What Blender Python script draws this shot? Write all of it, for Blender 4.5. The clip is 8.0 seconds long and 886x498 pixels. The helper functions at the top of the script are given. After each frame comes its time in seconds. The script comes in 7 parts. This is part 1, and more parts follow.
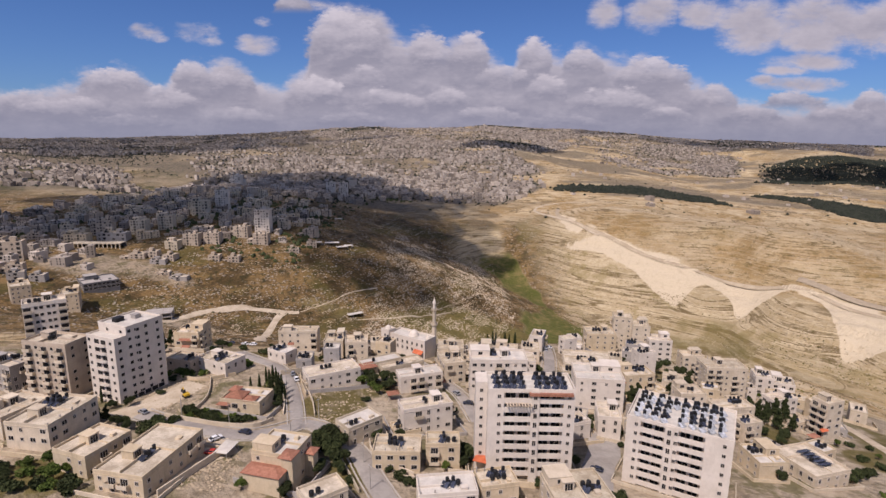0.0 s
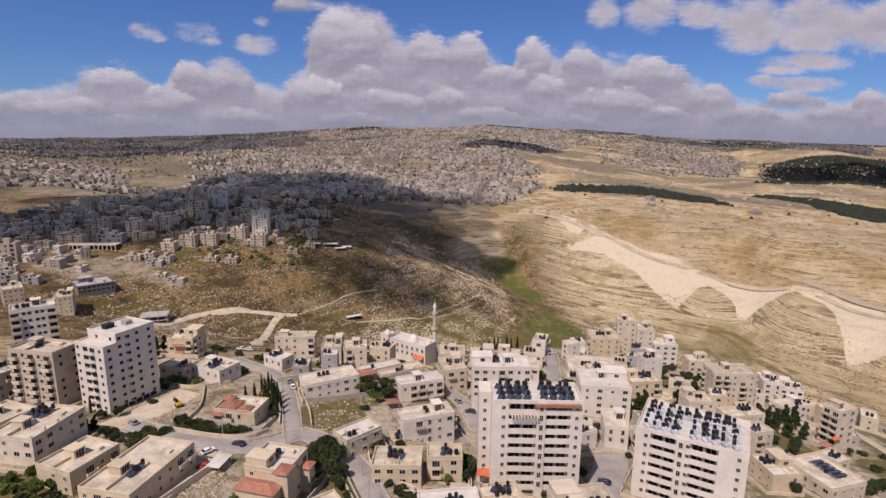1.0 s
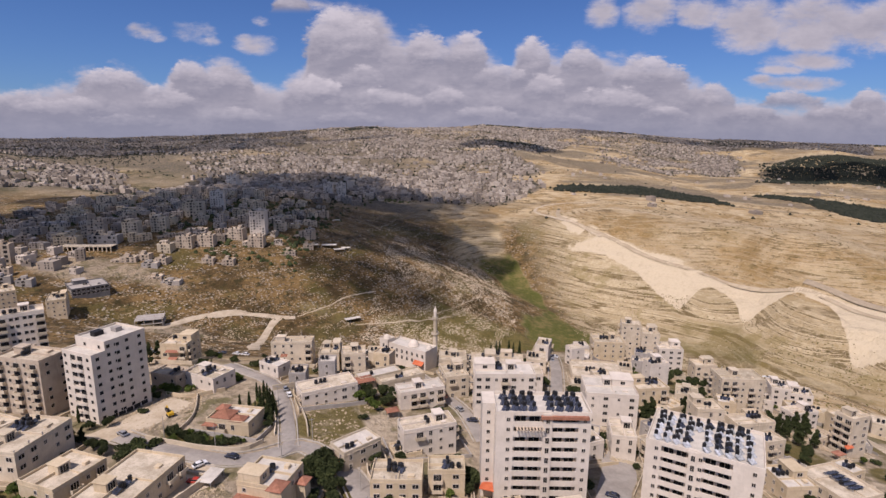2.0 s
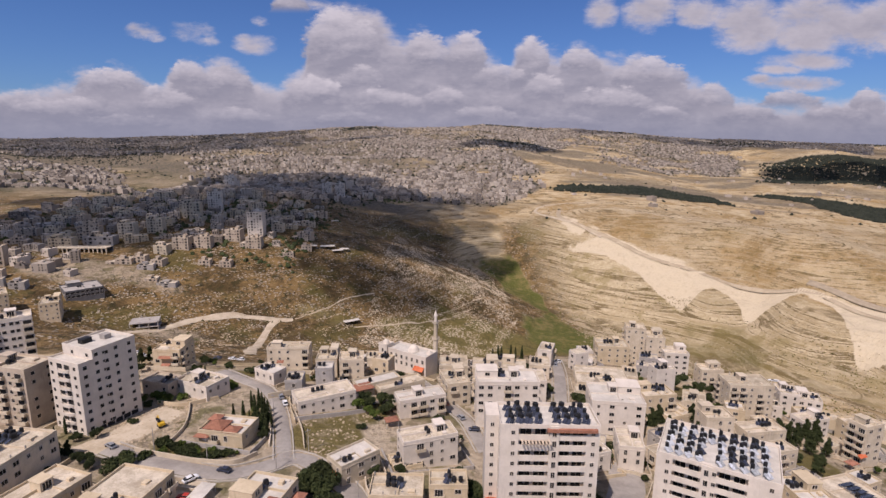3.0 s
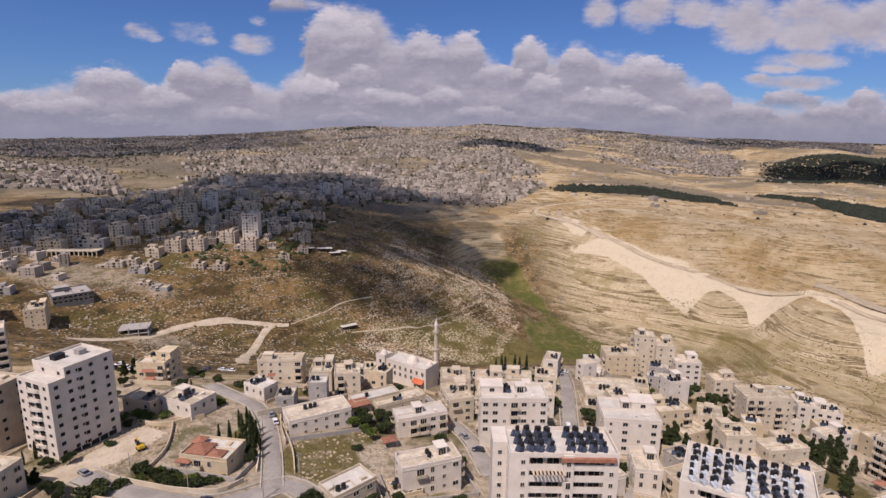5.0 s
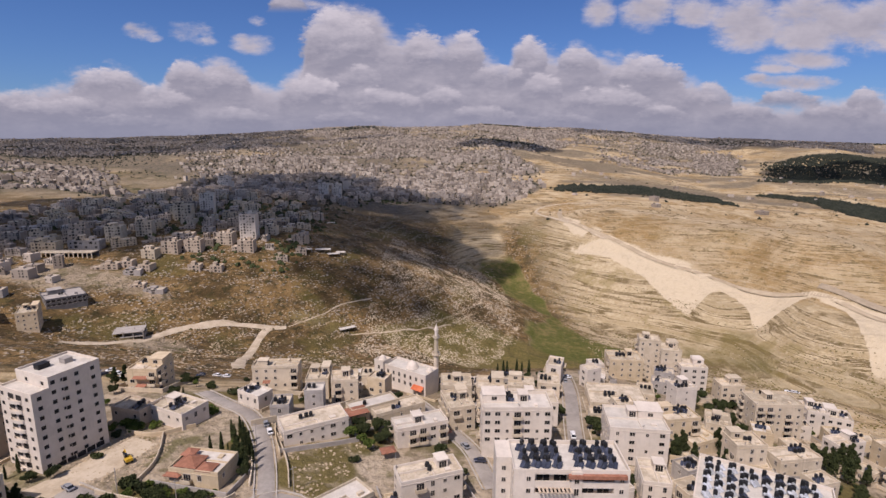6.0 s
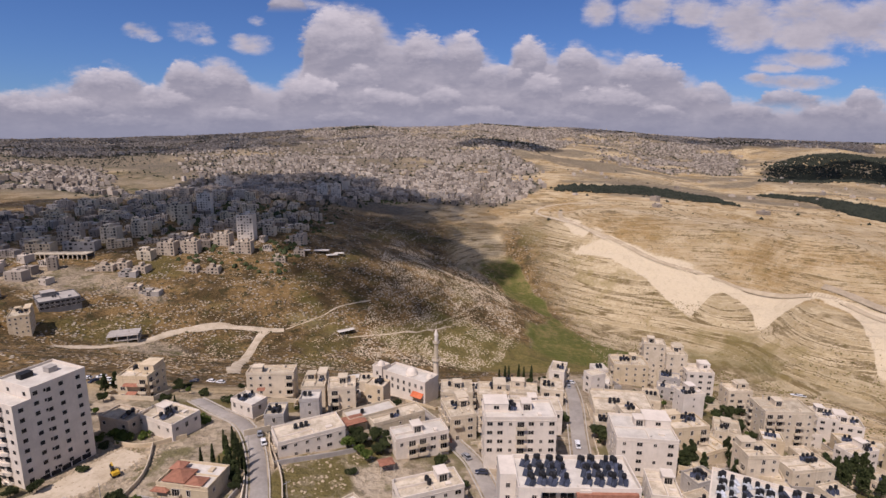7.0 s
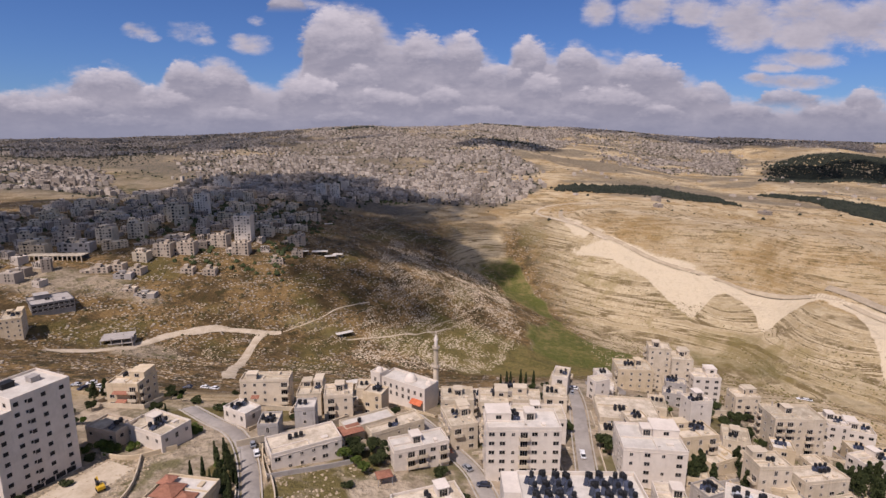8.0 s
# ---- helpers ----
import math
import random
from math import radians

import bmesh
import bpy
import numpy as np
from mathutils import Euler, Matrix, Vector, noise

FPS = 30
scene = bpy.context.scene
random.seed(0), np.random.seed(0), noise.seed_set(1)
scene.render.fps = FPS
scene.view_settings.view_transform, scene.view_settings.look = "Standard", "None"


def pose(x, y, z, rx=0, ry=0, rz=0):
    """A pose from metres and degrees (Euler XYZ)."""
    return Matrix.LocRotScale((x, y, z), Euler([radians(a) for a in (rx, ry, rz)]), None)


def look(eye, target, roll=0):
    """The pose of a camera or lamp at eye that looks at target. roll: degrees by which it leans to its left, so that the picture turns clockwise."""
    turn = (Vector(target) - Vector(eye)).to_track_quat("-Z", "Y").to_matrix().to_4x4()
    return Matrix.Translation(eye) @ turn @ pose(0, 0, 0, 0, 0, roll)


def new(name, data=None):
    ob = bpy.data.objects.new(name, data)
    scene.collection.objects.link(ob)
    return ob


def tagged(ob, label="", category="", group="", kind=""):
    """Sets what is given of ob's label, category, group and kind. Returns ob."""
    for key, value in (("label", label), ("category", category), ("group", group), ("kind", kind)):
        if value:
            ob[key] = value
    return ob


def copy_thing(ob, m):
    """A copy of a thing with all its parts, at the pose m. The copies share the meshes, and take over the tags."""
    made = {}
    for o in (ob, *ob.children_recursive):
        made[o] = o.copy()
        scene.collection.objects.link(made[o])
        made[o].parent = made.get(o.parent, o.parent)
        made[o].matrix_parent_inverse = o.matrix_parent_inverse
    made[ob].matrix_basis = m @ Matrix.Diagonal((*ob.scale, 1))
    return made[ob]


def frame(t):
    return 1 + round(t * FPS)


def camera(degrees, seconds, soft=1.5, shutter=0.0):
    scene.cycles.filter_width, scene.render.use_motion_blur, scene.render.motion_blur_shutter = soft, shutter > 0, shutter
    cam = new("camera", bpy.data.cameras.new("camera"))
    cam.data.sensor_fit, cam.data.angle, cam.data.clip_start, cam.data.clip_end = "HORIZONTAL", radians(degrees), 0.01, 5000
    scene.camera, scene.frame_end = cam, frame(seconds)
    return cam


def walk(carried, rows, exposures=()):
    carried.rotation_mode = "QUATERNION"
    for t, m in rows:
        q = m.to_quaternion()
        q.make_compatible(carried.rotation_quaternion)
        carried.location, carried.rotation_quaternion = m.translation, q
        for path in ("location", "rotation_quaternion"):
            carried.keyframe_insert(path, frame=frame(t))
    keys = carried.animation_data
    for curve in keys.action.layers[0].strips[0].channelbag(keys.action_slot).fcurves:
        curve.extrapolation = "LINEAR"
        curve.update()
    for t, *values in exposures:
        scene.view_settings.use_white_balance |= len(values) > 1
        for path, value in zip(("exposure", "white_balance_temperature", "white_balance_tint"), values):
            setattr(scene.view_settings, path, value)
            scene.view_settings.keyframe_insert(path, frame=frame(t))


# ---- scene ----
# ---- camera and walk ----
cam = camera(80.0, 8.0)
PATH = [
    (0.0, 0.00, 0.00, 110.00, 78.560, -0.588, 0.119),
    (0.5, -0.41, 3.39, 110.06, 78.552, -0.574, 0.070),
    (1.0, -0.79, 6.78, 110.12, 78.544, -0.560, 0.022),
    (1.5, -1.14, 10.17, 110.16, 78.537, -0.545, -0.023),
    (2.2, -1.59, 14.89, 110.20, 78.526, -0.524, -0.084),
    (3.0, -2.04, 20.29, 110.22, 78.514, -0.499, -0.148),
    (3.5, -2.29, 23.65, 110.22, 78.507, -0.483, -0.186),
    (4.0, -2.51, 27.01, 110.21, 78.500, -0.467, -0.222),
    (4.5, -2.70, 30.36, 110.19, 78.492, -0.450, -0.256),
    (5.2, -2.93, 35.05, 110.14, 78.482, -0.427, -0.300),
    (6.0, -3.12, 40.39, 110.06, 78.471, -0.399, -0.346),
    (6.5, -3.21, 43.73, 110.00, 78.464, -0.382, -0.372),
    (7.0, -3.27, 47.06, 109.93, 78.457, -0.364, -0.396),
    (7.5, -3.30, 50.38, 109.84, 78.451, -0.346, -0.418),
    (8.0, -3.31, 53.70, 109.75, 78.444, -0.327, -0.438),
]
walk(cam, [(t, pose(x, y, z, rx, ry, rz)) for t, x, y, z, rx, ry, rz in PATH], [(0.0, 0.0, 6380, 23), (8.0, 0.0, 6380, 23)])

# ---- sun and sky ----
SUN_TO = Vector((-0.36, -0.60, 1.0)).normalized()
sun = new("sun", bpy.data.lights.new("sun", "SUN"))
sun.data.energy, sun.data.angle, sun.data.color = 4.5, radians(0.55), (1.0, 0.93, 0.83)
sun.matrix_world = look(SUN_TO * 900, (0, 0, 0))


class Tree:
    """Short hands for shader nodes."""

    def __init__(self, tree):
        self.t = tree
        self.n, self.l = tree.nodes, tree.links

    def put(self, socket, v):
        if v is None:
            return
        if isinstance(v, bpy.types.NodeSocket):
            self.l.new(v, socket)
        else:
            socket.default_value = v

    def m(self, op, a, b=None, c=None, clamp=False):
        k = self.n.new("ShaderNodeMath")
        k.operation, k.use_clamp = op, clamp
        for s, v in zip(k.inputs, (a, b, c)):
            self.put(s, v)
        return k.outputs[0]

    def add(self, a, b):
        return self.m("ADD", a, b)

    def sub(self, a, b):
        return self.m("SUBTRACT", a, b)

    def mul(self, a, b):
        return self.m("MULTIPLY", a, b)

    def step(self, v, lo, hi, a=0.0, b=1.0):
        k = self.n.new("ShaderNodeMapRange")
        k.interpolation_type = "SMOOTHSTEP"
        for s, x in zip(k.inputs, (v, lo, hi, a, b)):
            self.put(s, x)
        return k.outputs[0]

    def mix(self, f, a, b, blend="MIX"):
        k = self.n.new("ShaderNodeMix")
        k.data_type, k.blend_type = "RGBA", blend
        self.put(k.inputs[0], f)
        for s, v in ((k.inputs[6], a), (k.inputs[7], b)):
            self.put(s, v if isinstance(v, bpy.types.NodeSocket) else (*v[:3], 1))
        return k.outputs[2]

    def noise(self, vec, scale, detail=3.0, rough=0.55, warp=0.0):
        k = self.n.new("ShaderNodeTexNoise")
        self.put(k.inputs["Vector"], vec)
        k.inputs["Scale"].default_value, k.inputs["Detail"].default_value = scale, detail
        k.inputs["Roughness"].default_value, k.inputs["Distortion"].default_value = rough, warp
        return k.outputs[0]

    def cells(self, vec, scale, feature="F1", out="Distance"):
        k = self.n.new("ShaderNodeTexVoronoi")
        k.feature = feature
        self.put(k.inputs["Vector"], vec)
        k.inputs["Scale"].default_value = scale
        return k.outputs[out]

    def xyz(self, vec):
        k = self.n.new("ShaderNodeSeparateXYZ")
        self.put(k.inputs[0], vec)
        return k.outputs

    def join(self, x, y, z):
        k = self.n.new("ShaderNodeCombineXYZ")
        for s, v in zip(k.inputs, (x, y, z)):
            self.put(s, v)
        return k.outputs[0]

    def attr(self, name):
        k = self.n.new("ShaderNodeAttribute")
        k.attribute_name = name
        return k.outputs["Fac"]


world = bpy.data.worlds.new("daylight")
scene.world = world
world.use_nodes = True
W = Tree(world.node_tree)
W.n.clear()
sky = W.n.new("ShaderNodeTexSky")
sky.sky_type, sky.sun_disc = "NISHITA", False
sky.sun_elevation = math.asin(SUN_TO.z)
sky.sun_rotation = math.atan2(SUN_TO.x, SUN_TO.y)
sky.altitude, sky.air_density, sky.dust_density, sky.ozone_density = 700, 1.0, 0.6, 2.0
way = W.n.new("ShaderNodeTexCoord").outputs["Generated"]
wx, wy, wz = W.xyz(way)

# the long cumulus bank: how high its top stands (tangent of elevation) from side to side (tangent of azimuth)
BANK_TOP = [(-0.813, 0.096), (-0.752, 0.094), (-0.677, 0.112), (-0.645, 0.129), (-0.588, 0.134), (-0.548, 0.128), (-0.513, 0.101), (-0.488, 0.139), (-0.463, 0.150), (-0.396, 0.151), (-0.356, 0.133), (-0.327, 0.110), (-0.296, 0.102), (-0.282, 0.120), (-0.263, 0.126), (-0.250, 0.130), (-0.238, 0.206), (-0.213, 0.237), (-0.147, 0.248), (-0.115, 0.234), (-0.089, 0.203), (-0.069, 0.187), (-0.035, 0.199), (-0.001, 0.176), (0.019, 0.197), (0.045, 0.202), (0.077, 0.165), (0.124, 0.137), (0.129, 0.179), (0.150, 0.195), (0.188, 0.166), (0.222, 0.159), (0.239, 0.176), (0.279, 0.167), (0.320, 0.158), (0.359, 0.165), (0.403, 0.155), (0.449, 0.126), (0.492, 0.111), (0.545, 0.091), (0.639, 0.086), (0.743, 0.093), (0.763, 0.107), (0.788, 0.099), (0.813, 0.095)]
# separate clouds: centre and half size, as tangents of azimuth and elevation, with a weight
BANKS = [(-0.535, 0.187, 0.035, 0.014, 0.75), (-0.546, 0.192, 0.020, 0.010, 0.7), (-0.512, 0.177, 0.018, 0.009, 0.6), (-0.445, 0.188, 0.039, 0.017, 0.55), (-0.423, 0.174, 0.025, 0.010, 0.45), (-0.335, 0.166, 0.036, 0.019, 0.7), (-0.353, 0.177, 0.022, 0.009, 0.6), (-0.323, 0.206, 0.014, 0.009, 0.3), (-0.243, 0.236, 0.050, 0.011, 0.6), (0.281, 0.225, 0.032, 0.028, 0.85), (0.366, 0.226, 0.049, 0.033, 0.95), (0.457, 0.227, 0.051, 0.028, 0.8), (0.551, 0.209, 0.081, 0.047, 1.0), (0.663, 0.210, 0.111, 0.051, 1.05), (0.765, 0.206, 0.081, 0.051, 1.0), (0.534, 0.177, 0.046, 0.012, 0.6), (0.656, 0.149, 0.083, 0.016, 0.8), (0.617, 0.135, 0.047, 0.010, 0.7), (0.642, 0.108, 0.088, 0.014, 0.9), (0.578, 0.115, 0.029, 0.010, 0.8)]


def flat_noise(vec, scale, detail, rough):
    out_socket = W.noise(vec, scale, detail, rough)
    out_socket.node.noise_dimensions = "2D"
    return out_socket


def flat_cells(vec, scale):
    out_socket = W.cells(vec, scale)
    out_socket.node.voronoi_dimensions = "2D"
    return out_socket


AHEAD = W.m("MAXIMUM", wy, 0.02)
U, V = W.m("DIVIDE", wx, AHEAD), W.m("DIVIDE", wz, AHEAD)


def billows(du, dv, size):
    """Heaped rounded edges, about -1 to 1, at the direction moved by (du, dv)."""
    u, v = W.add(U, du), W.add(V, dv)
    flat = W.join(u, W.mul(v, 2.3), 0.0)
    n1, n2 = flat_noise(flat, 11.0 / size, 3.0, 0.5), flat_noise(flat, 55.0 / size, 4.0, 0.62)
    bent = W.join(W.add(u, W.mul(W.sub(n2, 0.5), 0.024 * size)), W.mul(W.add(v, W.mul(W.sub(n1, 0.5), 0.03 * size)), 2.3), 0.0)
    a, b = flat_cells(bent, 13.0 / size), flat_cells(bent, 30.0 / size)
    return W.add(W.add(W.mul(W.sub(n1, 0.5), 1.3), W.mul(W.sub(n2, 0.5), 0.75)), W.add(W.mul(W.sub(0.42, a), 0.5), W.mul(W.sub(0.42, b), 0.14)))


def bank_top():
    curve_node = W.n.new("ShaderNodeFloatCurve")
    line = curve_node.mapping.curves[0]
    while len(line.points) < len(BANK_TOP):
        line.points.new(0.5, 0.5)
    for point, (pu, pv) in zip(line.points, BANK_TOP):
        point.location, point.handle_type = ((pu + 0.86) / 1.72, pv * 3.6), "VECTOR"
    curve_node.mapping.update()
    W.put(curve_node.inputs["Value"], W.m("MULTIPLY_ADD", U, 1 / 1.72, 0.5))
    return W.mul(curve_node.outputs[0], 1 / 3.6)


LIGHT, GREY = (0.63, 0.605, 0.625), (0.275, 0.28, 0.335)
front = W.mix(1.0, sky.outputs[0], (0.036, 0.055, 0.083), "MULTIPLY")
TOP = bank_top()
# the grey mass of the bank with its torn rim and the loose clouds over it
puffs, lit = billows(0.0, 0.0, 1.0), billows(-0.008, 0.015, 1.0)
body = W.m("MINIMUM", W.mul(W.sub(TOP, V), 24.0), 1.6)
for cx, cy, rx, ry, w in BANKS:
    a, b = W.mul(W.sub(U, cx), 1 / rx), W.mul(W.sub(V, cy), 1 / ry)
    body = W.m("MAXIMUM", body, W.sub(w, W.mul(W.add(W.mul(a, a), W.mul(b, b)), 0.8 * w)))
thick = W.add(W.m("MAXIMUM", body, -1.2), W.mul(puffs, 0.8))
tone = W.m("MULTIPLY_ADD", W.sub(puffs, lit), 0.35, W.step(thick, 0.1, 1.5, 0.75, 0.22), clamp=True)
front = W.mix(W.step(thick, -0.05, 0.9), front, W.mix(tone, GREY, LIGHT))
# single heaps, those behind first: middle and base, half width and height, how bright its sunlit top
HEAPS = [(-0.180, 0.144, 0.081, 0.099, 1.0), (-0.269, 0.230, 0.040, 0.020, 0.5), (-0.027, 0.131, 0.051, 0.067, 0.95), (0.045, 0.133, 0.043, 0.067, 1.0), (0.162, 0.127, 0.039, 0.066, 1.0), (-0.458, 0.098, 0.043, 0.050, 1.0), (-0.604, 0.087, 0.074, 0.043, 1.0), (0.250, 0.128, 0.047, 0.047, 0.95), (0.376, 0.105, 0.081, 0.058, 1.0), (-0.385, 0.088, 0.051, 0.047, 0.7), (-0.150, 0.100, 0.061, 0.039, 0.7), (0.107, 0.102, 0.062, 0.040, 0.75), (-0.758, 0.050, 0.072, 0.042, 0.9), (-0.235, 0.065, 0.066, 0.059, 1.0), (0.185, 0.081, 0.046, 0.052, 0.95), (0.493, 0.071, 0.050, 0.042, 0.85), (0.641, 0.072, 0.073, 0.028, 0.8), (0.780, 0.068, 0.038, 0.038, 0.9), (-0.697, 0.041, 0.113, 0.038, 0.75), (-0.509, 0.053, 0.068, 0.045, 0.8), (-0.099, 0.059, 0.072, 0.040, 0.8), (0.004, 0.062, 0.042, 0.049, 0.9), (0.307, 0.059, 0.093, 0.048, 0.8), (-0.363, 0.026, 0.073, 0.037, 0.7), (0.078, 0.037, 0.072, 0.032, 0.65), (0.413, 0.043, 0.063, 0.028, 0.7), (0.729, 0.048, 0.073, 0.026, 0.6), (-0.586, 0.022, 0.094, 0.026, 0.5), (0.572, 0.041, 0.073, 0.031, 0.55), (-0.173, 0.030, 0.073, 0.026, 0.5), (0.225, 0.028, 0.083, 0.025, 0.45)]
small, small_lit = billows(0.37, 0.21, 0.62), billows(0.364, 0.221, 0.62)
for cx, cy, rx, ry, bright in HEAPS:
    a, b = W.mul(W.sub(U, cx), 1 / rx), W.mul(W.sub(V, cy), 1 / ry)
    bulge = W.sub(0.9, W.add(W.mul(a, a), W.mul(b, W.m("ABSOLUTE", b))))
    thick = W.add(W.mul(bulge, 1.5), W.mul(small, 0.95))
    tone = W.m("MULTIPLY_ADD", W.sub(small, small_lit), 0.4, W.mul(W.step(b, -0.1, 0.95), 0.9 * bright), clamp=True)
    cover = W.mul(W.step(thick, 0.0, 0.55), W.mul(W.step(b, -0.55, 0.25), 0.92))
    front = W.mix(cover, front, W.mix(tone, GREY, LIGHT))
front = W.mix(W.step(V, 0.075, 0.0, 0.0, 0.75), front, (0.245, 0.268, 0.345))
# the rest of the sky, over and behind
OVER = W.add(W.m("ABSOLUTE", wz), 0.25)
rest = W.mul(W.sub(W.noise(W.join(W.m("DIVIDE", wx, OVER), W.m("DIVIDE", wy, OVER), 0.0), 1.6, 6.0, 0.6), 0.47), 6.0)
rest = W.mix(W.step(rest, 0.0, 0.6), W.mix(1.0, sky.outputs[0], (0.026, 0.052, 0.083), "MULTIPLY"), W.mix(W.step(rest, 0.2, 1.6), (0.42, 0.43, 0.48), (0.30, 0.31, 0.36)))
inside = W.mul(W.step(wy, 0.35, 0.55), W.step(V, 0.36, 0.27))
out = W.n.new("ShaderNodeOutputWorld")
back = W.n.new("ShaderNodeBackground")
W.put(back.inputs[0], W.mix(inside, rest, front))
back.inputs[1].default_value = 1.0
W.l.new(back.outputs[0], out.inputs[0])


# ---- materials ----


def surface(name, rough=0.9, metal=0.0):
    m = bpy.data.materials.new(name)
    m.use_nodes = True
    t = Tree(m.node_tree)
    b = t.n["Principled BSDF"]
    b.inputs["Roughness"].default_value, b.inputs["Metallic"].default_value = rough, metal
    b.inputs["Specular IOR Level"].default_value = 0.25
    return m, t, b


def relief(t, b, height, strength, distance):
    k = t.n.new("ShaderNodeBump")
    k.inputs["Strength"].default_value, k.inputs["Distance"].default_value = strength, distance
    t.put(k.inputs["Height"], height)
    t.l.new(k.outputs[0], b.inputs["Normal"])


def plain(name, c1, c2, scale=0.6, rough=0.85, metal=0.0, bump=0.0, vary=0.0, stain=None):
    """Two colours mixed by noise at two scales, streaks of dirt and a change of tone from object to object."""
    m, t, b = surface(name, rough, metal)
    g = t.n.new("ShaderNodeNewGeometry")
    pos = g.outputs["Position"]
    a = t.noise(pos, scale, 4.0, 0.6)
    f = t.noise(pos, scale * 7, 3.0, 0.6)
    col = t.mix(t.step(t.add(t.mul(a, 0.7), t.mul(f, 0.3)), 0.34, 0.66), c1, c2)
    if stain:
        x, y, z = t.xyz(pos)
        s = t.noise(t.join(t.mul(x, 1.3), t.mul(y, 1.3), t.mul(z, 0.16)), 0.9, 4.0, 0.65)
        col = t.mix(t.mul(t.step(s, 0.54, 0.74), 0.55), col, stain)
    if vary:
        r = t.n.new("ShaderNodeObjectInfo").outputs["Random"]
        col = t.mix(1.0, col, t.mix(r, (1 - vary, 1 - vary, 1 - vary * 1.1), (1, 1, 1)), "MULTIPLY")
    t.put(b.inputs["Base Color"], col)
    if bump:
        relief(t, b, f, bump, 0.1)
    return m


# ---- lie of the land: crest, valley, street and slope lines, each a run of (x, y, z) ----
TOWN = [
    [(-260, 60, 20), (-150, 110, 20), (-70, 110, 17), (20, 110, 12), (100, 100, 8), (240, 90, -4)],
    [(-260, 190, 17), (-115, 175, 16), (-65, 200, 13), (0, 170, 7), (70, 150, 2), (140, 180, -8), (240, 170, -20)],
    [(-300, 290, 7), (-200, 270, 6), (-90, 240, 10), (-40, 250, 3), (55, 245, 2), (130, 260, -14), (220, 270, -34)],
    [(-230, 330, -9), (-100, 335, -22), (-30, 345, -30), (50, 370, -42)],
    [(-110, 300, -10), (-40, 290, -8), (50, 310, -12), (110, 340, -26), (190, 330, -44)],
]
VALLEY = [
    [(87, 939, -32), (98, 860, -64), (112, 776, -93), (150, 700, -101), (205, 650, -106), (285, 540, -108), (350, 430, -98), (420, 300, -92), (480, 120, -90)],
    [(-360, 400, -2), (-219, 385, -33), (-127, 425, -50), (-60, 450, -60), (20, 455, -74), (110, 500, -90), (200, 580, -103)],
]
SLOPE = [
    [(-281, 440, -16), (-222, 543, -8), (-138, 607, -6), (-28, 625, -36), (45, 621, -66)],
    [(-127, 475, -48), (-84, 500, -54), (10, 530, -72)],
    [(-440, 550, 4), (-330, 600, 8), (-216, 640, 8), (-190, 720, 6), (-157, 827, -4), (-20, 848, -37)],
    [(386, 513, -80), (423, 547, -64), (368, 712, -49), (334, 757, -35), (434, 681, -12)],
    [(264, 373, -62), (330, 400, -84), (300, 330, -66)],
]
BENCH = [(215, 1000, -14), (196, 900, -12), (214, 830, -16), (250, 772, -32), (290, 722, -49), (349, 672, -62), (409, 597, -64), (452, 510, -62), (520, 380, -64), (600, 220, -66)]
CREST = [
    [(-520, 640, 8), (-400, 781, 16), (-372, 952, 22), (-250, 1010, 10), (-150, 1047, -6), (-42, 1149, -8), (87, 1030, -26)],
    [(270, 960, -2), (372, 1099, -3), (497, 892, -18), (590, 700, -30), (690, 890, -30), (640, 480, -40)],
    [(-780, 1150, -4), (-600, 1250, -20), (-380, 1250, 0), (-200, 1300, 10), (155, 1252, -6)],
    [(-1085, 1414, 40), (-1000, 1050, 20), (-873, 1512, 18), (-700, 800, 10), (-600, 400, 10), (-500, 200, 12)],
]
FAR = [
    [(-38, 1515, 35), (272, 1646, 60), (484, 1717, 25), (890, 1643, -33), (927, 1294, -51), (1426, 2015, -12), (1500, 1300, -60), (900, 700, -60)],
    [(-1900, 2178, 60), (-1000, 2200, 62), (-500, 2300, 75), (0, 2300, 115), (500, 2300, 72), (862, 2234, 33), (2000, 2300, 40)],
    [(-2900, 3400, 98), (-1700, 3400, 112), (-900, 3400, 155), (-430, 3300, 200), (-80, 3300, 178), (300, 3300, 208), (800, 3400, 172), (1150, 3400, 162), (1500, 3400, 138), (2200, 3400, 124), (2900, 3400, 100)],
    [(-3600, 4600, 60), (-1200, 4600, 70), (1200, 4600, 80), (3600, 4600, 60)],
]
BACK = [[(-400, -300, 10), (0, -300, 10), (400, -300, -10), (900, -200, -60), (-900, -200, 20)]]


def along(run, gap):
    """Points at even steps along a run, and the way from its start."""
    p = np.array(run, float)
    d = np.concatenate([[0], np.cumsum(np.linalg.norm(np.diff(p[:, :2], axis=0), axis=1))])
    s = np.linspace(0, d[-1], max(2, int(d[-1] / gap) + 1))
    return np.column_stack([np.interp(s, d, p[:, k]) for k in range(p.shape[1])]), s


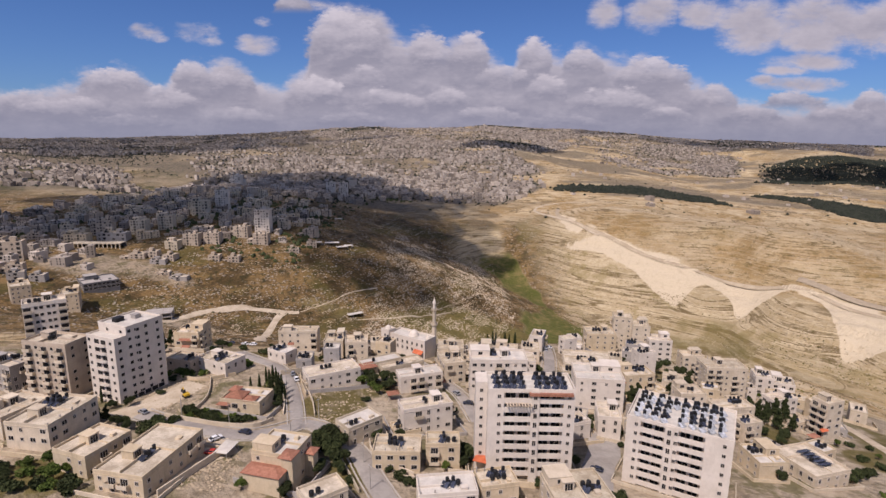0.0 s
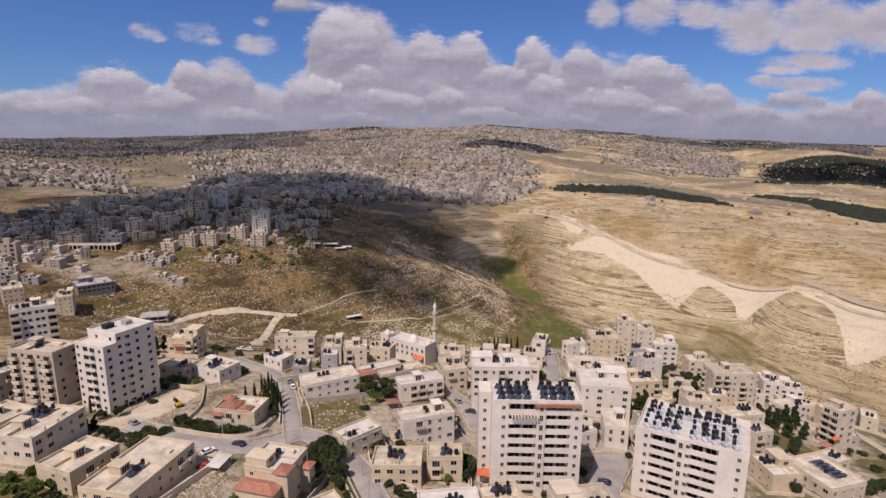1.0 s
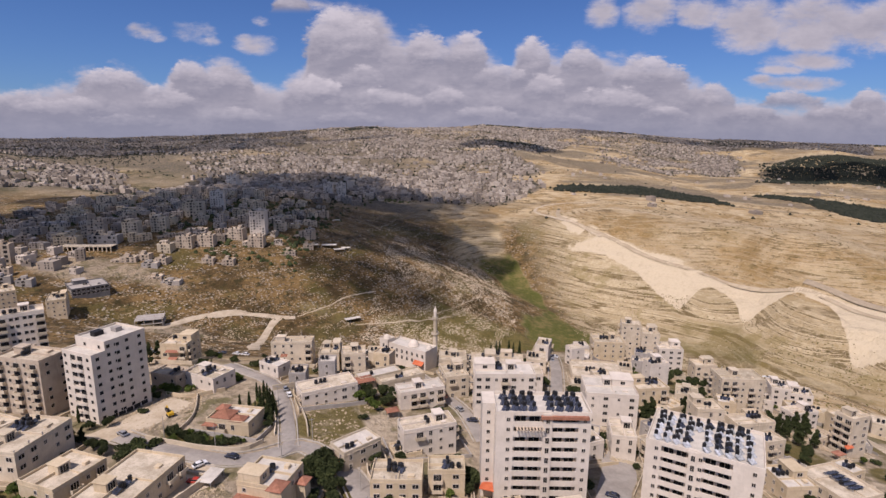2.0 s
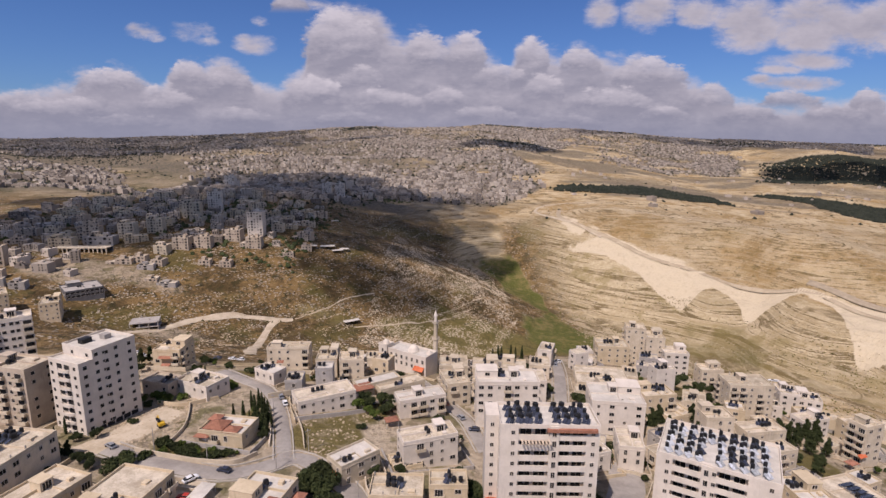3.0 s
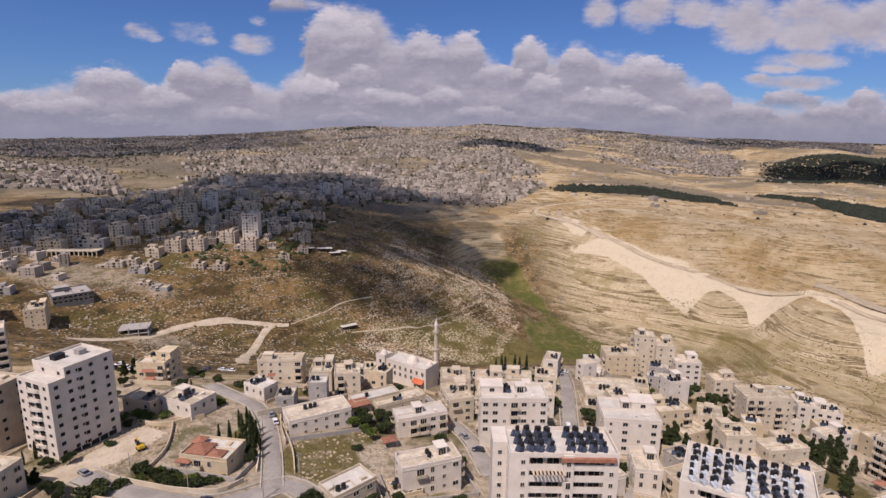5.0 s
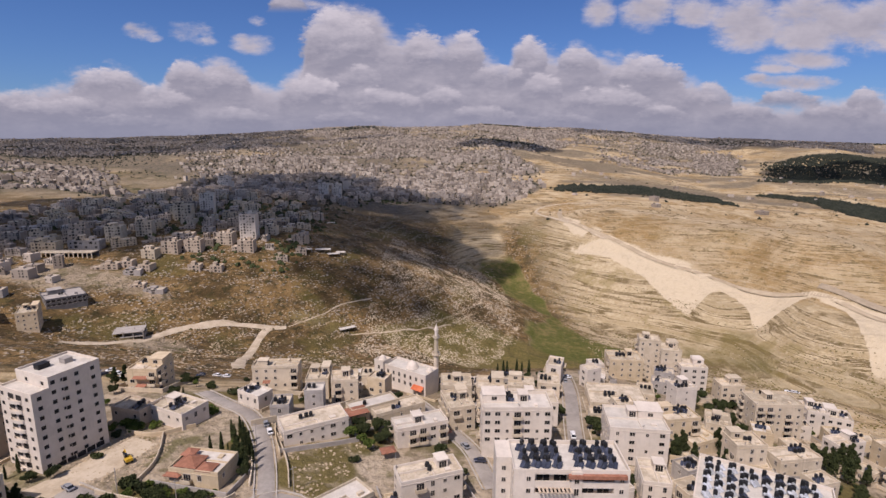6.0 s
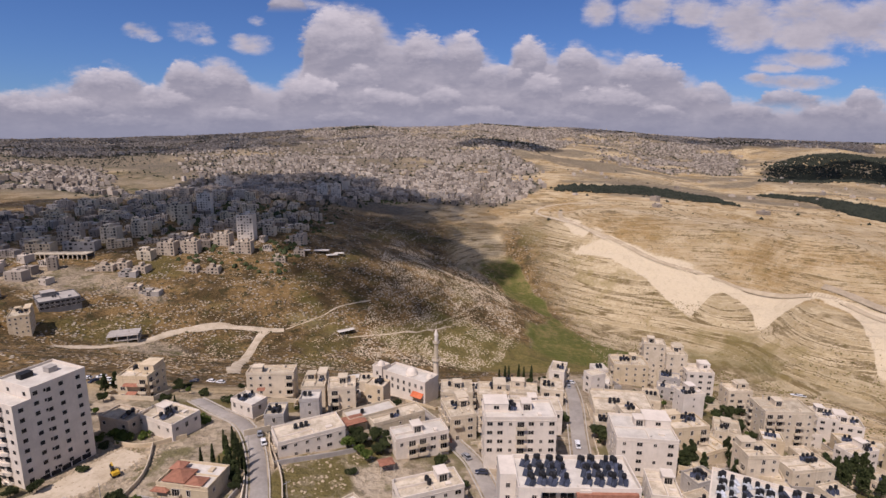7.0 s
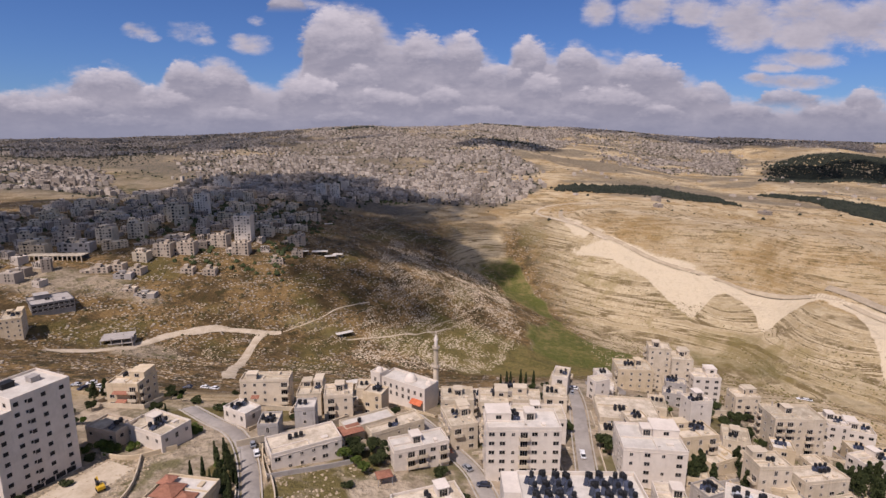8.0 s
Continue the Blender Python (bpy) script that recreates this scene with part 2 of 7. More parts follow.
SPOTS = np.vstack([along(run, gap)[0] for runs, gap in ((TOWN, 70), (VALLEY, 90), (SLOPE, 90), ([BENCH], 70), (CREST, 180), (FAR, 420), (BACK, 300)) for run in runs])
SOFT = 34.0
_d = np.sqrt(((SPOTS[:, None, :2] - SPOTS[None, :, :2]) ** 2).sum(2) + SOFT ** 2)
_k = len(SPOTS)
_a = np.zeros((_k + 3, _k + 3))
_a[:_k, :_k] = _d + np.eye(_k) * 2.0
_a[:_k, _k], _a[_k, :_k] = 1, 1
_a[:_k, _k + 1:], _a[_k + 1:, :_k] = SPOTS[:, :2] / 1000, SPOTS[:, :2].T / 1000
_w = np.linalg.solve(_a, np.concatenate([SPOTS[:, 2], [0, 0, 0]]))


def land(x, y):
    """Height of the bare land, for arrays or numbers."""
    x, y = np.asarray(x, float), np.asarray(y, float)
    z = _w[_k] + _w[_k + 1] * x / 1000 + _w[_k + 2] * y / 1000
    for (px, py, _), w in zip(SPOTS, _w[:_k]):
        z = z + w * np.sqrt((x - px) ** 2 + (y - py) ** 2 + SOFT ** 2)
    return z


def fuzz(x, y, size, octaves=4, seed=0):
    """Soft value noise, about -1 to 1."""
    total, amp = 0.0, 1.0
    for o in range(octaves):
        a, b = np.asarray(x, float) / size + 17.3 * o + seed, np.asarray(y, float) / size - 9.1 * o
        i, j = np.floor(a), np.floor(b)
        u, v = a - i, b - j
        u, v = u * u * (3 - 2 * u), v * v * (3 - 2 * v)

        def cell(p, q):
            return np.modf(np.abs(np.sin(p * 127.1 + q * 311.7 + seed * 7.7) * 43758.5453))[0] * 2 - 1
        n = cell(i, j) * (1 - u) * (1 - v) + cell(i + 1, j) * u * (1 - v) + cell(i, j + 1) * (1 - u) * v + cell(i + 1, j + 1) * u * v
        total, amp, size = total + n * amp, amp * 0.5, size * 0.5
    return total * 0.55


def smooth(v, lo, hi):
    v = np.clip((v - lo) / (hi - lo), 0, 1)
    return v * v * (3 - 2 * v)


def to_run(x, y, run):
    """Distance from a run of points, the way along it, and the side (plus: to its right)."""
    p, s = along(run, 12)
    best, way, side = np.full(np.shape(x), 1e9), np.zeros(np.shape(x)), np.zeros(np.shape(x))
    for a, b, c in zip(p[:-1], p[1:], s[:-1]):
        ex, ey = b[0] - a[0], b[1] - a[1]
        n = math.hypot(ex, ey)
        t = np.clip(((x - a[0]) * ex + (y - a[1]) * ey) / n ** 2, 0, 1)
        d = np.hypot(x - a[0] - t * ex, y - a[1] - t * ey)
        near = d < best
        best = np.where(near, d, best)
        way = np.where(near, c + t * n, way)
        side = np.where(near, np.sign((x - a[0]) * ey - (y - a[1]) * ex), side)
    return best, way, side


def town_mask(x, y):
    """1 within the built-up spur at the near end."""
    edge = np.interp(x, [-300, -200, -90, 0, 100, 200, 300], [255, 250, 256, 280, 330, 305, 265])
    return smooth(edge + 4 - np.asarray(y, float), 0, 26)


# rounded spurs and gullies: centre, radius, height
NOSES = ((1000, 1430, 150, 24.0), (1480, 2120, 260, 34.0), (430, 1330, 130, 12.0), (-430, 3300, 95, 15.0), (270, 3300, 120, 14.0), (-760, 3350, 150, 9.0), (900, 3380, 140, 9.0), (285, 1860, 85, 22.0),
         (208, 718, 34, 11.0), (186, 756, 20, 5.0), (240, 672, 24, 7.0), (270, 640, 20, 4.0), (290, 640, 13, -6.0), (324, 624, 20, 7.0), (308, 606, 22, 5.0), (350, 588, 12, -6.0), (372, 552, 30, 8.0), (400, 520, 22, 5.0), (394, 478, 15, -7.0), (428, 452, 26, 8.0), (345, 505, 26, 5.0))


def ground(x, y):
    """Height of the ground with its small relief: ledges on the slopes, lumps elsewhere."""
    z = land(x, y)
    t = town_mask(x, y)
    for bx, by, r, up in NOSES:
        z = z + up * np.exp(-((x - bx) ** 2 + (y - by) ** 2) / (2 * r * r))
    bank = smooth(x, 150, 200) * smooth(y, 400, 460) * smooth(900 - y, 0, 80)
    step = 5.5
    q = z / step + 0.45 * np.sin(z * 0.37 + 1.5 * fuzz(x, y, 200, 2, 36)) + 0.6 * fuzz(x, y, 75, 3, 2) + 0.2 * fuzz(x, y, 18, 3, 22) * bank
    ledge = (np.floor(q) + smooth(q - np.floor(q), 0.35 + 0.07 * bank, 0.75 - 0.12 * bank) - q) * step
    wild = (1 - t) * smooth(np.hypot(x, y), 310, 380) * (1 - smooth(y, 1200, 1700))
    far = smooth(y, 1250, 1700) * (1 - 0.65 * smooth(y, 2700, 3200))
    z = z + far * (38 * fuzz(x, y, 560, 3, 12) + 11 * fuzz(x, y, 190, 3, 13))
    shelf = smooth(fuzz(x, y, 95, 3, 35), -0.3, 0.45)
    return z + wild * (ledge * (0.18 + 0.45 * shelf + 0.35 * bank * shelf) + 0.8 * fuzz(x, y, 24, 4, 5)) + t * 0.25 * fuzz(x, y, 18, 3, 1)


# ---- the ground: one sheet to the horizon ----
YS = np.concatenate([np.linspace(-320, 100, 22), np.arange(103, 900, 2.7), 900 + 2.7 * np.cumsum(1.02 ** np.arange(1, 190))])
YS = YS[YS < 4700]
US = np.linspace(-1, 1, 520)
GX = US[None, :] * (0.95 * np.maximum(YS, 100) + 160)[:, None]
GY = np.repeat(YS[:, None], len(US), axis=1)
GZ = ground(GX, GY)

bench_d, bench_s, bench_side = to_run(GX, GY, BENCH)
down = bench_d * bench_side
FOOT = np.interp(bench_s, [0, 85, 100, 150, 176, 190, 215, 250, 299, 326, 364, 378, 388, 410, 426, 447, 460, 470, 515, 525, 558, 580, 605, 640, 800],
                 [0, 0, 12, 14, 16, 42, 40, 30, 32, 52, 70, 32, 20, 22, 34, 58, 22, 5, 6, 14, 56, 84, 50, 40, 30])
FOOT = FOOT + 4 * fuzz(GX, GY, 22, 3, 3)
spoil = smooth(FOOT - down, -3, 7) * smooth(down, -14, -3) * (bench_s > 88) * (bench_s < 800)
upper = smooth(down, -34, -10) * smooth(-down, 2, 8) * smooth(fuzz(GX, GY, 60, 3, 8), -0.5, 0.2)
gully = smooth(bench_s, 150, 290)
spoil = spoil * (gully + (1 - gully) * smooth(fuzz(GX, GY, 26, 3, 19), -0.25, 0.3))
spoil = np.maximum(spoil, 0.75 * upper * smooth(bench_s, 90, 200))
val_d, val_s, val_side = to_run(GX, GY, VALLEY[0])
meadow = smooth(34 + 14 * fuzz(GX, GY, 40, 3, 4) - val_d * np.where(val_side > 0, 0.62, 1.9), 0, 22) * smooth(val_s, 60, 130) * smooth(430 - val_s, 0, 70)
east = 1 - smooth(np.hypot((GX - 150) / 78, (GY - 560) / 80) + 0.25 * fuzz(GX, GY, 45, 3, 6), 0.55, 1.0)
meadow = np.maximum(meadow, east)
meadow = np.maximum(meadow, 1 - smooth(np.hypot((GX - 160) / 45, (GY - 610) / 95) + 0.25 * fuzz(GX, GY, 45, 3, 26), 0.6, 1.0))
foot_line = np.interp(GY, [550, 572, 627, 722, 792, 872], [191, 160, 142, 134, 123, 115])
meadow = meadow * smooth(foot_line + 7 + 8 * fuzz(GX, GY, 26, 3, 47) - GX, 0, 12)
left_line = np.interp(GY, [464, 508, 552, 578, 603], [78, 84, 88, 86, 78])
meadow = meadow * np.where(GY < 663, smooth(GX - left_line + 10 * fuzz(GX, GY, 24, 3, 48), -14, 14), 1.0)
sedge = 1 - smooth(np.hypot((GX - 50) / 130, (GY - 500) / 75) + 0.3 * fuzz(GX, GY, 45, 3, 16), 0.5, 1.0)
sedge = np.maximum(sedge, 0.38 * smooth(val_s, 330, 420) * smooth(60 + 20 * fuzz(GX, GY, 30, 3, 17) - val_d, 0, 30) * (GY > 330))
sedge = np.maximum(sedge, 0.55 * (1 - smooth(np.hypot((GX - 290) / 62, (GY - 545) / 70) + 0.6 * fuzz(GX, GY, 26, 4, 46), 0.4, 1.0)))
meadow = np.maximum(meadow, 0.55 * smooth(fuzz(GX, GY, 150, 4, 21), 0.25, 0.55) * smooth(GY, 380, 470) * smooth(700 - GY, 0, 90) * (GX < 60))
quarry = smooth(down, 0, 16) * smooth(GX - foot_line, -4, 12) * smooth(GX, 120, 190) * smooth(GY, 380, 460) * smooth(960 - GY, 0, 80)
quarry = np.maximum(quarry, smooth(GX, 0, 35) * smooth(108 - GX, 0, 15) * smooth(GY - 0.3 * GX, 740, 775) * smooth(940 - GY, 0, 40))
rocky = smooth(GY, 370, 420) * smooth(1000 - GY, 0, 150) * (1 - np.maximum(spoil, quarry)) * (1 - smooth(meadow, 0.3, 0.9)) * smooth(40 - down + 0 * GX, 0, 30)
rocky = np.where(GX < 190, smooth(GY, 250, 280) * (1 - town_mask(GX, GY)) * smooth(1020 - GY, 0, 150) * (1 - smooth(np.maximum(meadow, 0.8 * sedge), 0.3, 0.9)), 0.25 * rocky)
plateau = np.maximum(1 - smooth(np.hypot((GX + 325) / 62, (GY - 480) / 34) + 0.35 * fuzz(GX, GY, 30, 3, 56), 0.6, 1.0), 1 - smooth(np.hypot((GX + 205) / 30, (GY - 398) / 22) + 0.3 * fuzz(GX, GY, 14, 3, 57), 0.6, 1.0))
plateau = np.maximum(plateau, 0.8 * (1 - smooth(np.hypot((GX + 262) / 34, (GY - 476) / 14) + 0.3 * fuzz(GX, GY, 16, 3, 58), 0.6, 1.0)))
bare = np.maximum(town_mask(GX, GY), 0.85 * plateau)
fallow = smooth(GY, 850, 1000) * smooth(0.02 - GX / np.maximum(GY, 1), 0, 0.12) * smooth(fuzz(GX, GY, 240, 4, 77), -0.75, 0.05)
fallow = np.maximum(fallow, 0.7 * smooth(GY, 1150, 1350) * smooth(fuzz(GX, GY, 260, 4, 78), -0.3, 0.35))
fallow = np.maximum(fallow, 0.85 * smooth(GY, 1000, 1200) * smooth(fuzz(GX / 3.2, GY, 75, 4, 79), 0.0, 0.25))
LAWNS = ((215, 180, 45, 60), (-40, 186, 15, 17), (-112, 130, 16, 12), (-80, 170, 14, 6), (-92, 232, 14, 8), (-60, 236, 9, 9), (140, 205, 18, 18), (-28, 145, 9, 14), (118, 262, 14, 16), (-98, 192, 5, 10), (-30, 206, 10, 10), (175, 190, 14, 14), (-68, 190, 6, 10))
lawn = np.maximum.reduce([1 - smooth(np.hypot((GX - a) / c, (GY - b) / d) + 0.3 * fuzz(GX, GY, 9, 2, 9), 0.6, 1.1) for a, b, c, d in LAWNS])


def far_density(x, y):
    u = x / y
    n = fuzz(x, y, 260, 3, 31)
    mid = smooth(y, 860, 900) * np.maximum(smooth(u, -0.50, -0.36), smooth(1150 - y, 0, 80) * smooth(x, -560, -520)) * np.maximum(smooth(y, 1080, 1180), smooth(np.interp(y, [850, 1000, 1100], [-185, -150, -60]) - x, 0, 20)) * smooth(np.interp(y, [1100, 1300, 1800, 2200], [0.16, 0.20, 0.16, 0.24]) + 0.05 * n - u, 0, 0.05) * (0.85 + 0.35 * n)
    left = smooth(y, 1020, 1150) * smooth(1750 - y, 0, 150) * smooth(-0.60 - u + 0.08 * n, 0, 0.08)
    back = 0.95 * smooth(y, 1900, 2050) * smooth(-0.33 - u, 0, 0.05) * smooth(n, -0.6, 0.0)
    east = smooth(y, 1900, 2000) * smooth(2800 - y, 0, 200) * smooth(u, 0.27, 0.34) * smooth(0.57 - u, 0, 0.06) * smooth(n, -0.9, -0.4)
    rim = 0.9 * smooth(y, 2500, 2700) * smooth(n, -0.8, -0.1) * (u < 0.8)
    near_left = 0.5 * smooth(-0.66 - u, 0, 0.05) * smooth(y, 430, 480) * smooth(720 - y, 0, 60)
    quarter = 0.22 * smooth(y, 570, 600) * smooth(900 - y, 0, 20) * (x > np.interp(y, [560, 650, 800, 1100], [-440, -500, -520, -520]) - 60) * (x < np.interp(y, [560, 607, 700, 850, 1000], [-195, -165, -175, -190, -150])) / 0.8
    scatter = 0.009 * smooth(y, 900, 1000) * (u > 0.2)
    clumpy = smooth(fuzz(x, y, 130, 4, 33) + 0.35 * fuzz(x, y, 420, 2, 34), -0.42, 0.12) * 0.9 + 0.1
    bare = clumpy * smooth(np.hypot((x - 420) / 240, (y - 1900) / 220), 0.7, 1.1)
    return np.clip(np.maximum.reduce([quarter, mid, left, back, east, rim, near_left, scatter]), 0, 1) * bare


built = smooth(far_density(GX, GY), 0.02, 0.35) * smooth(GY, 560, 640)
shrubby = smooth(-0.46 - GX / np.maximum(GY, 1), 0, 0.06) * smooth(GY, 560, 640) * smooth(1750 - GY, 0, 200) * smooth(fuzz(GX, GY, 80, 4, 45), -0.45, 0.1)


def sheet(name, xs, ys, zs, material, masks):
    r, c = xs.shape
    me = bpy.data.meshes.new(name)
    k = np.arange(r * c).reshape(r, c)
    quads = np.stack([k[:-1, :-1], k[:-1, 1:], k[1:, 1:], k[1:, :-1]], axis=-1).reshape(-1, 4)
    me.from_pydata(np.stack([xs, ys, zs], axis=-1).reshape(-1, 3).tolist(), [], quads.tolist())
    for key, v in masks.items():
        me.attributes.new(key, "FLOAT", "POINT").data.foreach_set("value", np.ascontiguousarray(v, np.float32).ravel())
    me.polygons.foreach_set("use_smooth", [True] * len(me.polygons))
    me.materials.append(material)
    return new(name, me)


def ground_material():
    m, t, b = surface("open_ground", 0.95)
    pos = t.n.new("ShaderNodeNewGeometry").outputs["Position"]
    x, y, z = t.xyz(pos)
    wide, mid, fine = t.noise(pos, 0.006, 4.0, 0.6), t.noise(pos, 0.035, 5.0, 0.62), t.noise(pos, 0.35, 4.0, 0.65)
    patch = t.noise(pos, 0.13, 5.0, 0.68)
    lean = t.join(x, y, t.mul(z, 7.0))
    layer = t.noise(lean, 0.035, 4.0, 0.6)
    strata = t.noise(t.join(t.mul(x, 0.022), t.mul(y, 0.022), t.mul(z, 0.42)), 1.0, 4.0, 0.62)
    soil = t.noise(pos, 0.014, 5.0, 0.62)
    straw = t.mix(t.step(t.add(t.mul(soil, 0.6), t.mul(mid, 0.4)), 0.40, 0.60), (0.325, 0.215, 0.088), (0.50, 0.385, 0.225))
    straw = t.mix(t.mul(t.step(wide, 0.46, 0.62), 0.55), straw, (0.53, 0.43, 0.275))
    # thin broken rock ledges, coloured dark, that follow the lie of the land
    broken = t.step(t.add(t.mul(soil, 0.5), t.mul(patch, 0.5)), 0.44, 0.53)
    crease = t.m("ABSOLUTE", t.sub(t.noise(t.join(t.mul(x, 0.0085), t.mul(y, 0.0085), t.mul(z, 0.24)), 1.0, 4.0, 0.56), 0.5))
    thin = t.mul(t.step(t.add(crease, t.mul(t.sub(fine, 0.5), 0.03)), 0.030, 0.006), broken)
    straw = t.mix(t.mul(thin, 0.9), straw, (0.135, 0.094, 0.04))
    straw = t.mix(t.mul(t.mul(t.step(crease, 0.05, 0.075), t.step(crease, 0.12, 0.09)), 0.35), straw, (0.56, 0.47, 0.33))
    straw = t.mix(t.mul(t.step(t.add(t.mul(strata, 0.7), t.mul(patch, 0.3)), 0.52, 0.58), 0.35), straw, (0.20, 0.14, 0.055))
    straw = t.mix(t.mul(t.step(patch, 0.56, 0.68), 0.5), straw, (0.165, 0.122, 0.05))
    straw = t.mix(t.attr("fallow"), straw, t.mix(t.step(patch, 0.4, 0.6), (0.10, 0.088, 0.062), (0.21, 0.165, 0.11)))
    straw = t.mix(t.mul(t.attr("shrubby"), t.step(t.add(t.mul(patch, 0.5), t.mul(mid, 0.5)), 0.40, 0.56)), straw, t.mix(fine, (0.035, 0.04, 0.016), (0.085, 0.075, 0.032)))
    straw = t.mix(t.attr("built"), straw, t.mix(t.step(t.add(t.mul(patch, 0.5), t.mul(fine, 0.5)), 0.40, 0.60), (0.055, 0.055, 0.035), (0.25, 0.20, 0.15)))
    # stony slopes: pale outcrops in rows along the contours over dry grass
    grass = t.mix(t.step(t.add(t.mul(mid, 0.6), t.mul(fine, 0.4)), 0.40, 0.60), (0.066, 0.043, 0.016), (0.225, 0.142, 0.056))
    grass = t.mix(t.mul(t.step(patch, 0.51, 0.62), 0.85), grass, (0.038, 0.032, 0.010))
    grass = t.mix(t.mul(t.step(t.noise(pos, 0.016, 4.0, 0.6), 0.53, 0.64), 0.6), grass, (0.098, 0.082, 0.02))
    grain = t.cells(t.join(x, y, t.mul(z, 2.2)), 0.30)
    rows = t.noise(t.join(t.mul(x, 0.6), t.mul(y, 0.6), t.mul(z, 5.0)), 0.075, 3.0, 0.6)
    stone = t.mul(t.step(t.add(grain, t.mul(fine, 0.35)), 0.62, 0.40), t.step(t.add(rows, t.mul(mid, 0.4)), 0.62, 0.78))
    stony = t.mix(t.mul(stone, 0.85), grass, (0.47, 0.40, 0.31))
    col = t.mix(t.attr("rocky"), straw, stony)
    # old ledges on the far bank; colour holds their undercut shade and scrub lines
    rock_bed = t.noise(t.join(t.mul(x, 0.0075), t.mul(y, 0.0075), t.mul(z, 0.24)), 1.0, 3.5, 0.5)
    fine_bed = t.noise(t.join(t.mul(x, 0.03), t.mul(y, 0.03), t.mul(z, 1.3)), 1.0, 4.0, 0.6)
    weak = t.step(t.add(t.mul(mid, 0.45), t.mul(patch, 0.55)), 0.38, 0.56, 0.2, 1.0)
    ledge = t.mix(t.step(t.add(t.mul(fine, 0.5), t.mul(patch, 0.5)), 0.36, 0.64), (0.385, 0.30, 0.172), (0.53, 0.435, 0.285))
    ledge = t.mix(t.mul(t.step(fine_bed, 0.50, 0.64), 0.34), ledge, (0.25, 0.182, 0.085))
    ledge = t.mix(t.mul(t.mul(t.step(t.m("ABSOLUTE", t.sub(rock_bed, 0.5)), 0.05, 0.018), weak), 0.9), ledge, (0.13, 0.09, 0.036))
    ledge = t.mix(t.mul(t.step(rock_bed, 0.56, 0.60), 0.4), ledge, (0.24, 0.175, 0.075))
    ledge = t.mix(t.mul(t.step(t.noise(pos, 0.022, 4.0, 0.65), 0.53, 0.64), 0.55), ledge, (0.215, 0.165, 0.058))
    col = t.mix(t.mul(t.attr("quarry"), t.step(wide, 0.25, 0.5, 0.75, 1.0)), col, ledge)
    green = t.mix(t.step(fine, 0.3, 0.7), (0.062, 0.075, 0.012), (0.112, 0.11, 0.026))
    green = t.mix(t.step(t.add(t.mul(mid, 0.5), t.mul(patch, 0.5)), 0.46, 0.60), green, (0.175, 0.14, 0.05))
    olive = t.mix(t.step(t.add(t.mul(fine, 0.5), t.mul(mid, 0.5)), 0.36, 0.62), (0.09, 0.08, 0.02), (0.175, 0.132, 0.045))
    col = t.mix(t.step(t.add(t.attr("sedge"), t.mul(t.sub(fine, 0.5), 0.6)), 0.25, 0.75), col, olive)
    col = t.mix(t.step(t.add(t.attr("meadow"), t.mul(t.sub(fine, 0.5), 0.5)), 0.25, 0.75), col, green)
    sand = t.mix(fine, (0.50, 0.41, 0.28), (0.60, 0.505, 0.355))
    sand = t.mix(t.mul(t.step(t.noise(t.join(x, y, t.mul(z, 0.1)), 0.12, 4.0, 0.7), 0.5, 0.7), 0.35), sand, (0.35, 0.275, 0.18))
    col = t.mix(t.step(t.add(t.attr("spoil"), t.mul(t.sub(fine, 0.5), 0.3)), 0.3, 0.6), col, sand)
    dust = t.mix(t.step(t.add(t.mul(mid, 0.5), t.mul(fine, 0.5)), 0.36, 0.64), (0.22, 0.172, 0.112), (0.43, 0.35, 0.25))
    dust = t.mix(t.mul(t.step(t.noise(pos, 0.06, 5.0, 0.65), 0.52, 0.62), 0.85), dust, (0.125, 0.11, 0.045))
    dust = t.mix(t.mul(t.step(patch, 0.52, 0.62), 0.7), dust, (0.16, 0.13, 0.07))
    dust = t.mix(t.mul(t.step(t.attr("lawn"), 0.3, 0.8), t.step(patch, 0.35, 0.5, 0.6, 1.0)), dust, t.mix(fine, (0.088, 0.076, 0.021), (0.17, 0.13, 0.05)))
    col = t.mix(t.attr("bare"), col, dust)
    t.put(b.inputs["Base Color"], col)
    relief(t, b, t.add(t.add(t.mul(fine, 0.8), t.mul(patch, 1.6)), t.mul(stone, t.attr("rocky"))), 0.9, 1.6)
    return m


tagged(sheet("ground", GX, GY, GZ, ground_material(), {"spoil": spoil, "meadow": meadow, "sedge": sedge, "fallow": fallow, "built": built, "shrubby": shrubby, "quarry": quarry, "rocky": rocky, "bare": bare, "lawn": lawn}),
       "dry stony hills with terraces, meadow and spoil slopes", "ground", kind="structure")


def box(bm, x, y, z, w, d, h, turn=0.0, taper=1.0):
    """A box that stands on z, centred on (x, y)."""
    c, s = math.cos(turn), math.sin(turn)
    vs = []
    for k, f in ((0, 1.0), (h, taper)):
        for a, b in ((-1, -1), (1, -1), (1, 1), (-1, 1)):
            u, v = a * w / 2 * f, b * d / 2 * f
            vs.append(bm.verts.new((x + u * c - v * s, y + u * s + v * c, z + k)))
    for q in ((3, 2, 1, 0), (4, 5, 6, 7), (0, 1, 5, 4), (1, 2, 6, 5), (2, 3, 7, 6), (3, 0, 4, 7)):
        bm.faces.new([vs[i] for i in q])
    return vs


def done(name, bm, material, parent=None, label=""):
    me = bpy.data.meshes.new(name)
    bm.to_mesh(me)
    bm.free()
    me.materials.append(material)
    ob = new(name, me)
    ob.parent = parent
    return tagged(ob, label)


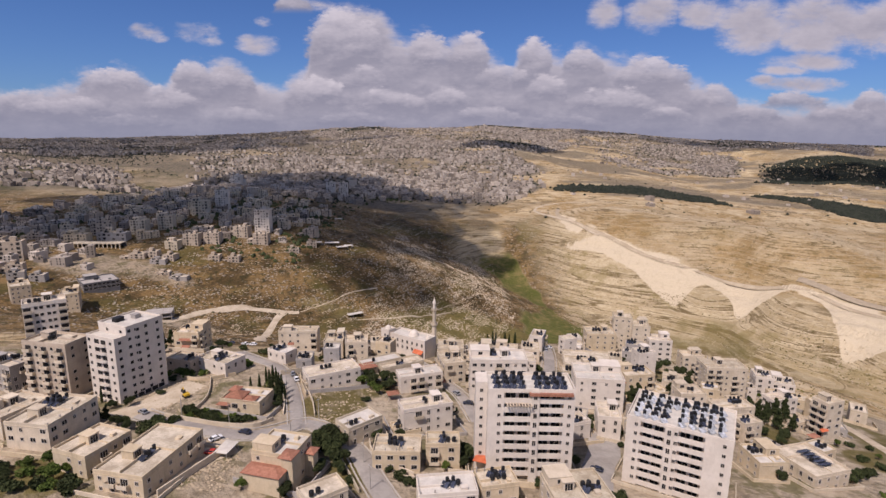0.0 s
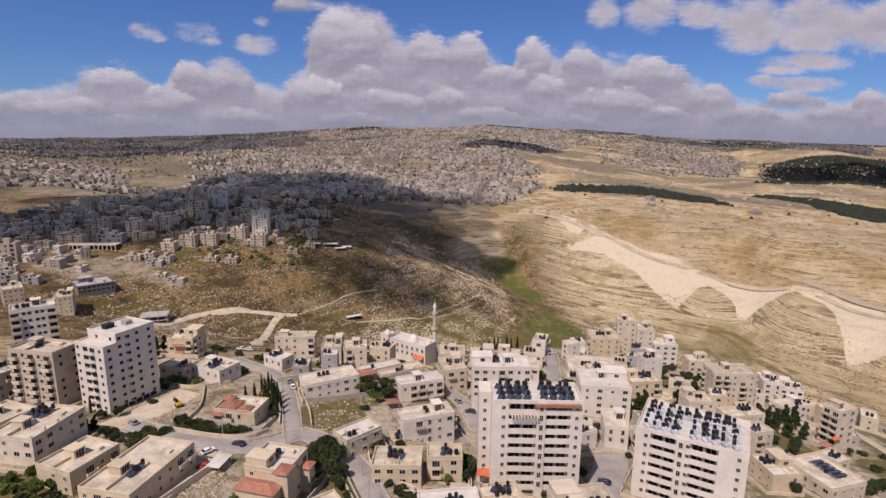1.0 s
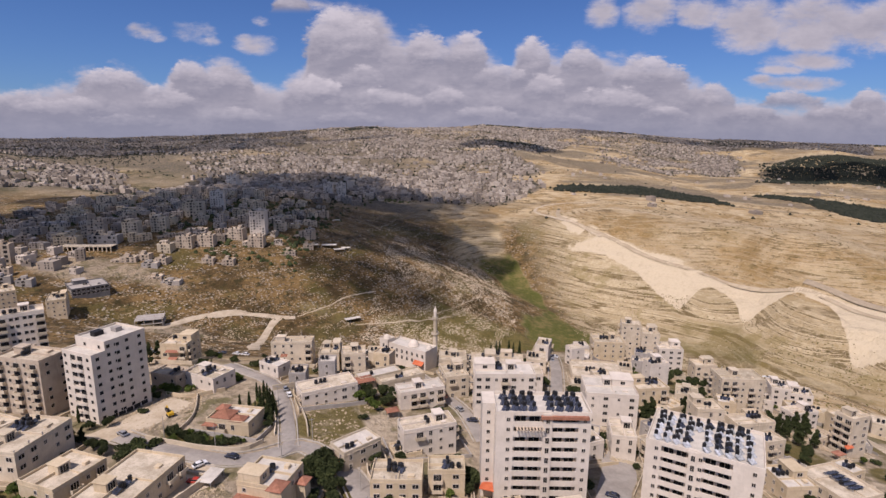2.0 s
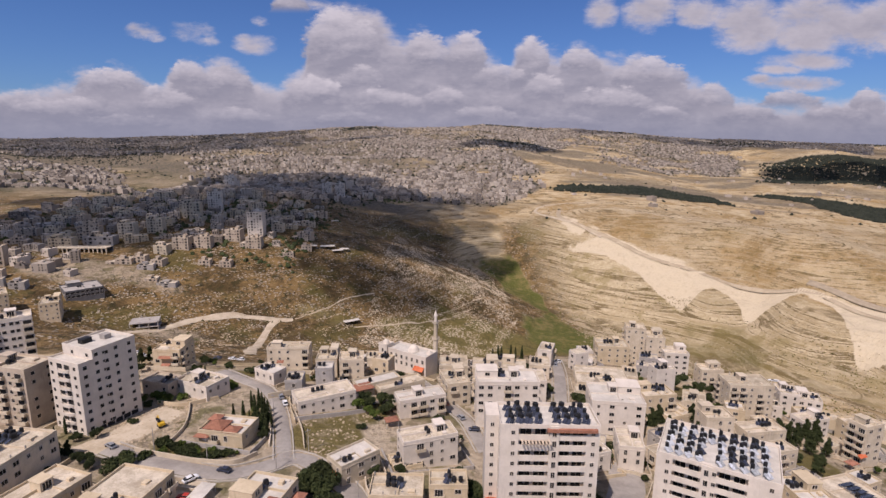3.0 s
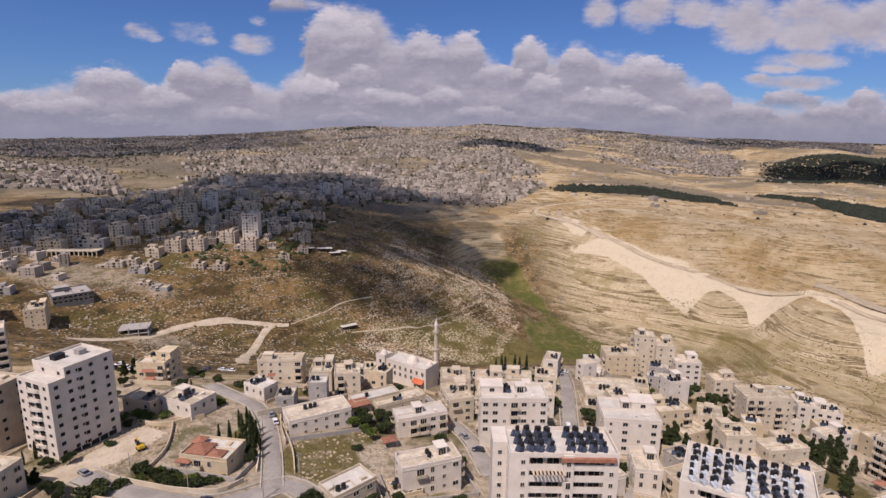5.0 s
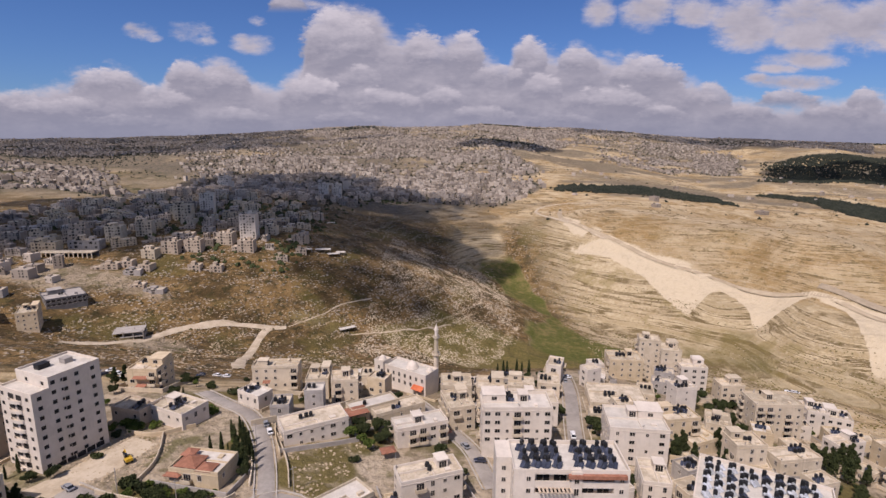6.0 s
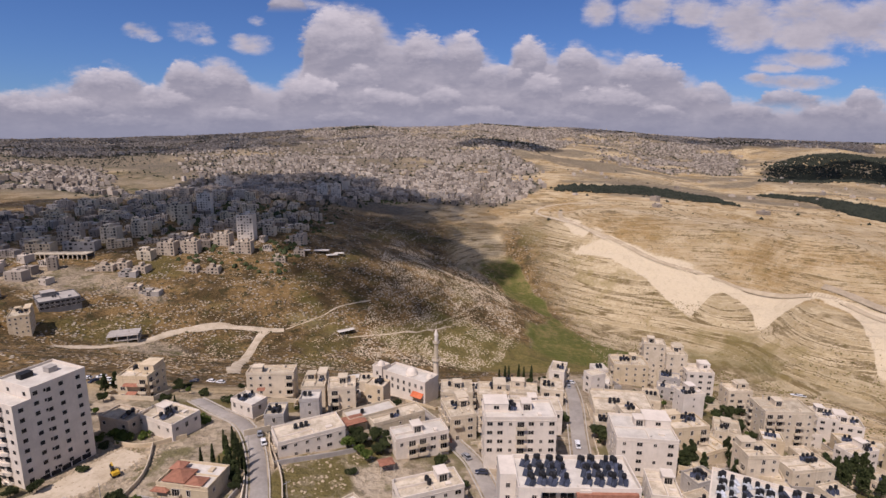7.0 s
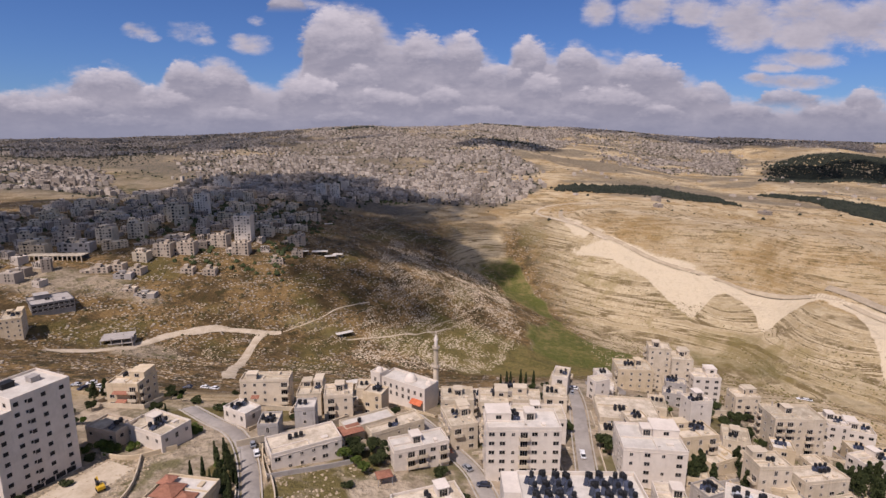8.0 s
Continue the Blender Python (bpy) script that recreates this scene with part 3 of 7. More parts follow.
# ---- building materials ----
STONE = plain("pale_dressed_stone", (0.545, 0.452, 0.332), (0.675, 0.572, 0.432), 0.25, 0.85, bump=0.3, vary=0.22, stain=(0.36, 0.30, 0.23))
CREAM = plain("cream_dressed_stone", (0.54, 0.43, 0.285), (0.655, 0.535, 0.37), 0.25, 0.85, bump=0.3, vary=0.15, stain=(0.38, 0.30, 0.2))
WHITE = plain("white_stone", (0.595, 0.523, 0.438), (0.70, 0.622, 0.53), 0.2, 0.8, bump=0.2, vary=0.06, stain=(0.52, 0.46, 0.40))
# grey walls of hall and shed, their shade put into the darker base colour
SHADEGREY = plain("shade_darkened_grey", (0.115, 0.112, 0.115), (0.17, 0.165, 0.165), 0.3, 0.8, bump=0.2, stain=(0.09, 0.085, 0.08))
RENDER = plain("grey_cement_render", (0.34, 0.31, 0.28), (0.44, 0.40, 0.36), 0.3, 0.9, bump=0.3, vary=0.2, stain=(0.24, 0.22, 0.2))
BUFF = plain("buff_concrete", (0.42, 0.34, 0.26), (0.52, 0.43, 0.33), 0.25, 0.9, bump=0.3, vary=0.1, stain=(0.3, 0.24, 0.18))
DUST = plain("dusty_roof_screed", (0.40, 0.33, 0.24), (0.68, 0.59, 0.46), 0.28, 0.95, bump=0.2, vary=0.25, stain=(0.30, 0.25, 0.2))
LIME = plain("limewashed_roof", (0.48, 0.438, 0.378), (0.625, 0.578, 0.51), 0.3, 0.9, vary=0.1, stain=(0.45, 0.42, 0.38))
TILE = plain("red_roof_tile", (0.27, 0.115, 0.07), (0.40, 0.185, 0.12), 1.2, 0.8, bump=0.5, vary=0.2)
PANE = plain("dark_window_glass", (0.012, 0.013, 0.015), (0.035, 0.036, 0.04), 0.9, 0.25, vary=0.6)
FRAME = plain("window_surround", (0.50, 0.44, 0.37), (0.60, 0.53, 0.45), 0.8, 0.8)
# near-black colour stands in for the shade inside unglazed openings and far windows
SHADE_BLACK = plain("unglazed_shadow", (0.02, 0.018, 0.017), (0.04, 0.036, 0.033), 0.9, 0.95)
TANK = plain("black_plastic", (0.012, 0.012, 0.014), (0.03, 0.03, 0.033), 1.5, 0.5, vary=0.4)
STEEL = plain("galvanised_steel", (0.42, 0.43, 0.45), (0.55, 0.56, 0.58), 2.0, 0.45, 0.7)
# lighter copy of the collector: sun and sky glint put into its colour
GLINT_PANEL = plain("collector_painted_glint", (0.30, 0.32, 0.36), (0.66, 0.68, 0.72), 1.4, 0.25, vary=0.4)
PANEL = plain("solar_collector", (0.03, 0.035, 0.055), (0.075, 0.085, 0.12), 1.0, 0.18, vary=0.5)
ASPHALT = plain("worn_asphalt", (0.25, 0.222, 0.195), (0.36, 0.325, 0.285), 0.12, 0.95, bump=0.3, stain=(0.3, 0.27, 0.22))
KERB = plain("kerb_stone", (0.36, 0.32, 0.27), (0.46, 0.42, 0.36), 0.8, 0.9)
EARTH = plain("beaten_earth", (0.40, 0.32, 0.22), (0.55, 0.46, 0.34), 0.15, 0.95, bump=0.4)
LEAF = plain("dark_green_foliage", (0.022, 0.034, 0.010), (0.068, 0.080, 0.026), 0.9, 0.8, vary=0.45)
LIGHTLEAF = plain("light_green_foliage", (0.05, 0.085, 0.012), (0.12, 0.15, 0.03), 0.9, 0.8, vary=0.3)
BARK = plain("bark", (0.07, 0.05, 0.035), (0.13, 0.10, 0.07), 2.0, 0.95)
ORANGE = plain("orange_canvas", (0.44, 0.10, 0.04), (0.55, 0.16, 0.07), 0.6, 0.8)
BLUE = plain("blue_paint", (0.18, 0.28, 0.48), (0.30, 0.40, 0.60), 0.8, 0.8)

# ---- shared meshes of the small parts ----


def mesh_of(name, bm, *materials):
    me = bpy.data.meshes.new(name)
    bm.to_mesh(me)
    bm.free()
    for m in materials:
        me.materials.append(m)
    return me


def face_material(bm, start, index):
    bm.faces.ensure_lookup_table()
    for f in bm.faces[start:]:
        f.material_index = index


def framed(name, w, h, rim, out, back, bars, frame_material, pane_material, sill=0.0):
    """One closed shell: a rim round a recessed pane, split by bars of the rim's stuff; looks along -y, its foot at the origin."""
    bm = bmesh.new()
    xs = [-w / 2 - rim, -w / 2] + [w * ((i + 1) / (bars + 1) - 0.5) + s * 0.035 for i in range(bars) for s in (-1, 1)] + [w / 2, w / 2 + rim]
    zs = [-rim, 0, h, h + rim]
    grid = [[bm.verts.new((x, -out, z)) for x in xs] for z in zs]
    panes = []
    for r in range(3):
        for c in range(len(xs) - 1):
            f = bm.faces.new((grid[r][c], grid[r][c + 1], grid[r + 1][c + 1], grid[r + 1][c]))
            if r == 1 and c % 2 == 1:
                panes.append(f)
    rim_edges = [e for e in bm.edges if e.is_boundary]
    new_edges = bmesh.ops.extrude_edge_only(bm, edges=rim_edges)["geom"]
    for v in new_edges:
        if isinstance(v, bmesh.types.BMVert):
            v.co.y = 0.05
    for f in panes:
        hole = bmesh.ops.inset_individual(bm, faces=[f], thickness=0.0, depth=-(out - back))
        f.material_index = 1
    bmesh.ops.recalc_face_normals(bm, faces=bm.faces)
    return mesh_of(name, bm, frame_material, pane_material)


def window_mesh(name, w, h, bars=1):
    return framed(name, w, h, 0.13, 0.10, 0.01, bars, FRAME, PANE)


# no hole in the wall: a near-black pane paints the inner shade
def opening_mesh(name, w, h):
    return framed(name, w, h, 0.06, 0.07, 0.01, 0, WHITE, SHADE_BLACK)


def balcony_mesh(name, w, out):
    bm = bmesh.new()
    box(bm, 0, -out / 2, -0.18, w, out, 0.18)
    box(bm, 0, -out + 0.07, 0, w, 0.14, 0.95)
    for s in (-1, 1):
        box(bm, s * (w / 2 - 0.07), -out / 2, 0, 0.14, out - 0.28, 0.95)
    return mesh_of(name, bm, STONE)


WIN = {"small": window_mesh("window", 0.9, 1.1), "wide": window_mesh("window_wide", 1.7, 1.3), "tall": window_mesh("window_tall", 1.0, 1.7),
       "slit": window_mesh("window_slit", 0.6, 0.9, 0), "door": window_mesh("balcony_door", 2.2, 2.1, 2), "raw": opening_mesh("opening", 1.25, 1.2), "rawbig": opening_mesh("opening_wide", 2.6, 1.7)}
BALCONY = {"std": balcony_mesh("balcony", 3.2, 1.3), "long": balcony_mesh("balcony_long", 4.6, 1.5)}


def bit(name, mesh, parent, x, y, z, turn=0.0):
    """A part that shares its mesh."""
    ob = new(name, mesh)
    ob.parent = parent
    ob.matrix_basis = Matrix.Translation((x, y, z)) @ Matrix.Rotation(turn, 4, "Z")
    return ob


def ring(bm, w, d, z, h, t=0.25):
    """A parapet round a roof, one closed ring."""
    loops = []
    for f, zz in ((0.0, z), (0.0, z + h), (t, z + h), (t, z)):
        loops.append([bm.verts.new((a * (w / 2 - f), b * (d / 2 - f), zz)) for a, b in ((-1, -1), (1, -1), (1, 1), (-1, 1))])
    for a, b in zip(loops, loops[1:] + loops[:1]):
        for i in range(4):
            bm.faces.new((a[i], a[(i + 1) % 4], b[(i + 1) % 4], b[i]))


def thing(name, label, category, x, y, z, turn=0.0, group=""):
    ob = new(name)
    ob.empty_display_size = 1.0
    ob.matrix_basis = Matrix.Translation((x, y, z)) @ Matrix.Rotation(turn, 4, "Z")
    return tagged(ob, label, category, group)


def lathe(bm, x, y, rows, n=16):
    loops = [[bm.verts.new((x + r * math.cos(2 * math.pi * i / n), y + r * math.sin(2 * math.pi * i / n), z)) for i in range(n)] for r, z in rows]
    for a, b in zip(loops[:-1], loops[1:]):
        for i in range(n):
            bm.faces.new((a[i], a[(i + 1) % n], b[(i + 1) % n], b[i]))
    bm.faces.new(list(reversed(loops[0])))
    bm.faces.new(loops[-1])


ROOFS = []


def foot(x, y, w, d, turn):
    """Lowest ground under a rectangle."""
    c, s = math.cos(turn), math.sin(turn)
    return min(float(ground(x + (a * w * c - b * d * s) / 2, y + (a * w * s + b * d * c) / 2)) for a in (-1, 1) for b in (-1, 1))


def sides(w, d):
    """The four faces: the middle, the turn that looks out of the wall along -y, and the length."""
    return (((0, -d / 2), 0.0, w), ((-w / 2, 0), -math.pi / 2, d), ((w / 2, 0), math.pi / 2, d), ((0, d / 2), math.pi, w))


def fenestrate(ob, rng, w, d, top, floors, pitch, styles, gap=3.6, skip=0.12, faces=(0, 1, 2, 3), z0=0.0, balconies=0.3):
    """Windows and balconies, row by row, on the faces of a block."""
    for k, ((mx, my), turn, length) in enumerate(sides(w, d)):
        if k not in faces:
            continue
        n = max(1, int(length / gap))
        kinds = [rng.choice(styles) for _ in range(n)]
        hang = [rng.random() < balconies and length > 6 for _ in range(n)]
        c, s = math.cos(turn), math.sin(turn)
        for f in range(floors):
            z = top - (f + 1) * pitch
            if z < z0 - 0.2:
                break
            for i in range(n):
                if rng.random() < skip:
                    continue
                o = (i + 0.5) / n * length - length / 2
                x, y = mx + o * c, my + o * s
                if hang[i] and z > z0 + 2:
                    b = bit("balcony", BALCONY["std"], ob, x, y, z + 0.15, turn)
                    bit("balcony_door", WIN["door"], ob, x, y, z + 0.2, turn)
                else:
                    bit("window", WIN[kinds[i]], ob, x, y, z + (0.6 if kinds[i] == "tall" else 1.0), turn)


def area_ok(w, d):
    return w > 9 and d > 7.5


def annexe(ob, rng, w, d, h, walls, roof):
    """A half-built upper room, stub columns and a dish, as most roofs have."""
    k = rng.random()
    if k < 0.45:
        rw, rd = rng.uniform(0.3, 0.5) * w, rng.uniform(0.35, 0.6) * d
        sx = rng.choice((-1, 1)) * (w - rw - 0.6) / 2
        bm = bmesh.new()
        box(bm, sx, (d - rd - 0.6) / 2, h + 0.05, rw, rd, 2.8)
        box(bm, sx, (d - rd - 0.6) / 2, h + 2.85, rw + 0.3, rd + 0.3, 0.16)
        done("upper_room", bm, walls, ob)
        bit("window", WIN["wide"], ob, sx, (d - rd - 0.6) / 2 - rd / 2, h + 1.0)
    if k > 0.3:
        for i in range(rng.randint(1, 3)):
            bm = bmesh.new()
            box(bm, (i / 4 - 0.5) * (w - 1.2), rng.choice((-1, 1)) * (d / 2 - 0.5), h, 0.3, 0.3, rng.uniform(1.0, 1.9))
            done("column_stub", bm, RENDER, ob)
    bm = bmesh.new()
    lathe(bm, 0, 0, [(0.05, 0.0), (0.45, 0.16), (0.47, 0.16), (0.03, -0.03)], 10)
    bmesh.ops.transform(bm, matrix=Matrix.Translation((rng.uniform(-0.3, 0.3) * w, -d / 2 + 0.7, h + 1.3)) @ Matrix.Rotation(-1.0, 4, "X"), verts=bm.verts)
    done("satellite_dish", bm, LIME, ob)


def house(label, x, y, w, d, turn, top, name="house", walls=STONE, roof=DUST, pitch=3.1, styles=("small", "wide", "small", "tall"), parapet=0.8,
          stair=True, seed=None, balconies=0.3, gap=3.6, faces=(0, 1, 2), clutter=1.0, skip=0.12, group="houses of the near quarter"):
    """A flat-roofed stone house: walls, roof deck, parapet, stair head, windows and balconies."""
    turn = radians(turn)
    rng = random.Random(seed if seed is not None else int(x * 13 + y * 7))
    base = foot(x, y, w, d, turn) - 0.6
    h = top - base
    ob = thing(name, label, "building" if name != "house" else "house", x, y, base, turn, group)
    bm = bmesh.new()
    box(bm, 0, 0, 0, w, d, h - 0.02)
    done("wall", bm, walls, ob)
    bm = bmesh.new()
    box(bm, 0, 0, h - 0.06, w - 0.5, d - 0.5, 0.12)
    done("roof", bm, roof, ob)
    bm = bmesh.new()
    ring(bm, w + 0.06, d + 0.06, h - 0.02, parapet)
    done("parapet", bm, walls, ob)
    bm = bmesh.new()
    ring(bm, w + 0.24, d + 0.24, h - 0.5, 0.2, 0.13)
    done("cornice", bm, walls, ob)
    spots = []
    if stair and w > 7 and d > 7:
        sx, sy = rng.uniform(-0.2, 0.25) * w, rng.uniform(0.05, 0.28) * d
        bm = bmesh.new()
        box(bm, sx, sy, h, 3.2, 3.8, 2.5)
        box(bm, sx, sy, h + 2.5, 3.7, 4.3, 0.18)
        done("stair_head", bm, walls, ob)
        bit("door", WIN["door"], ob, sx, sy - 1.9, h + 0.1)
        spots.append((sx, sy, 3.2))
    if clutter >= 0.5 and area_ok(w, d):
        annexe(ob, rng, w, d, h, walls, roof)
    if min(w, d) > 7:
        cut = rng.uniform(-0.15, 0.2) * d
        for piece, bx, by, bw, bd, bh in (("roof_wall", -w * 0.22, cut, w * 0.5, 0.22, rng.uniform(0.4, 0.9)), ("roof_wall", w * 0.04, (cut - d / 2) / 2, 0.22, d / 2 + cut - 0.6, rng.uniform(0.3, 0.7)),
                                          ("roof_hatch", w * 0.28, -d * 0.24, rng.uniform(1.0, 2.2), rng.uniform(0.8, 1.6), rng.uniform(0.4, 1.1))):
            bm = bmesh.new()
            box(bm, bx, by, h + 0.05, bw, bd, bh)
            done(piece, bm, walls, ob)
    floors = max(1, int((h - 0.9) / pitch))
    fenestrate(ob, rng, w, d, h, floors, pitch, styles, gap, skip, faces, balconies=balconies)
    ROOFS.append((x, y, w, d, turn, top + 0.08, spots, rng.random(), clutter))
    return ob


# ---- the tall blocks ----


def balcony_block(label, x, y, w, d, turn, top, floors, zones, walls=WHITE, pitch=3.05, extra_faces=(1, 2), band=None):
    """An apartment block whose front has recessed balconies between solid piers. zones: (kind, width) along the front."""
    turn = radians(turn)
    base = foot(x, y, w, d, turn) - 0.6
    h = top - base
    rng = random.Random(int(x * 3 + y))
    ob = thing("apartment_tower", label, "apartment block", x, y, base, turn, "tall apartment blocks")
    deep = 1.7
    bm = bmesh.new()
    box(bm, 0, deep / 2, 0, w, d - deep, h)
    done("wall", bm, walls, ob)
    total = sum(z[1] for z in zones)
    at = -w / 2
    for kind, part in zones:
        wide = part / total * w
        mid = at + wide / 2
        at += wide
        if kind == "solid" or kind == "stair":
            out = 0.35 if kind == "stair" else 0.0
            bm = bmesh.new()
            box(bm, mid, -d / 2 + deep / 2 - out / 2, 0, wide - 0.01, deep + out - 0.01, h + (0.6 if kind == "stair" else 0.0))
            done("pier", bm, walls, ob)
            for f in range(floors):
                z = h - (f + 1) * pitch
                if kind == "stair":
                    bit("window", WIN["tall"], ob, mid, -d / 2 - out, z + 0.8)
                elif wide > 4:
                    bit("window", WIN["small"], ob, mid + wide * 0.2, -d / 2, z + 1.1)
                else:
                    bit("window", WIN["small"], ob, mid, -d / 2, z + 1.1)
            continue
        slab = bmesh.new()
        box(slab, 0, -deep / 2, -0.2, wide, deep - 0.02, 0.22)
        box(slab, 0, -deep + 0.09, -0.62, wide, 0.16, 0.42)
        box(slab, 0, -deep + 0.09, 0.02, wide, 0.16, 1.1)
        shared = mesh_of("balcony_recess", slab, walls)
        glazing = framed("balcony_glazing", wide * 0.36, 2.25, 0.06, 0.05, 0.01, 1, FRAME, PANE)
        for f in range(floors):
            z = h - (f + 1) * pitch
            if z < 0:
                continue
            bit("balcony", shared, ob, mid, -d / 2 + deep, z)
            for s in (-0.24, 0.24):
                bit("balcony_door", glazing, ob, mid + s * wide, -d / 2 + deep, z + 0.12)
        bm = bmesh.new()
        box(bm, mid, -d / 2 + deep / 2, h - 0.22, wide, deep - 0.02, 0.24)
        done("canopy_slab", bm, walls, ob)
    bm = bmesh.new()
    box(bm, 0, 0, h + 0.01, w - 0.6, d - 0.6, 0.12)
    done("roof", bm, LIME, ob)
    bm = bmesh.new()
    ring(bm, w + 0.06, d + 0.06, h + 0.02, 1.0)
    done("parapet", bm, walls, ob)
    if band:
        bm = bmesh.new()
        box(bm, w * band[0], -d / 2 - 0.35, h - 0.9, w * band[1], 1.0, 0.9)
        done("tiled_band", bm, TILE, ob, "red tiled eave band")
    fenestrate(ob, rng, w, d, h, floors, pitch, ("small", "slit", "small"), 3.4, 0.1, extra_faces, balconies=0.0)
    return ob


TALL_A = balcony_block("pale nine-storey block with recessed balconies and solar heaters", 27.4, 153.4, 26.4, 12.2, -1.0, 36.4, 9,
                       [("solid", 4.8), ("balcony", 8.0), ("stair", 2.5), ("balcony", 7.2), ("solid", 3.4)], walls=WHITE, band=(0.22, 0.5))
TALL_B = balcony_block("white block with recessed balconies and crowded solar roof", 77.0, 155.0, 30.0, 21.0, -30.0, 25.2, 8,
                       [("solid", 4.3), ("balcony", 7.2), ("stair", 2.6), ("solid", 1.2), ("balcony", 7.4), ("solid", 7.6)])

bm = bmesh.new()
box(bm, -14.9, 2.3, 0, 3.6, 7.4, 36.4 - TALL_A.matrix_basis.translation.z + 0.9)
done("side_wing", bm, WHITE, TALL_A)
for f in range(8):
    bit("window", WIN["small"], TALL_A, -14.9, -1.4, 36.4 - TALL_A.matrix_basis.translation.z - 2.4 - 3.05 * f)

# awnings over the top terraces of the first block
AWNING = thing("awning", "pinkish slatted awning over a roof terrace", "awning", 27.4, 153.2, 32.8, radians(-1.0))
for i in range(9):
    bm = bmesh.new()
    box(bm, -7.4 + i * 0.9, -6.9, 0.0, 0.5, 2.0, 0.12)
    done("slat", bm, BUFF, AWNING)
bm = bmesh.new()
box(bm, -3.8, -7.8, -0.12, 8.0, 0.14, 0.12)
box(bm, -3.8, -6.0, -0.12, 8.0, 0.14, 0.12)
done("beam", bm, BUFF, AWNING)


def white_tower():
    """The tall unfinished-looking white block: curved bays on one face, scattered dark openings on the other."""
    x, y, w, d, turn, top = -119.0, 188.2, 19.8, 14.8, radians(67.0), 39.8
    base = foot(x, y, w, d, turn) - 0.6
    h, p = top - base, 3.0
    ob = thing("apartment_tower", "white nine-storey block with unglazed dark openings", "apartment block", x, y, base, turn, "tall apartment blocks")
    bm = bmesh.new()
    box(bm, 0, 0, 0, w, d, h)
    done("wall", bm, WHITE, ob)
    bm = bmesh.new()
    box(bm, 2.4, 0.0, h, w - 4.8, d - 0.0, 3.0)
    done("top_storey", bm, WHITE, ob)
    bm = bmesh.new()
    box(bm, 2.4, 0, h + 3.0, w - 5.4, d - 0.6, 0.1)
    box(bm, -w / 2 + 2.4, 0, h, 4.4, d - 0.6, 0.1)
    done("roof", bm, LIME, ob)
    bm = bmesh.new()
    ring(bm, w - 4.7, d + 0.06, h + 3.0, 0.8)
    for v in bm.verts:
        v.co.x += 2.4
    box(bm, -w / 2 + 0.13, 0, h, 0.3, d, 0.7)
    for s in (-1, 1):
        box(bm, -w / 2 + 2.5, s * (d / 2 - 0.13), h, 4.4, 0.3, 0.7)
    done("parapet", bm, WHITE, ob)
    for bx, by, bw, bd, stuff, text in ((-0.6, 2.6, 3.2, 2.4, TANK, "black roof tanks in a row"), (5.0, 0.4, 2.4, 2.6, RENDER, "grey lift head")):
        bm = bmesh.new()
        box(bm, bx, by, h + 3.1, bw, bd, 1.5)
        box(bm, bx, by, h + 4.6, bw + 0.2, bd + 0.2, 0.12)
        done("lift_head", bm, stuff, ob, text)
    floors = 9
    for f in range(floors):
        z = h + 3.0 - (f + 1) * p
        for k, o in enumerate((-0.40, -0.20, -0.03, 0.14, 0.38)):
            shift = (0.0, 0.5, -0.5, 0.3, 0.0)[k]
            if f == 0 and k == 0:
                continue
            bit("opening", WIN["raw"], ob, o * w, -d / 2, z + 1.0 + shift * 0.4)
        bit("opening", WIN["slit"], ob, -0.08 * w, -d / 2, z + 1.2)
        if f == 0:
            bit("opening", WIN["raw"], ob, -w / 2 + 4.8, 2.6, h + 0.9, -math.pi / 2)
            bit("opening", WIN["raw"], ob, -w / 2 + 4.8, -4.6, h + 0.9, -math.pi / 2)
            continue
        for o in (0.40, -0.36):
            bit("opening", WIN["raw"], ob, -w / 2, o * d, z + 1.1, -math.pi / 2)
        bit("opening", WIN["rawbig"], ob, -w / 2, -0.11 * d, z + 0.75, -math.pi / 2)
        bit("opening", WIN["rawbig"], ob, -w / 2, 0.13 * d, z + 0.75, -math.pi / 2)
    # rounded balconies in front of the bays
    bm = bmesh.new()
    n = 10
    for r0, r1, z0, z1 in ((0.0, 1.0, -0.2, 0.0), (0.88, 1.0, 0.0, 0.75)):
        rings = []
        for i in range(n + 1):
            a = math.pi * i / n
            rings.append([bm.verts.new((3.0 * r * math.cos(a), -1.15 * r * math.sin(a), z)) for r, z in ((r0, z0), (r1, z0), (r1, z1), (r0, z1))])
        for a, b in zip(rings[:-1], rings[1:]):
            for i in range(4):
                bm.faces.new((a[i], b[i], b[(i + 1) % 4], a[(i + 1) % 4]))
    bmesh.ops.recalc_face_normals(bm, faces=bm.faces)
    bow = mesh_of("bow_balcony", bm, WHITE)
    for f in range(1, floors):
        bit("balcony", bow, ob, -w / 2, 0.02 * d, h + 3.0 - (f + 1) * p + 0.15, -math.pi / 2)
    # open ground floor on the garden side, its inner shade drawn as near-black panes
    for k in range(5):
        bit("opening", WIN["rawbig"], ob, (k - 1.6) * 2.9, -d / 2, 0.9)


white_tower()


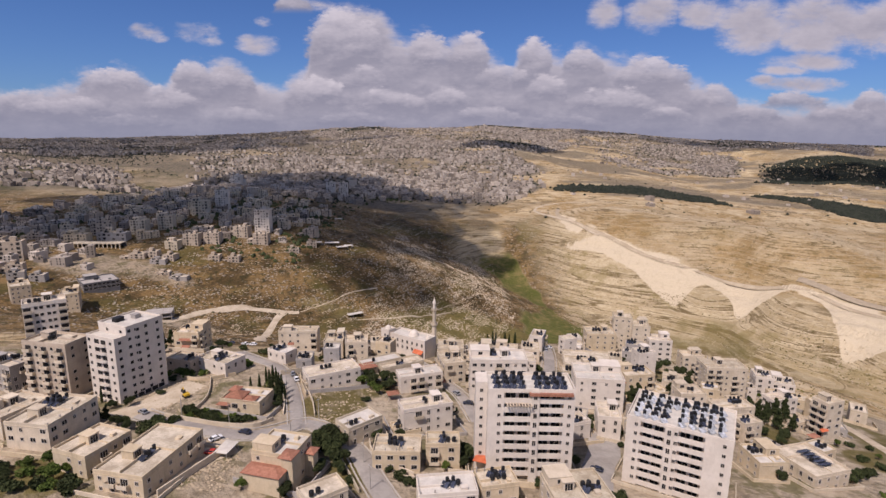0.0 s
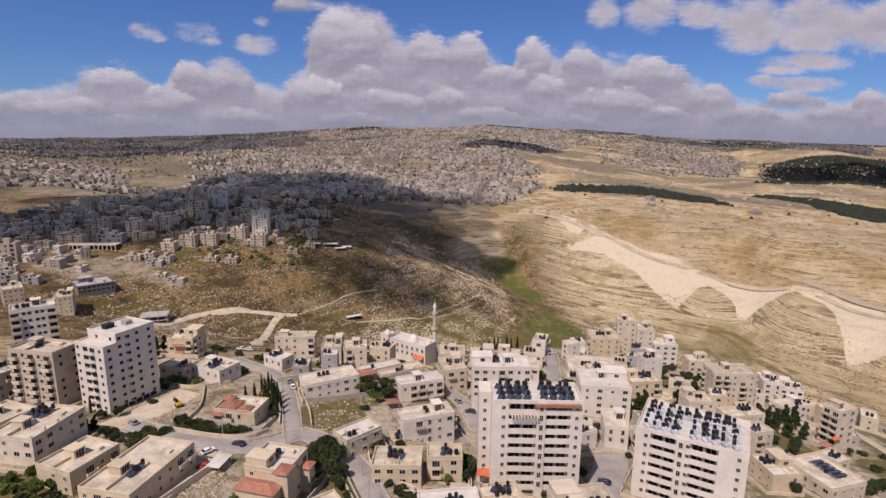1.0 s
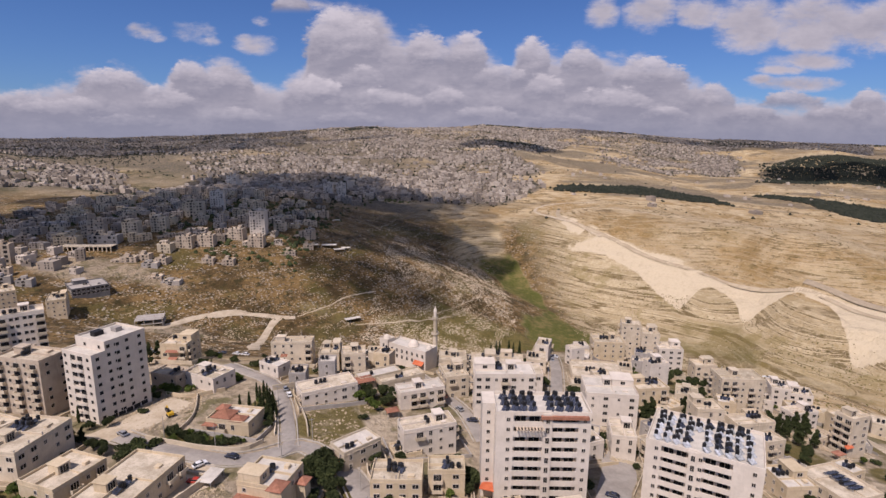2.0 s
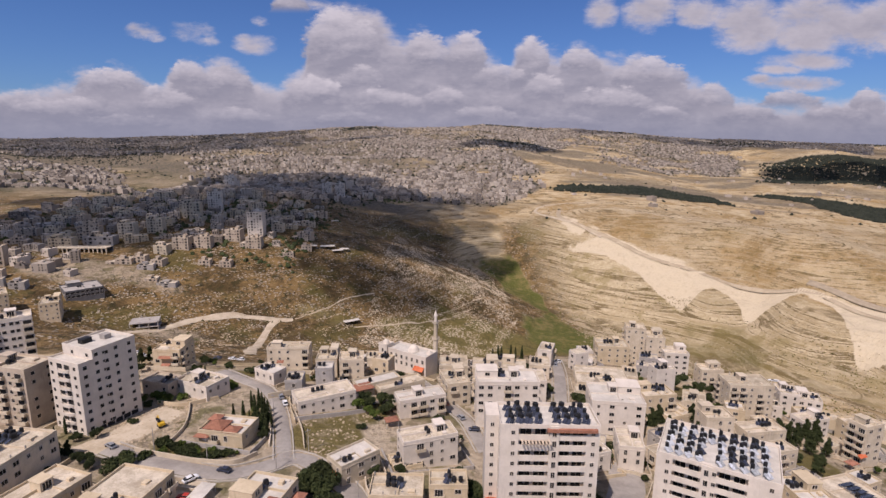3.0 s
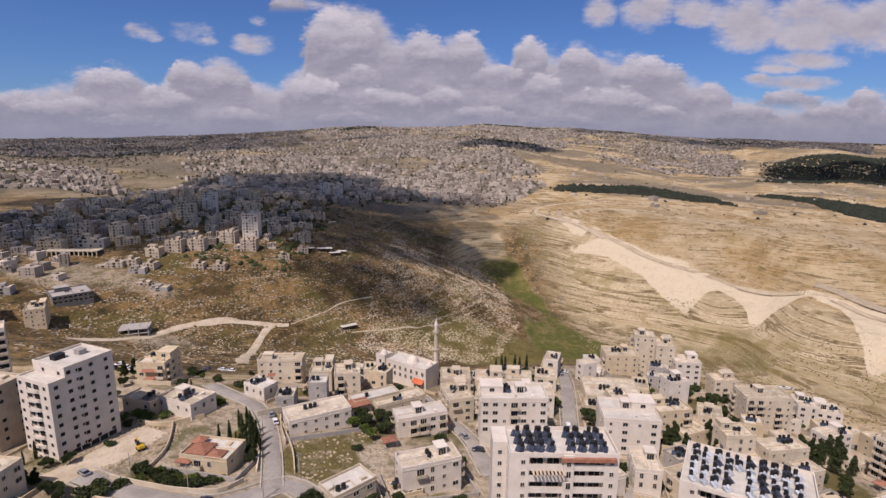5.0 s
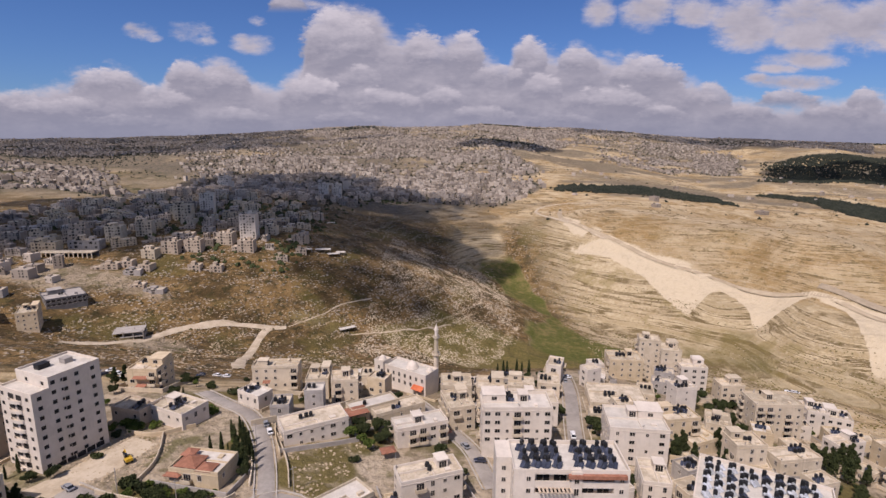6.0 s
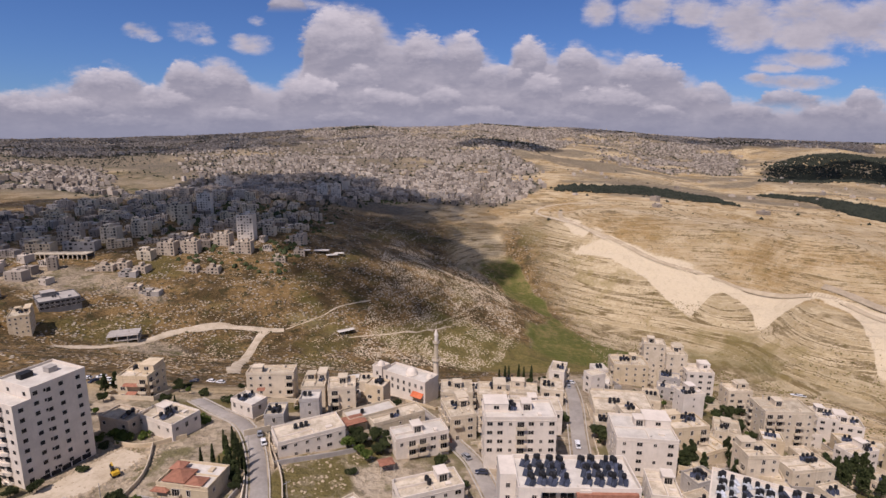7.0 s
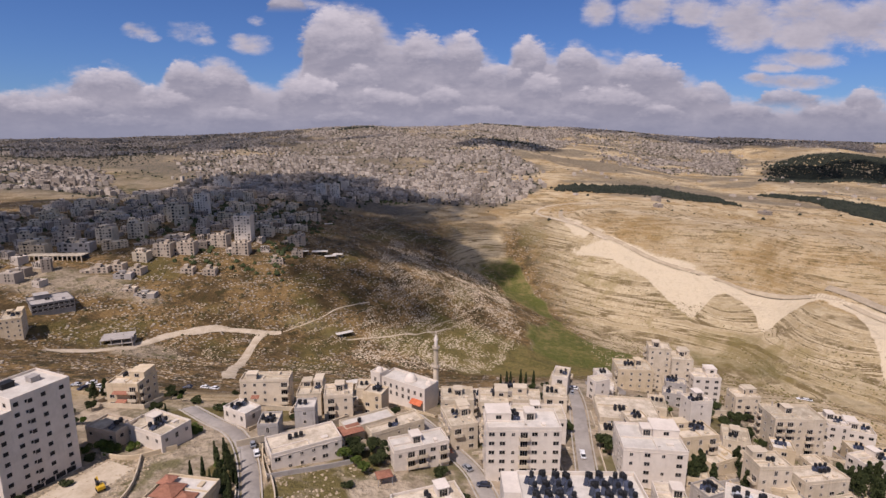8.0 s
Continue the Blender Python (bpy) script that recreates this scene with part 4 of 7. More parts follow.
def flat_block(label, x, y, w, d, turn, top, walls, face, balconies, slits, floors, pitch=3.05):
    """A block with stacked balconies and openings down one face, placed by their share of its length."""
    ob = house(label, x, y, w, d, turn, top, "apartment_tower", walls, DUST, pitch, ("raw", "small"), 0.9, True, 5, 0.0, 4.0,
               tuple(k for k in range(3) if k != face), 0.4, 0.1, "tall apartment blocks")
    base = ob.matrix_basis.translation.z
    (mx, my), a, length = sides(w, d)[face]
    c, s = math.cos(a), math.sin(a)
    for f in range(floors):
        z = top - base - (f + 1) * pitch
        for k in balconies:
            o = k * length
            bit("balcony", BALCONY["std"], ob, mx + o * c, my + o * s, z + 0.1, a)
            bit("opening", WIN["rawbig"], ob, mx + o * c, my + o * s, z + 0.5, a)
        for k in slits:
            o = k * length
            bit("opening", WIN["raw"], ob, mx + o * c, my + o * s, z + 1.1, a)
    return ob


flat_block("buff concrete block with projecting rounded balconies", -144.5, 187.0, 11.0, 19.2, 78.0, 36.1, BUFF, 1, (-0.36, 0.0, 0.36), (-0.18, 0.18), 6)
flat_block("lavender-grey stone block with stacked dark loggias", -170.0, 216.0, 15.0, 10.0, 38.0, 41.9, WHITE, 0, (-0.40, 0.40), (-0.2, -0.08, 0.08, 0.2), 9)
house("tall pale stone block above the meadow", 110.2, 308.8, 10.7, 9.4, -12.8, 6.8, "apartment_house", styles=("small", "slit"), balconies=0.1, gap=3.2)


# ---- mosque ----


def dome(bm, x, y, z, r, drum=0.5, tall=1.1):
    """A drum and a dome with a small point."""
    n, m = 20, 8
    rows = [(r * 1.06, z), (r * 1.06, z + drum)] + [(r * math.cos(a), z + drum + r * tall * math.sin(a)) for a in [math.pi / 2 * i / m for i in range(m)]] + [(0.07, z + drum + r * tall), (0.04, z + drum + r * tall + 0.9)]
    lathe(bm, x, y, rows, n)


def mosque():
    x, y, w, d, turn, top = -15.5, 259.8, 9.5, 23.0, radians(56.0), 11.5
    base = foot(x, y, w, d, turn) - 0.8
    h = top - base
    ob = thing("mosque", "cream stone mosque with white domes and orange awning", "mosque", x, y, base, turn)
    bm = bmesh.new()
    box(bm, 0, 0, 0, w, d, h)
    done("wall", bm, WHITE, ob)
    bm = bmesh.new()
    box(bm, 0, 0, h, w - 0.6, d - 0.6, 0.1)
    done("roof", bm, LIME, ob)
    bm = bmesh.new()
    ring(bm, w + 0.1, d + 0.1, h, 0.9)
    done("parapet", bm, WHITE, ob)
    bm = bmesh.new()
    box(bm, -w / 2 + 1.6, d / 2 + 1.9, 0, 5.4, 5.2, h + 1.6)
    ring(bm, 5.5, 5.3, 0, 0.7)
    for v in list(bm.verts)[8:]:
        v.co += Vector((-w / 2 + 1.6, d / 2 + 1.9, h + 1.6))
    done("corner_tower", bm, WHITE, ob)
    for dx, dy, r, lift in ((0.0, -1.0, 2.5, 0.1), (-w / 2 + 1.6, d / 2 + 1.9, 1.5, 1.7), (1.0, -9.6, 1.3, 0.1)):
        bm = bmesh.new()
        dome(bm, dx, dy, h + lift, r)
        part = done("dome", bm, WHITE, ob, "whitewashed dome on a low drum")
        part.data.polygons.foreach_set("use_smooth", [True] * len(part.data.polygons))
    for f, z in enumerate((h - 2.9, h - 6.0)):
        for k in range(7):
            if f == 1 and k in (0, 1):
                continue
            bit("window", WIN["tall"], ob, -w / 2, -d / 2 + 1.8 + k * 3.1, z, -math.pi / 2)
        bit("window", WIN["tall"], ob, -w / 2 - 1.1, d / 2 + 1.9, z + 1.2, -math.pi / 2)
    bm = bmesh.new()
    for s in (-1, 1):
        box(bm, s * 2.6, 0, -0.1, 0.08, 2.2, 0.25)
    box(bm, 0, 0, 0, 5.6, 2.6, 0.16)
    awning = thing("awning", "orange canvas awning on the mosque's front", "awning", 0, 0, 0)
    awning.matrix_basis = Matrix.Translation((x, y, base)) @ Matrix.Rotation(turn, 4, "Z") @ Matrix.Translation((-w / 2 - 1.0, -d / 2 + 3.6, h - 5.4)) @ Matrix.Rotation(-math.pi / 2, 4, "Z") @ Matrix.Rotation(0.6, 4, "X")
    done("canvas", bm, ORANGE, awning)


mosque()


def minaret():
    x, y = -4.2, 261.5
    base = float(ground(x, y)) - 0.5
    ob = thing("minaret", "slender pale stone minaret with ringed galleries", "minaret", x, y, base)
    bm = bmesh.new()
    lathe(bm, 0, 0, [(1.45, 0), (1.4, 7.0), (1.15, 7.4), (1.12, 17.5)], 12)
    done("shaft", bm, STONE, ob)
    bm = bmesh.new()
    lathe(bm, 0, 0, [(0.95, 17.5), (0.9, 25.5)], 12)
    done("upper_shaft", bm, STONE, ob)
    for z, r in ((17.3, 1.9), (25.3, 1.55)):
        bm = bmesh.new()
        lathe(bm, 0, 0, [(r * 0.6, z - 0.7), (r, z), (r, z + 1.0), (r - 0.16, z + 1.0), (r - 0.16, z + 0.1), (0.4, z + 0.1)], 12)
        done("gallery", bm, STONE, ob)
    bm = bmesh.new()
    lathe(bm, 0, 0, [(0.7, 25.4), (0.68, 28.6), (0.95, 28.7), (0.95, 28.9), (0.75, 29.6), (0.4, 30.5), (0.08, 31.6), (0.05, 33.6)], 12)
    done("lantern", bm, WHITE, ob, "pointed white cap")


minaret()


# ---- houses with red tiled roofs ----


def hip(bm, x, y, z, w, d, rise, eave=0.5):
    """A hipped roof on a rectangle."""
    w, d = w + 2 * eave, d + 2 * eave
    r = max(0.0, (max(w, d) - min(w, d)) / 2)
    lo = [bm.verts.new((x + a * w / 2, y + b * d / 2, z)) for a, b in ((-1, -1), (1, -1), (1, 1), (-1, 1))]
    un = [bm.verts.new((v.co.x, v.co.y, z - 0.2)) for v in lo]
    tops = [bm.verts.new((x + (s * r if w > d else 0), y + (0 if w > d else s * r), z + rise)) for s in (-1, 1)]
    a, b = tops
    if w > d:
        faces = [(lo[0], lo[1], b, a), (lo[1], lo[2], b), (lo[2], lo[3], a, b), (lo[3], lo[0], a)]
    else:
        faces = [(lo[0], lo[1], a), (lo[1], lo[2], b, a), (lo[2], lo[3], b), (lo[3], lo[0], a, b)]
    for f in faces:
        bm.faces.new(f)
    for i in range(4):
        bm.faces.new((un[i], un[(i + 1) % 4], lo[(i + 1) % 4], lo[i]))
    bm.faces.new(list(reversed(un)))


def tiled(parent, label, *roofs):
    for args in roofs:
        bm = bmesh.new()
        hip(bm, *args)
        done("tiled_roof", bm, TILE, parent, label)


VILLA = house("cream villa with red hipped roofs in a garden", -71.1, 178.8, 10.5, 15.3, 80.0, 18.4, walls=CREAM, roof=LIME, styles=("tall", "small"), balconies=0.1, stair=False, clutter=0.0)
VH = 18.4 - VILLA.matrix_basis.translation.z
tiled(VILLA, "red tiled hipped roof", (-1.5, 3.0, VH + 0.9, 5.5, 6.0, 1.6), (-3.0, -3.0, VH + 0.6, 3.6, 4.0, 1.1), (1.8, 5.5, VH + 1.4, 3.0, 3.0, 1.2), (-4.6, 6.2, VH - 1.2, 3.0, 4.0, 1.0))
REDHOUSE = house("stone house with red tiled lean-to roofs and roof deck", -46.0, 138.5, 11.6, 12.5, 76.0, 23.9, walls=CREAM, roof=LIME, stair=False, balconies=0.0, clutter=0.8)
RH = 23.9 - REDHOUSE.matrix_basis.translation.z
bm = bmesh.new()
box(bm, -8.2, 0.5, 0, 4.8, 11.0, RH - 3.2)
done("front_wing", bm, CREAM, REDHOUSE)
tiled(REDHOUSE, "red tiled roof", (-8.2, 0.5, RH - 3.0, 4.8, 11.0, 1.0), (-4.8, -5.0, RH + 0.6, 4.0, 3.4, 0.9), (3.0, -7.6, RH - 2.6, 3.0, 2.6, 0.9))
bm = bmesh.new()
box(bm, -4.8, -5.4, 0, 4.0, 3.4, RH + 0.4)
box(bm, 3.0, -7.6, 0, 3.0, 2.6, RH - 2.8)
done("corner_bay", bm, CREAM, REDHOUSE)


# ---- houses of the near quarter: label, centre, width, depth, turn, roof height ----
house("grey cement house with tall window strips", -165.6, 189.2, 9.0, 16.2, 68.2, 26.3, walls=RENDER, styles=("tall",), gap=2.6)
house("two-storey pale stone house with long flat roof", -122.5, 152.8, 18.9, 14.9, 82.0, 26.0, styles=("small","wide"), balconies=0.0)
house("cream stone house beside a garden of shrubs", -101.0, 138.9, 14.6, 12.6, 71.3, 24.0, walls=CREAM, clutter=0.45, styles=("small","wide"))
house("long cream two-storey house with curved balconies", -82.7, 136.3, 24.4, 15.3, 78.1, 23.0, walls=CREAM, clutter=0.45, styles=("small",), balconies=0.35)
house("low dusty-roofed stone house beside the beige block", -139.6, 157.9, 14.9, 13.9, 69.9, 24.9, balconies=0.0)
house("pale stone house with chamfered flat roof", -30.6, 121.6, 11.2, 7.0, 36.0, 21.6, stair=False)
house("house with whitewashed roof beside an orange canopy", -27.9, 164.3, 13.4, 8.2, 42.2, 17.6, roof=LIME, stair=False, balconies=0.0, clutter=0.45)
house("wide two-storey house above a rough stony slope", -46.3, 207.3, 21.9, 10.7, 28.0, 16.2, walls=WHITE, stair=False, clutter=0.45, styles=("wide","small"), balconies=0.1)
house("four-storey pale stone house at the town edge", -70.4, 246.7, 7.1, 18.6, 93.2, 18.8, styles=("small",), balconies=0.1)
house("narrow pale stone house on the slope's edge", -52.3, 243.7, 9.1, 12.8, 4.0, 15.9)
house("small stone house with a white roof shelter", -40.9, 239.4, 10.5, 9.6, 8.0, 16.8)
house("low white house with limewashed roof", -72.9, 227.0, 7.0, 11.1, 60.5, 16.4, roof=LIME, walls=WHITE, stair=False, balconies=0.0)
house("white stone villa with columned corner loggia", -94.3, 211.4, 10.9, 16.9, 64.6, 19.1, walls=WHITE, styles=("tall","small"), balconies=0.15)
house("unfinished low concrete walls beside the white tower", -108.9, 210.7, 8.3, 12.3, 73.1, 19.2, walls=BUFF, stair=False, balconies=0.0, styles=("raw",))
house("white three-storey house with limewashed roof", -9.6, 209.7, 18.3, 8.0, 20.4, 14.1, walls=WHITE, clutter=0.45, roof=LIME, styles=("small","wide"))
house("three-storey stone house with deep balconies", -5.9, 176.9, 18.3, 8.2, 19.5, 17.2, walls=WHITE, balconies=0.6)
house("low cream house with bare flat roof", -13.6, 150.3, 14.6, 9.8, -0.3, 16.8, walls=CREAM, stair=False, balconies=0.0, styles=("wide",))
house("cream stone house with a row of windows", 0.6, 154.2, 10.7, 7.3, 0.5, 16.4, walls=CREAM, stair=False)
house("house with broad white flat roof", 1.7, 128.4, 15.9, 8.8, 7.6, 18.4, roof=LIME, walls=WHITE, stair=False)
house("house with rounded cream roof terrace", 15.8, 134.2, 10.8, 8.0, 12.8, 16.6, walls=CREAM, stair=False)
house("grey-roofed house at the foot of the tall block", 37.0, 127.8, 15.9, 13.6, 9.1, 18.5)
house("five-storey pale stone apartment house with corner balconies", 23.5, 208.3, 23.4, 11.6, 0.2, 22.2, name="apartment_house", walls=WHITE, roof=LIME, clutter=2.0, styles=("small","wide"), gap=3.3, balconies=0.45, parapet=1.0)
house("stone apartment house along a narrow lane", 4.2, 226.2, 9.6, 14.3, 14.8, 13.7, name="apartment_house", balconies=0.5)
house("pale house with tank-covered roof near the mosque", 4.3, 246.6, 12.7, 11.4, -0.5, 11.6, clutter=1.6)
house("white four-storey apartment house with rows of windows", 67.3, 213.2, 19.9, 16.2, -7.0, 13.1, name="apartment_house", walls=WHITE, roof=LIME, styles=("wide","small"), balconies=0.0, gap=4.0)
house("cream stone house beside two tall cypresses", 94.8, 301.9, 17.1, 13.1, -5.1, -0.6, walls=CREAM, styles=("small",), balconies=0.2)
house("narrow white house at the head of the street", 53.5, 279.8, 7.0, 11.6, -20.1, 5.5, walls=WHITE)
house("low walled terrace with blue-painted wall", 73.5, 251.0, 23.6, 19.1, -8.3, 3.2, roof=DUST, stair=False, balconies=0.0, styles=("slit",), clutter=0.5)
house("white plain-walled four-storey house", 102.5, 252.1, 9.5, 7.3, 8.6, 7.2, walls=WHITE, styles=("slit",), gap=6, balconies=0.0)
house("cream house with an arched terrace corner", 95.0, 225.8, 12.9, 14.4, 21.9, 0.1, walls=CREAM, stair=False, balconies=0.0)
house("pale stone house on the descending slope", 144.4, 288.6, 11.9, 8.7, 0.6, -9.2)
house("five-storey stone apartment house with stacked balconies", 143.2, 253.2, 20.2, 12.6, -2.2, 0.2, name="apartment_house", balconies=0.5, styles=("small",), clutter=1.8)
house("narrow white house beside the apartment house", 176.5, 271.5, 8.9, 11.2, -15.7, -13.6, walls=WHITE, balconies=0.0)
house("white house at the foot of the terraced bank", 187.1, 270.4, 10.8, 11.2, -23.6, -16.7, walls=WHITE, styles=("wide",), balconies=0.0)
house("two-storey white house with parapet wall", 162.4, 234.7, 13.5, 7.3, 13.2, -8.3, walls=WHITE, roof=DUST, styles=("wide",), balconies=0.0)
house("low house with sunlit cream terrace roof", 109.4, 208.0, 8.3, 8.2, -17.3, -0.4, walls=CREAM, stair=False, balconies=0.0)
house("low stone house beside a red awning", 129.1, 217.1, 17.1, 8.5, 7.9, -3.3, stair=False, balconies=0.0)
house("tall pale stone house at the quarter's edge", 168.2, 212.3, 9.7, 7.2, 18.0, 1.9, styles=("wide","small"))
house("low house with bright white flat roof", 115.8, 171.5, 10.5, 12.1, 4.0, 1.2, roof=LIME, walls=CREAM, stair=False, balconies=0.0)
house("low stone house with a dark solar array on its roof", 133.5, 172.5, 15.6, 18.0, 15.7, -1.4, stair=False, balconies=0.0, clutter=0.3)
house("white house with arched windows above the yard", 64.8, 189.0, 8.4, 12.8, -9.7, 8.4, walls=WHITE, balconies=0.0, styles=("tall",))
house("small stone house behind the tall block", 124.3, 196.7, 8.5, 7.0, 14.2, 0.6, stair=False)
house("small stone house by the dirt road", 211.9, 247.4, 7.0, 11.2, -34.0, -20.5, stair=False, balconies=0.0)
house("yellowish stone apartment house at the hill's foot", -285.9, 390.0, 12.0, 20.4, 30.1, -5.3, name="apartment_house", walls=CREAM, styles=("small",), balconies=0.0, gap=3.0)
house("cream apartment house with small square windows", -314.9, 378.7, 12.3, 20.8, 42.5, 3.7, name="apartment_house", walls=CREAM, styles=("small",), balconies=0.0, gap=3.0)
house("grey industrial hall with a strip of windows", -294.4, 436.3, 26.2, 26.0, 44.0, -7.8, name="workshop", walls=SHADEGREY, roof=RENDER, styles=("rawbig",), gap=3.2, balconies=0.0, skip=0.0, clutter=0.2)
HALL_TOP = thing("roof_block", "grey stair block on the industrial hall", "roof block", -297.0, 440.0, -7.8, radians(44.0))
bm = bmesh.new()
box(bm, -5.0, 3.0, 0, 9.0, 9.0, 3.2)
done("wall", bm, SHADEGREY, HALL_TOP)
bm = bmesh.new()
box(bm, -5.0, 3.0, 3.2, 9.4, 9.4, 0.2)
done("roof", bm, RENDER, HALL_TOP)
house("long low building with bare tan roof", -18.7, 225.4, 20.1, 7.5, 29.0, 11.5, stair=False, balconies=0.0, styles=("slit",), clutter=0.4)
house("long low building with whitish roof", -28.3, 226.0, 18.7, 7.0, 30.0, 12.4, stair=False, balconies=0.0, roof=LIME, styles=("slit",), clutter=0.2)
house("small pale house under roof tanks", 19.2, 251.1, 11.8, 12.2, -4.8, 8.4, clutter=1.8, stair=False)
house("small stone house among crowded roofs", 32.9, 253.6, 11.2, 10.1, -8.0, 7.5, clutter=1.5)
house("small stone house with pinkish wall", 45.8, 258.2, 9.3, 10.6, -9.2, 6.7, clutter=1.0, stair=False)
house("white and pink terrace house full of tanks", 33.7, 233.1, 19.4, 11.3, -2.7, 11.2, walls=WHITE, clutter=2.6)
house("stone apartment house wing with loggia", 119.6, 305.3, 10.2, 12.0, -7.4, 3.1, name="apartment_house", balconies=0.4)
house("white house with three square windows", 128.3, 296.9, 13.0, 11.0, -5.3, -2.8, walls=WHITE, styles=("wide",), balconies=0.0)
house("stone house with deep shaded loggias", 117.6, 226.2, 8.9, 9.0, -4.2, -3.5, balconies=0.6)
house("cream house with red awning and penthouse", -122.7, 246.3, 12.2, 13.0, -2.0, 18.6, walls=CREAM, balconies=0.35)
house("small house beside the mosque", -35.1, 266.5, 7.0, 9.0, 0.2, 5.9, stair=False)
house("house with cluttered flat roof beside pines", 112.6, 239.6, 9.4, 12.0, -23.8, -1.8, clutter=1.4)
house("low cream annexe with flat roof", -12.9, 173.3, 9.3, 8.0, 19.6, 9.5, stair=False, walls=CREAM, balconies=0.0)
house("house with pale terrace wall above the lane", 93.0, 266.8, 7.0, 12.0, -16.5, -2.2, stair=False, balconies=0.0)
house("house with stacked roof terraces behind the block", 105.7, 209.6, 10.8, 9.0, 1.3, 7.0, stair=False, balconies=0.3)
house("cream house beside a red canopy", 89.4, 228.0, 14.2, 10.0, 8.5, 7.0, walls=CREAM, stair=False)


# ---- streets, yards and walls ----


def curve(run, gap=3.0):
    """A run rounded through its points."""
    p = [np.array(q, float) for q in run]
    p = [2 * p[0] - p[1]] + p + [2 * p[-1] - p[-2]]
    out = []
    for a, b, c, d in zip(p[:-3], p[1:-2], p[2:-1], p[3:]):
        n = max(2, int(np.linalg.norm(c - b) / gap))
        for i in range(n):
            t = i / n
            out.append(0.5 * (2 * b + (c - a) * t + (2 * a - 5 * b + 4 * c - d) * t * t + (3 * b - 3 * c + d - a) * t ** 3))
    return np.array(out + [p[-2]])


def strip(name, run, width, material, label, lift=0.22, wobble=0.0, cross=5, category="road", even=0):
    """A strip laid along the ground."""
    q = curve(run)
    way = np.gradient(q, axis=0)
    way /= np.linalg.norm(way, axis=1)[:, None]
    side = np.column_stack([way[:, 1], -way[:, 0]])
    o = np.linspace(-0.5, 0.5, cross)
    w = width * (1 + wobble * fuzz(q[:, 0], q[:, 1], 14, 2, 3))
    xs = q[:, 0, None] + side[:, 0, None] * o * w[:, None]
    ys = q[:, 1, None] + side[:, 1, None] * o * w[:, None]
    zs = np.repeat(np.max(ground(xs, ys), axis=1)[:, None], cross, axis=1) * 0.25 + ground(xs, ys) * 0.75 + lift
    if even:
        ker = np.ones(even) / even
        pad = np.pad(zs, ((even // 2, even // 2), (0, 0)), mode="edge")
        zs = np.column_stack([np.convolve(pad[:, k], ker, "valid") for k in range(cross)])[:len(q)]
    zs[:, 0] -= 0.5
    zs[:, -1] -= 0.5
    return tagged(sheet(name, xs[:, ::-1], ys[:, ::-1], zs[:, ::-1], material, {}), label, category, kind="structure"), q, side


def wall(label, run, height=1.6, thick=0.35, material=None):
    """A garden or retaining wall along a run."""
    q = curve(run, 2.0)
    way = np.gradient(q, axis=0)
    way /= np.linalg.norm(way, axis=1)[:, None]
    side = np.column_stack([way[:, 1], -way[:, 0]]) * thick / 2
    g = ground(q[:, 0], q[:, 1])
    bm = bmesh.new()
    rows = []
    for p, s, z in zip(q, side, g):
        rows.append([bm.verts.new((p[0] + k * s[0], p[1] + k * s[1], z + e)) for k, e in ((-1, -0.8), (1, -0.8), (1, height), (-1, height))])
    for a, b in zip(rows[:-1], rows[1:]):
        for i in range(4):
            bm.faces.new((a[i], a[(i + 1) % 4], b[(i + 1) % 4], b[i]))
    bm.faces.new(rows[0][::-1])
    bm.faces.new(rows[-1])
    bmesh.ops.recalc_face_normals(bm, faces=bm.faces)
    return tagged(done("garden_wall", bm, material or STONE), label, "wall", "garden walls")


STREETS = []


def kerbed(run, width, label):
    STREETS.append((run, width))
    _, q, side = strip("road", run, width, ASPHALT, label)
    for k in (-1, 1):
        edge = q + side * k * (width / 2 + 0.1)
        z = ground(edge[:, 0], edge[:, 1])
        bm = bmesh.new()
        rows = []
        for p, s, zz in zip(edge, side, z):
            rows.append([bm.verts.new((p[0] + a * s[0], p[1] + a * s[1], zz + e)) for a, e in ((-0.2, -0.3), (0.2, -0.3), (0.2, 0.42), (-0.2, 0.42))])
        for a, b in zip(rows[:-1], rows[1:]):
            for i in range(4):
                bm.faces.new((a[i], a[(i + 1) % 4], b[(i + 1) % 4], b[i]))
        bmesh.ops.recalc_face_normals(bm, faces=bm.faces)
        tagged(done("kerb", bm, KERB), "pale stone kerb along the street", "kerb", kind="structure")


kerbed([(-10, 120), (-20.0, 139.1), (-27.5, 154.3), (-37, 164), (-47, 170), (-56, 163), (-65.2, 158.5), (-79.7, 160.5), (-92.9, 164), (-105.0, 169)], 8.0, "worn grey asphalt street between the gardens")
kerbed([(-50.3, 168), (-56, 186), (-63, 203), (-72, 217), (-84, 226), (-98, 238)], 6.0, "narrow worn asphalt lane climbing past cypresses")
kerbed([(40, 185), (45.6, 206.9), (50.1, 230.6), (56.2, 260.0), (60.6, 290)], 7.0, "straight grey street running down to the meadow")
kerbed([(14, 185), (11.0, 197), (8, 207), (0.5, 220), (-6, 232), (-13, 244)], 6.5, "grey lane beside the balconied house")
strip("road", [(46, 140), (52, 158), (58, 172), (62, 186)], 13.0, ASPHALT, "asphalt yard between the two tall blocks")
strip("dirt_track", [(-255, 372), (-225.5, 395), (-207.9, 432), (-183.4, 456), (-159.7, 465), (-133.9, 472)], 9.0, EARTH, "pale dirt track along the valley side", wobble=0.5)
strip("dirt_track", [(-146, 470), (-149, 452), (-143, 405), (-128, 350), (-116, 318)], 8.0, EARTH, "pale dirt track down to the houses", wobble=0.4)
